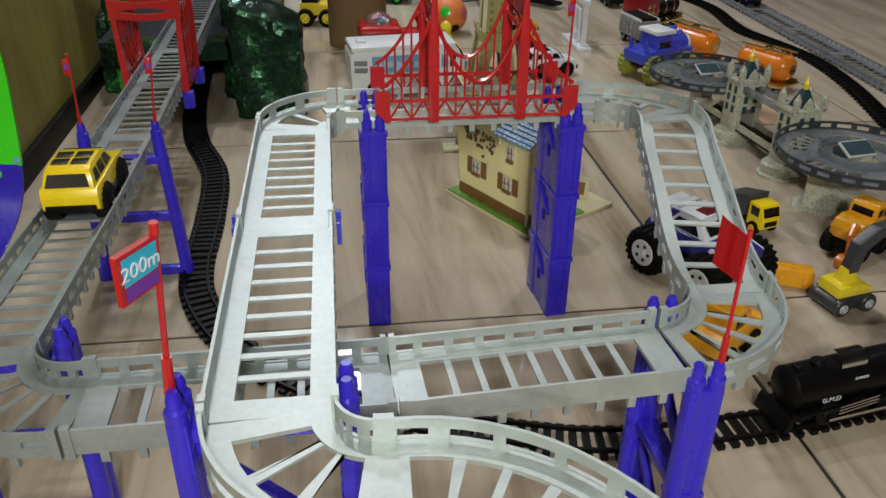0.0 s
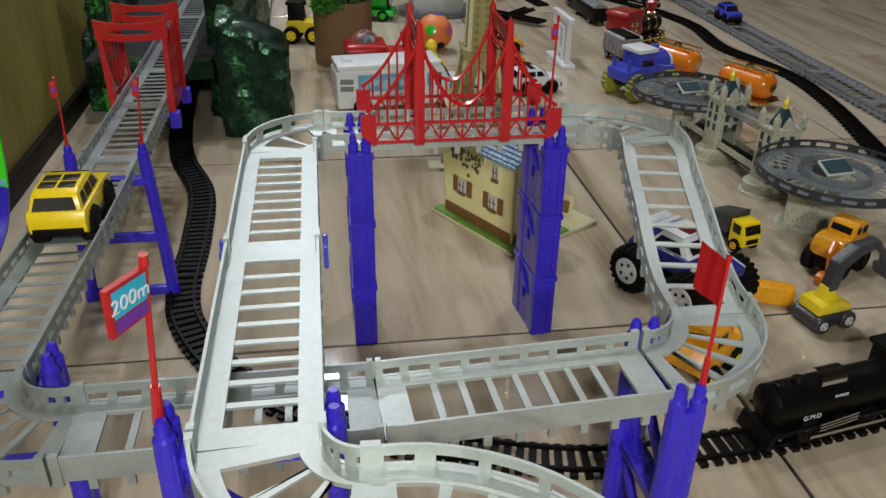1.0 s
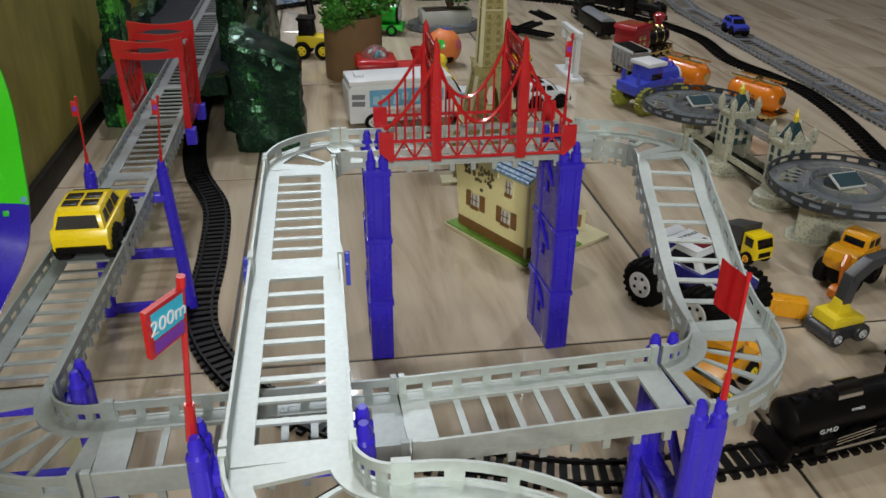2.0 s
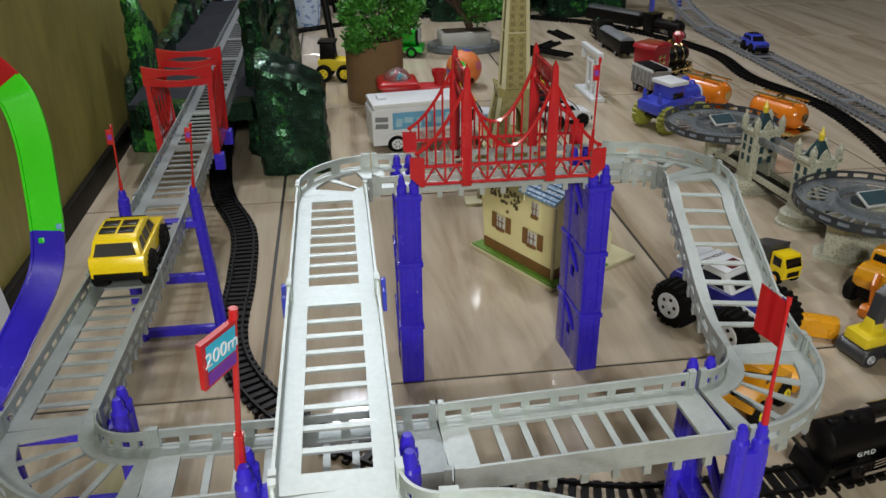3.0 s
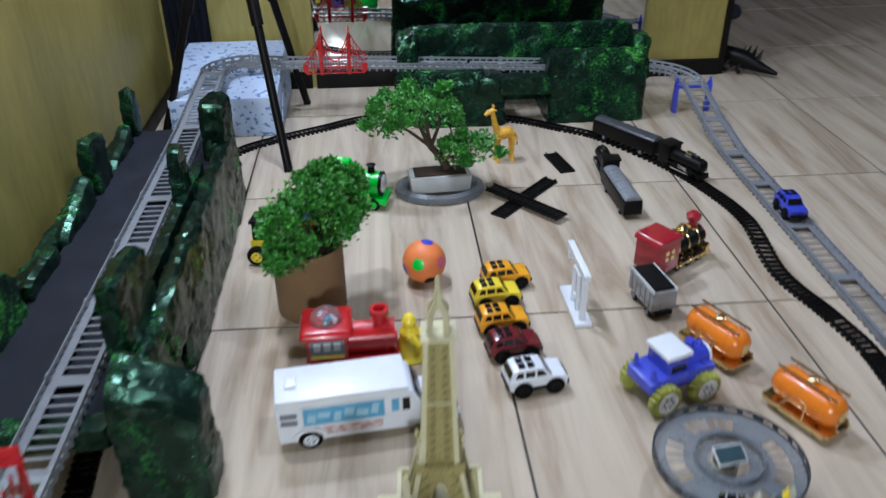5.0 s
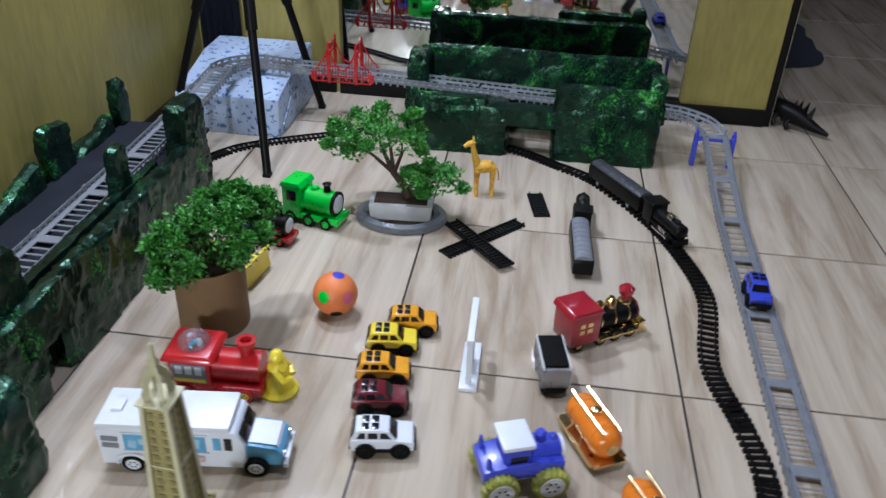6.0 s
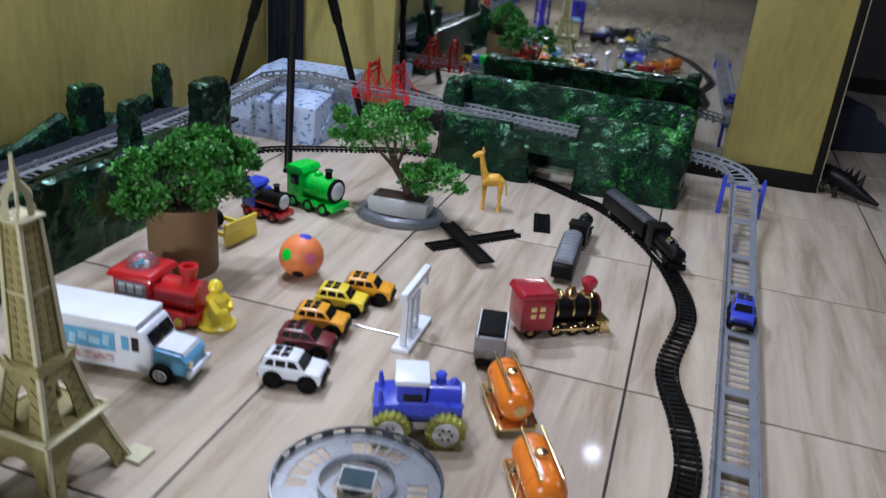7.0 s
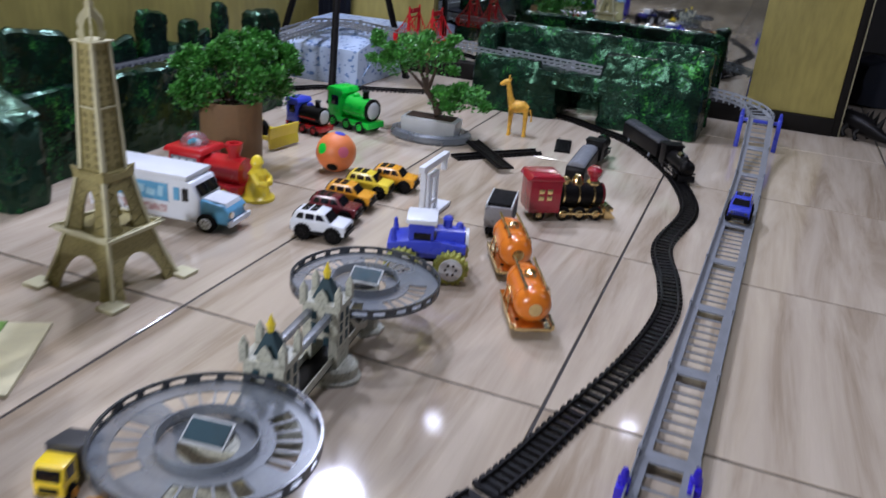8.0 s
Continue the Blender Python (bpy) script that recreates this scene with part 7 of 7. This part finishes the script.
# ---- white sign stand ----
sg = thing("toy_sign_stand", (0.776, 2.013, 0), 91, "white plastic double-post sign stand", "stand")
part("base", box(B(), (0, 0, 0.005), (0.150, 0.036, 0.010), 0.002), WHITE, sg)
for x in (-0.056, -0.020, 0.016):
    part("post", box(B(), (x, 0, 0.052 if x > -0.05 else 0.062), (0.010, 0.012, 0.086 if x > -0.05 else 0.108), 0.0015), WHITE, sg)
part("beam", box(B(), (0.002, 0, 0.118), (0.148, 0.014, 0.014), 0.002), WHITE, sg)
part("sill", box(B(), (-0.002, 0, 0.030), (0.050, 0.010, 0.010), 0.0015), WHITE, sg)
part("cap_bar", box(B(), (-0.002, 0, 0.092), (0.048, 0.010, 0.010), 0.0015), WHITE, sg)
part("end_drop", box(B(), (0.064, 0, 0.100), (0.010, 0.012, 0.030), 0.0015), WHITE, sg)

# ---- loop ramp beside the wall ----
lp = thing("loop_ramp", (0, 0, 0), 0, "neon green and blue plastic loop ramp with red end", "ramp")
curve = smooth_path([(-0.325, 0.70, 0.010), (-0.315, 0.80, 0.016), (-0.295, 0.90, 0.055), (-0.270, 0.950, 0.105), (-0.260, 0.965, 0.154), (-0.254, 0.968, 0.225), (-0.250, 0.965, 0.282), (-0.252, 0.958, 0.331), (-0.262, 0.945, 0.362), (-0.278, 0.925, 0.388), (-0.295, 0.890, 0.402)], 0.008)
cutz = lambda lo, hi: [p for p in curve if lo <= p.z <= hi]


def ribbon(pts, wide, thick):
    """A strip that climbs: wide across x, thin along the way it faces."""
    bm = B()
    rows = []
    for i, p in enumerate(pts):
        d = (pts[min(i + 1, len(pts) - 1)] - pts[max(i - 1, 0)]).normalized()
        s = d.cross(Vector((0.10, -1, 0.55))).normalized()
        if s.x < 0:
            s = -s
        nn = s.cross(d).normalized()
        rows.append([bm.verts.new(p + s * a * wide / 2 + nn * b) for a, b in ((-1, 0), (1, 0), (1, thick), (0.86, thick), (0.86, thick * 0.4), (-0.86, thick * 0.4), (-0.86, thick), (-1, thick))])
    for a, b in zip(rows, rows[1:]):
        for j in range(8):
            bm.faces.new((a[j - 1], a[j], b[j], b[j - 1]))
    bm.faces.new(rows[0])
    bm.faces.new(rows[-1][::-1])
    return bm


part("lower_ramp", ribbon(cutz(0.0, 0.165), 0.040, 0.006), BLUE, lp, "ultramarine lower ramp")
part("upper_ramp", ribbon(cutz(0.158, 0.362), 0.040, 0.006), NEON, lp, "neon green upper ramp")
for x, z in ((-0.243, 0.168), (-0.268, 0.150)):
    part("sticker", box(B(), (x, 0.961, z), (0.007, 0.002, 0.007), 0.0004, rx=-20), SKY if z > 0.16 else LIME, lp)
part("end_piece", ribbon(cutz(0.355, 0.41), 0.039, 0.007), RED, lp, "red end piece")
bm = B()
box(bm, (-0.335, 0.86, 0.045), (0.004, 0.22, 0.090), 0.001, ry=-6)
solid("white_card", bm, WHITE, label="white card leaning behind the loop ramp", category="card")

# ---- dark things by the pillar ----
bm = B()
tube(bm, [(-0.13, 0, 0.020), (-0.07, 0, 0.032), (0.0, 0, 0.052), (0.06, 0, 0.062), (0.10, 0, 0.072), (0.135, 0, 0.070)], [0.006, 0.018, 0.034, 0.030, 0.020, 0.012], 12)
for x, y in ((0.0, 0.030), (0.0, -0.030), (0.05, 0.028), (0.05, -0.028)):
    tube(bm, [(x, y * 0.6, 0.050), (x + 0.012, y, 0.024), (x, y * 1.1, 0.006)], [0.014, 0.008, 0.008], 8)
for i in range(7):
    cyl(bm, (-0.05 + 0.022 * i, 0, 0.060 + 0.008 * math.sin(i)), (-0.062 + 0.022 * i, 0.004 * (i % 3 - 1), 0.100 + 0.012 * math.sin(i)), 0.011, 0.001, 6)
solid("dinosaur_figure", bm, BLACK, (1.752, 3.492, 0), 137, "black plastic dinosaur figure lying by the pillar", "figure")
bm = B()
prism(bm, [(-0.13, 0.0), (0.15, 0.0), (0.165, 0.03), (0.14, 0.07), (0.06, 0.105), (0.035, 0.17), (-0.03, 0.195), (-0.12, 0.17)], -0.09, 0.09, 0.02)
bmesh.ops.subdivide_edges(bm, edges=[e for e in bm.edges if e.calc_length() > 0.04], cuts=3, use_grid_fill=True)
for v in bm.verts:
    v.co += noise.noise_vector(v.co * 14) * 0.012
    v.co.z = max(0.0, v.co.z)
solid("black_bag", bm, NAVY, (1.865, 4.25, 0), 20, "crumpled black cloth bag on the floor", "bag")

cb = thing("cabinet", (3.3, 5.9, 0), 0, "dark low cabinet far across the room", "cabinet")
part("body", box(B(), (0, 0, 0.40), (1.2, 0.4, 0.62), 0.01), DARK, cb)
for s in (-0.5, 0.5):
    part("leg", box(B(), (s, 0, 0.045), (0.05, 0.3, 0.09), 0.004), DARK, cb)

# ---- floor tiles ----
bm = B()
box(bm, (0, 0, -0.004), (0.5952, 0.5952, 0.008), 0.0015)
tile_mesh = mesh_of(bm, "tile", TILE)
tile_mesh.set_sharp_from_angle(angle=radians(8))
for i in range(-1, 8):
    for j in range(-8, 9):
        t = part("tile", tile_mesh, TILE, FLOOR)
        t.location = (0.3 + 0.6 * i, 0.5 + 0.6 * j, 0)
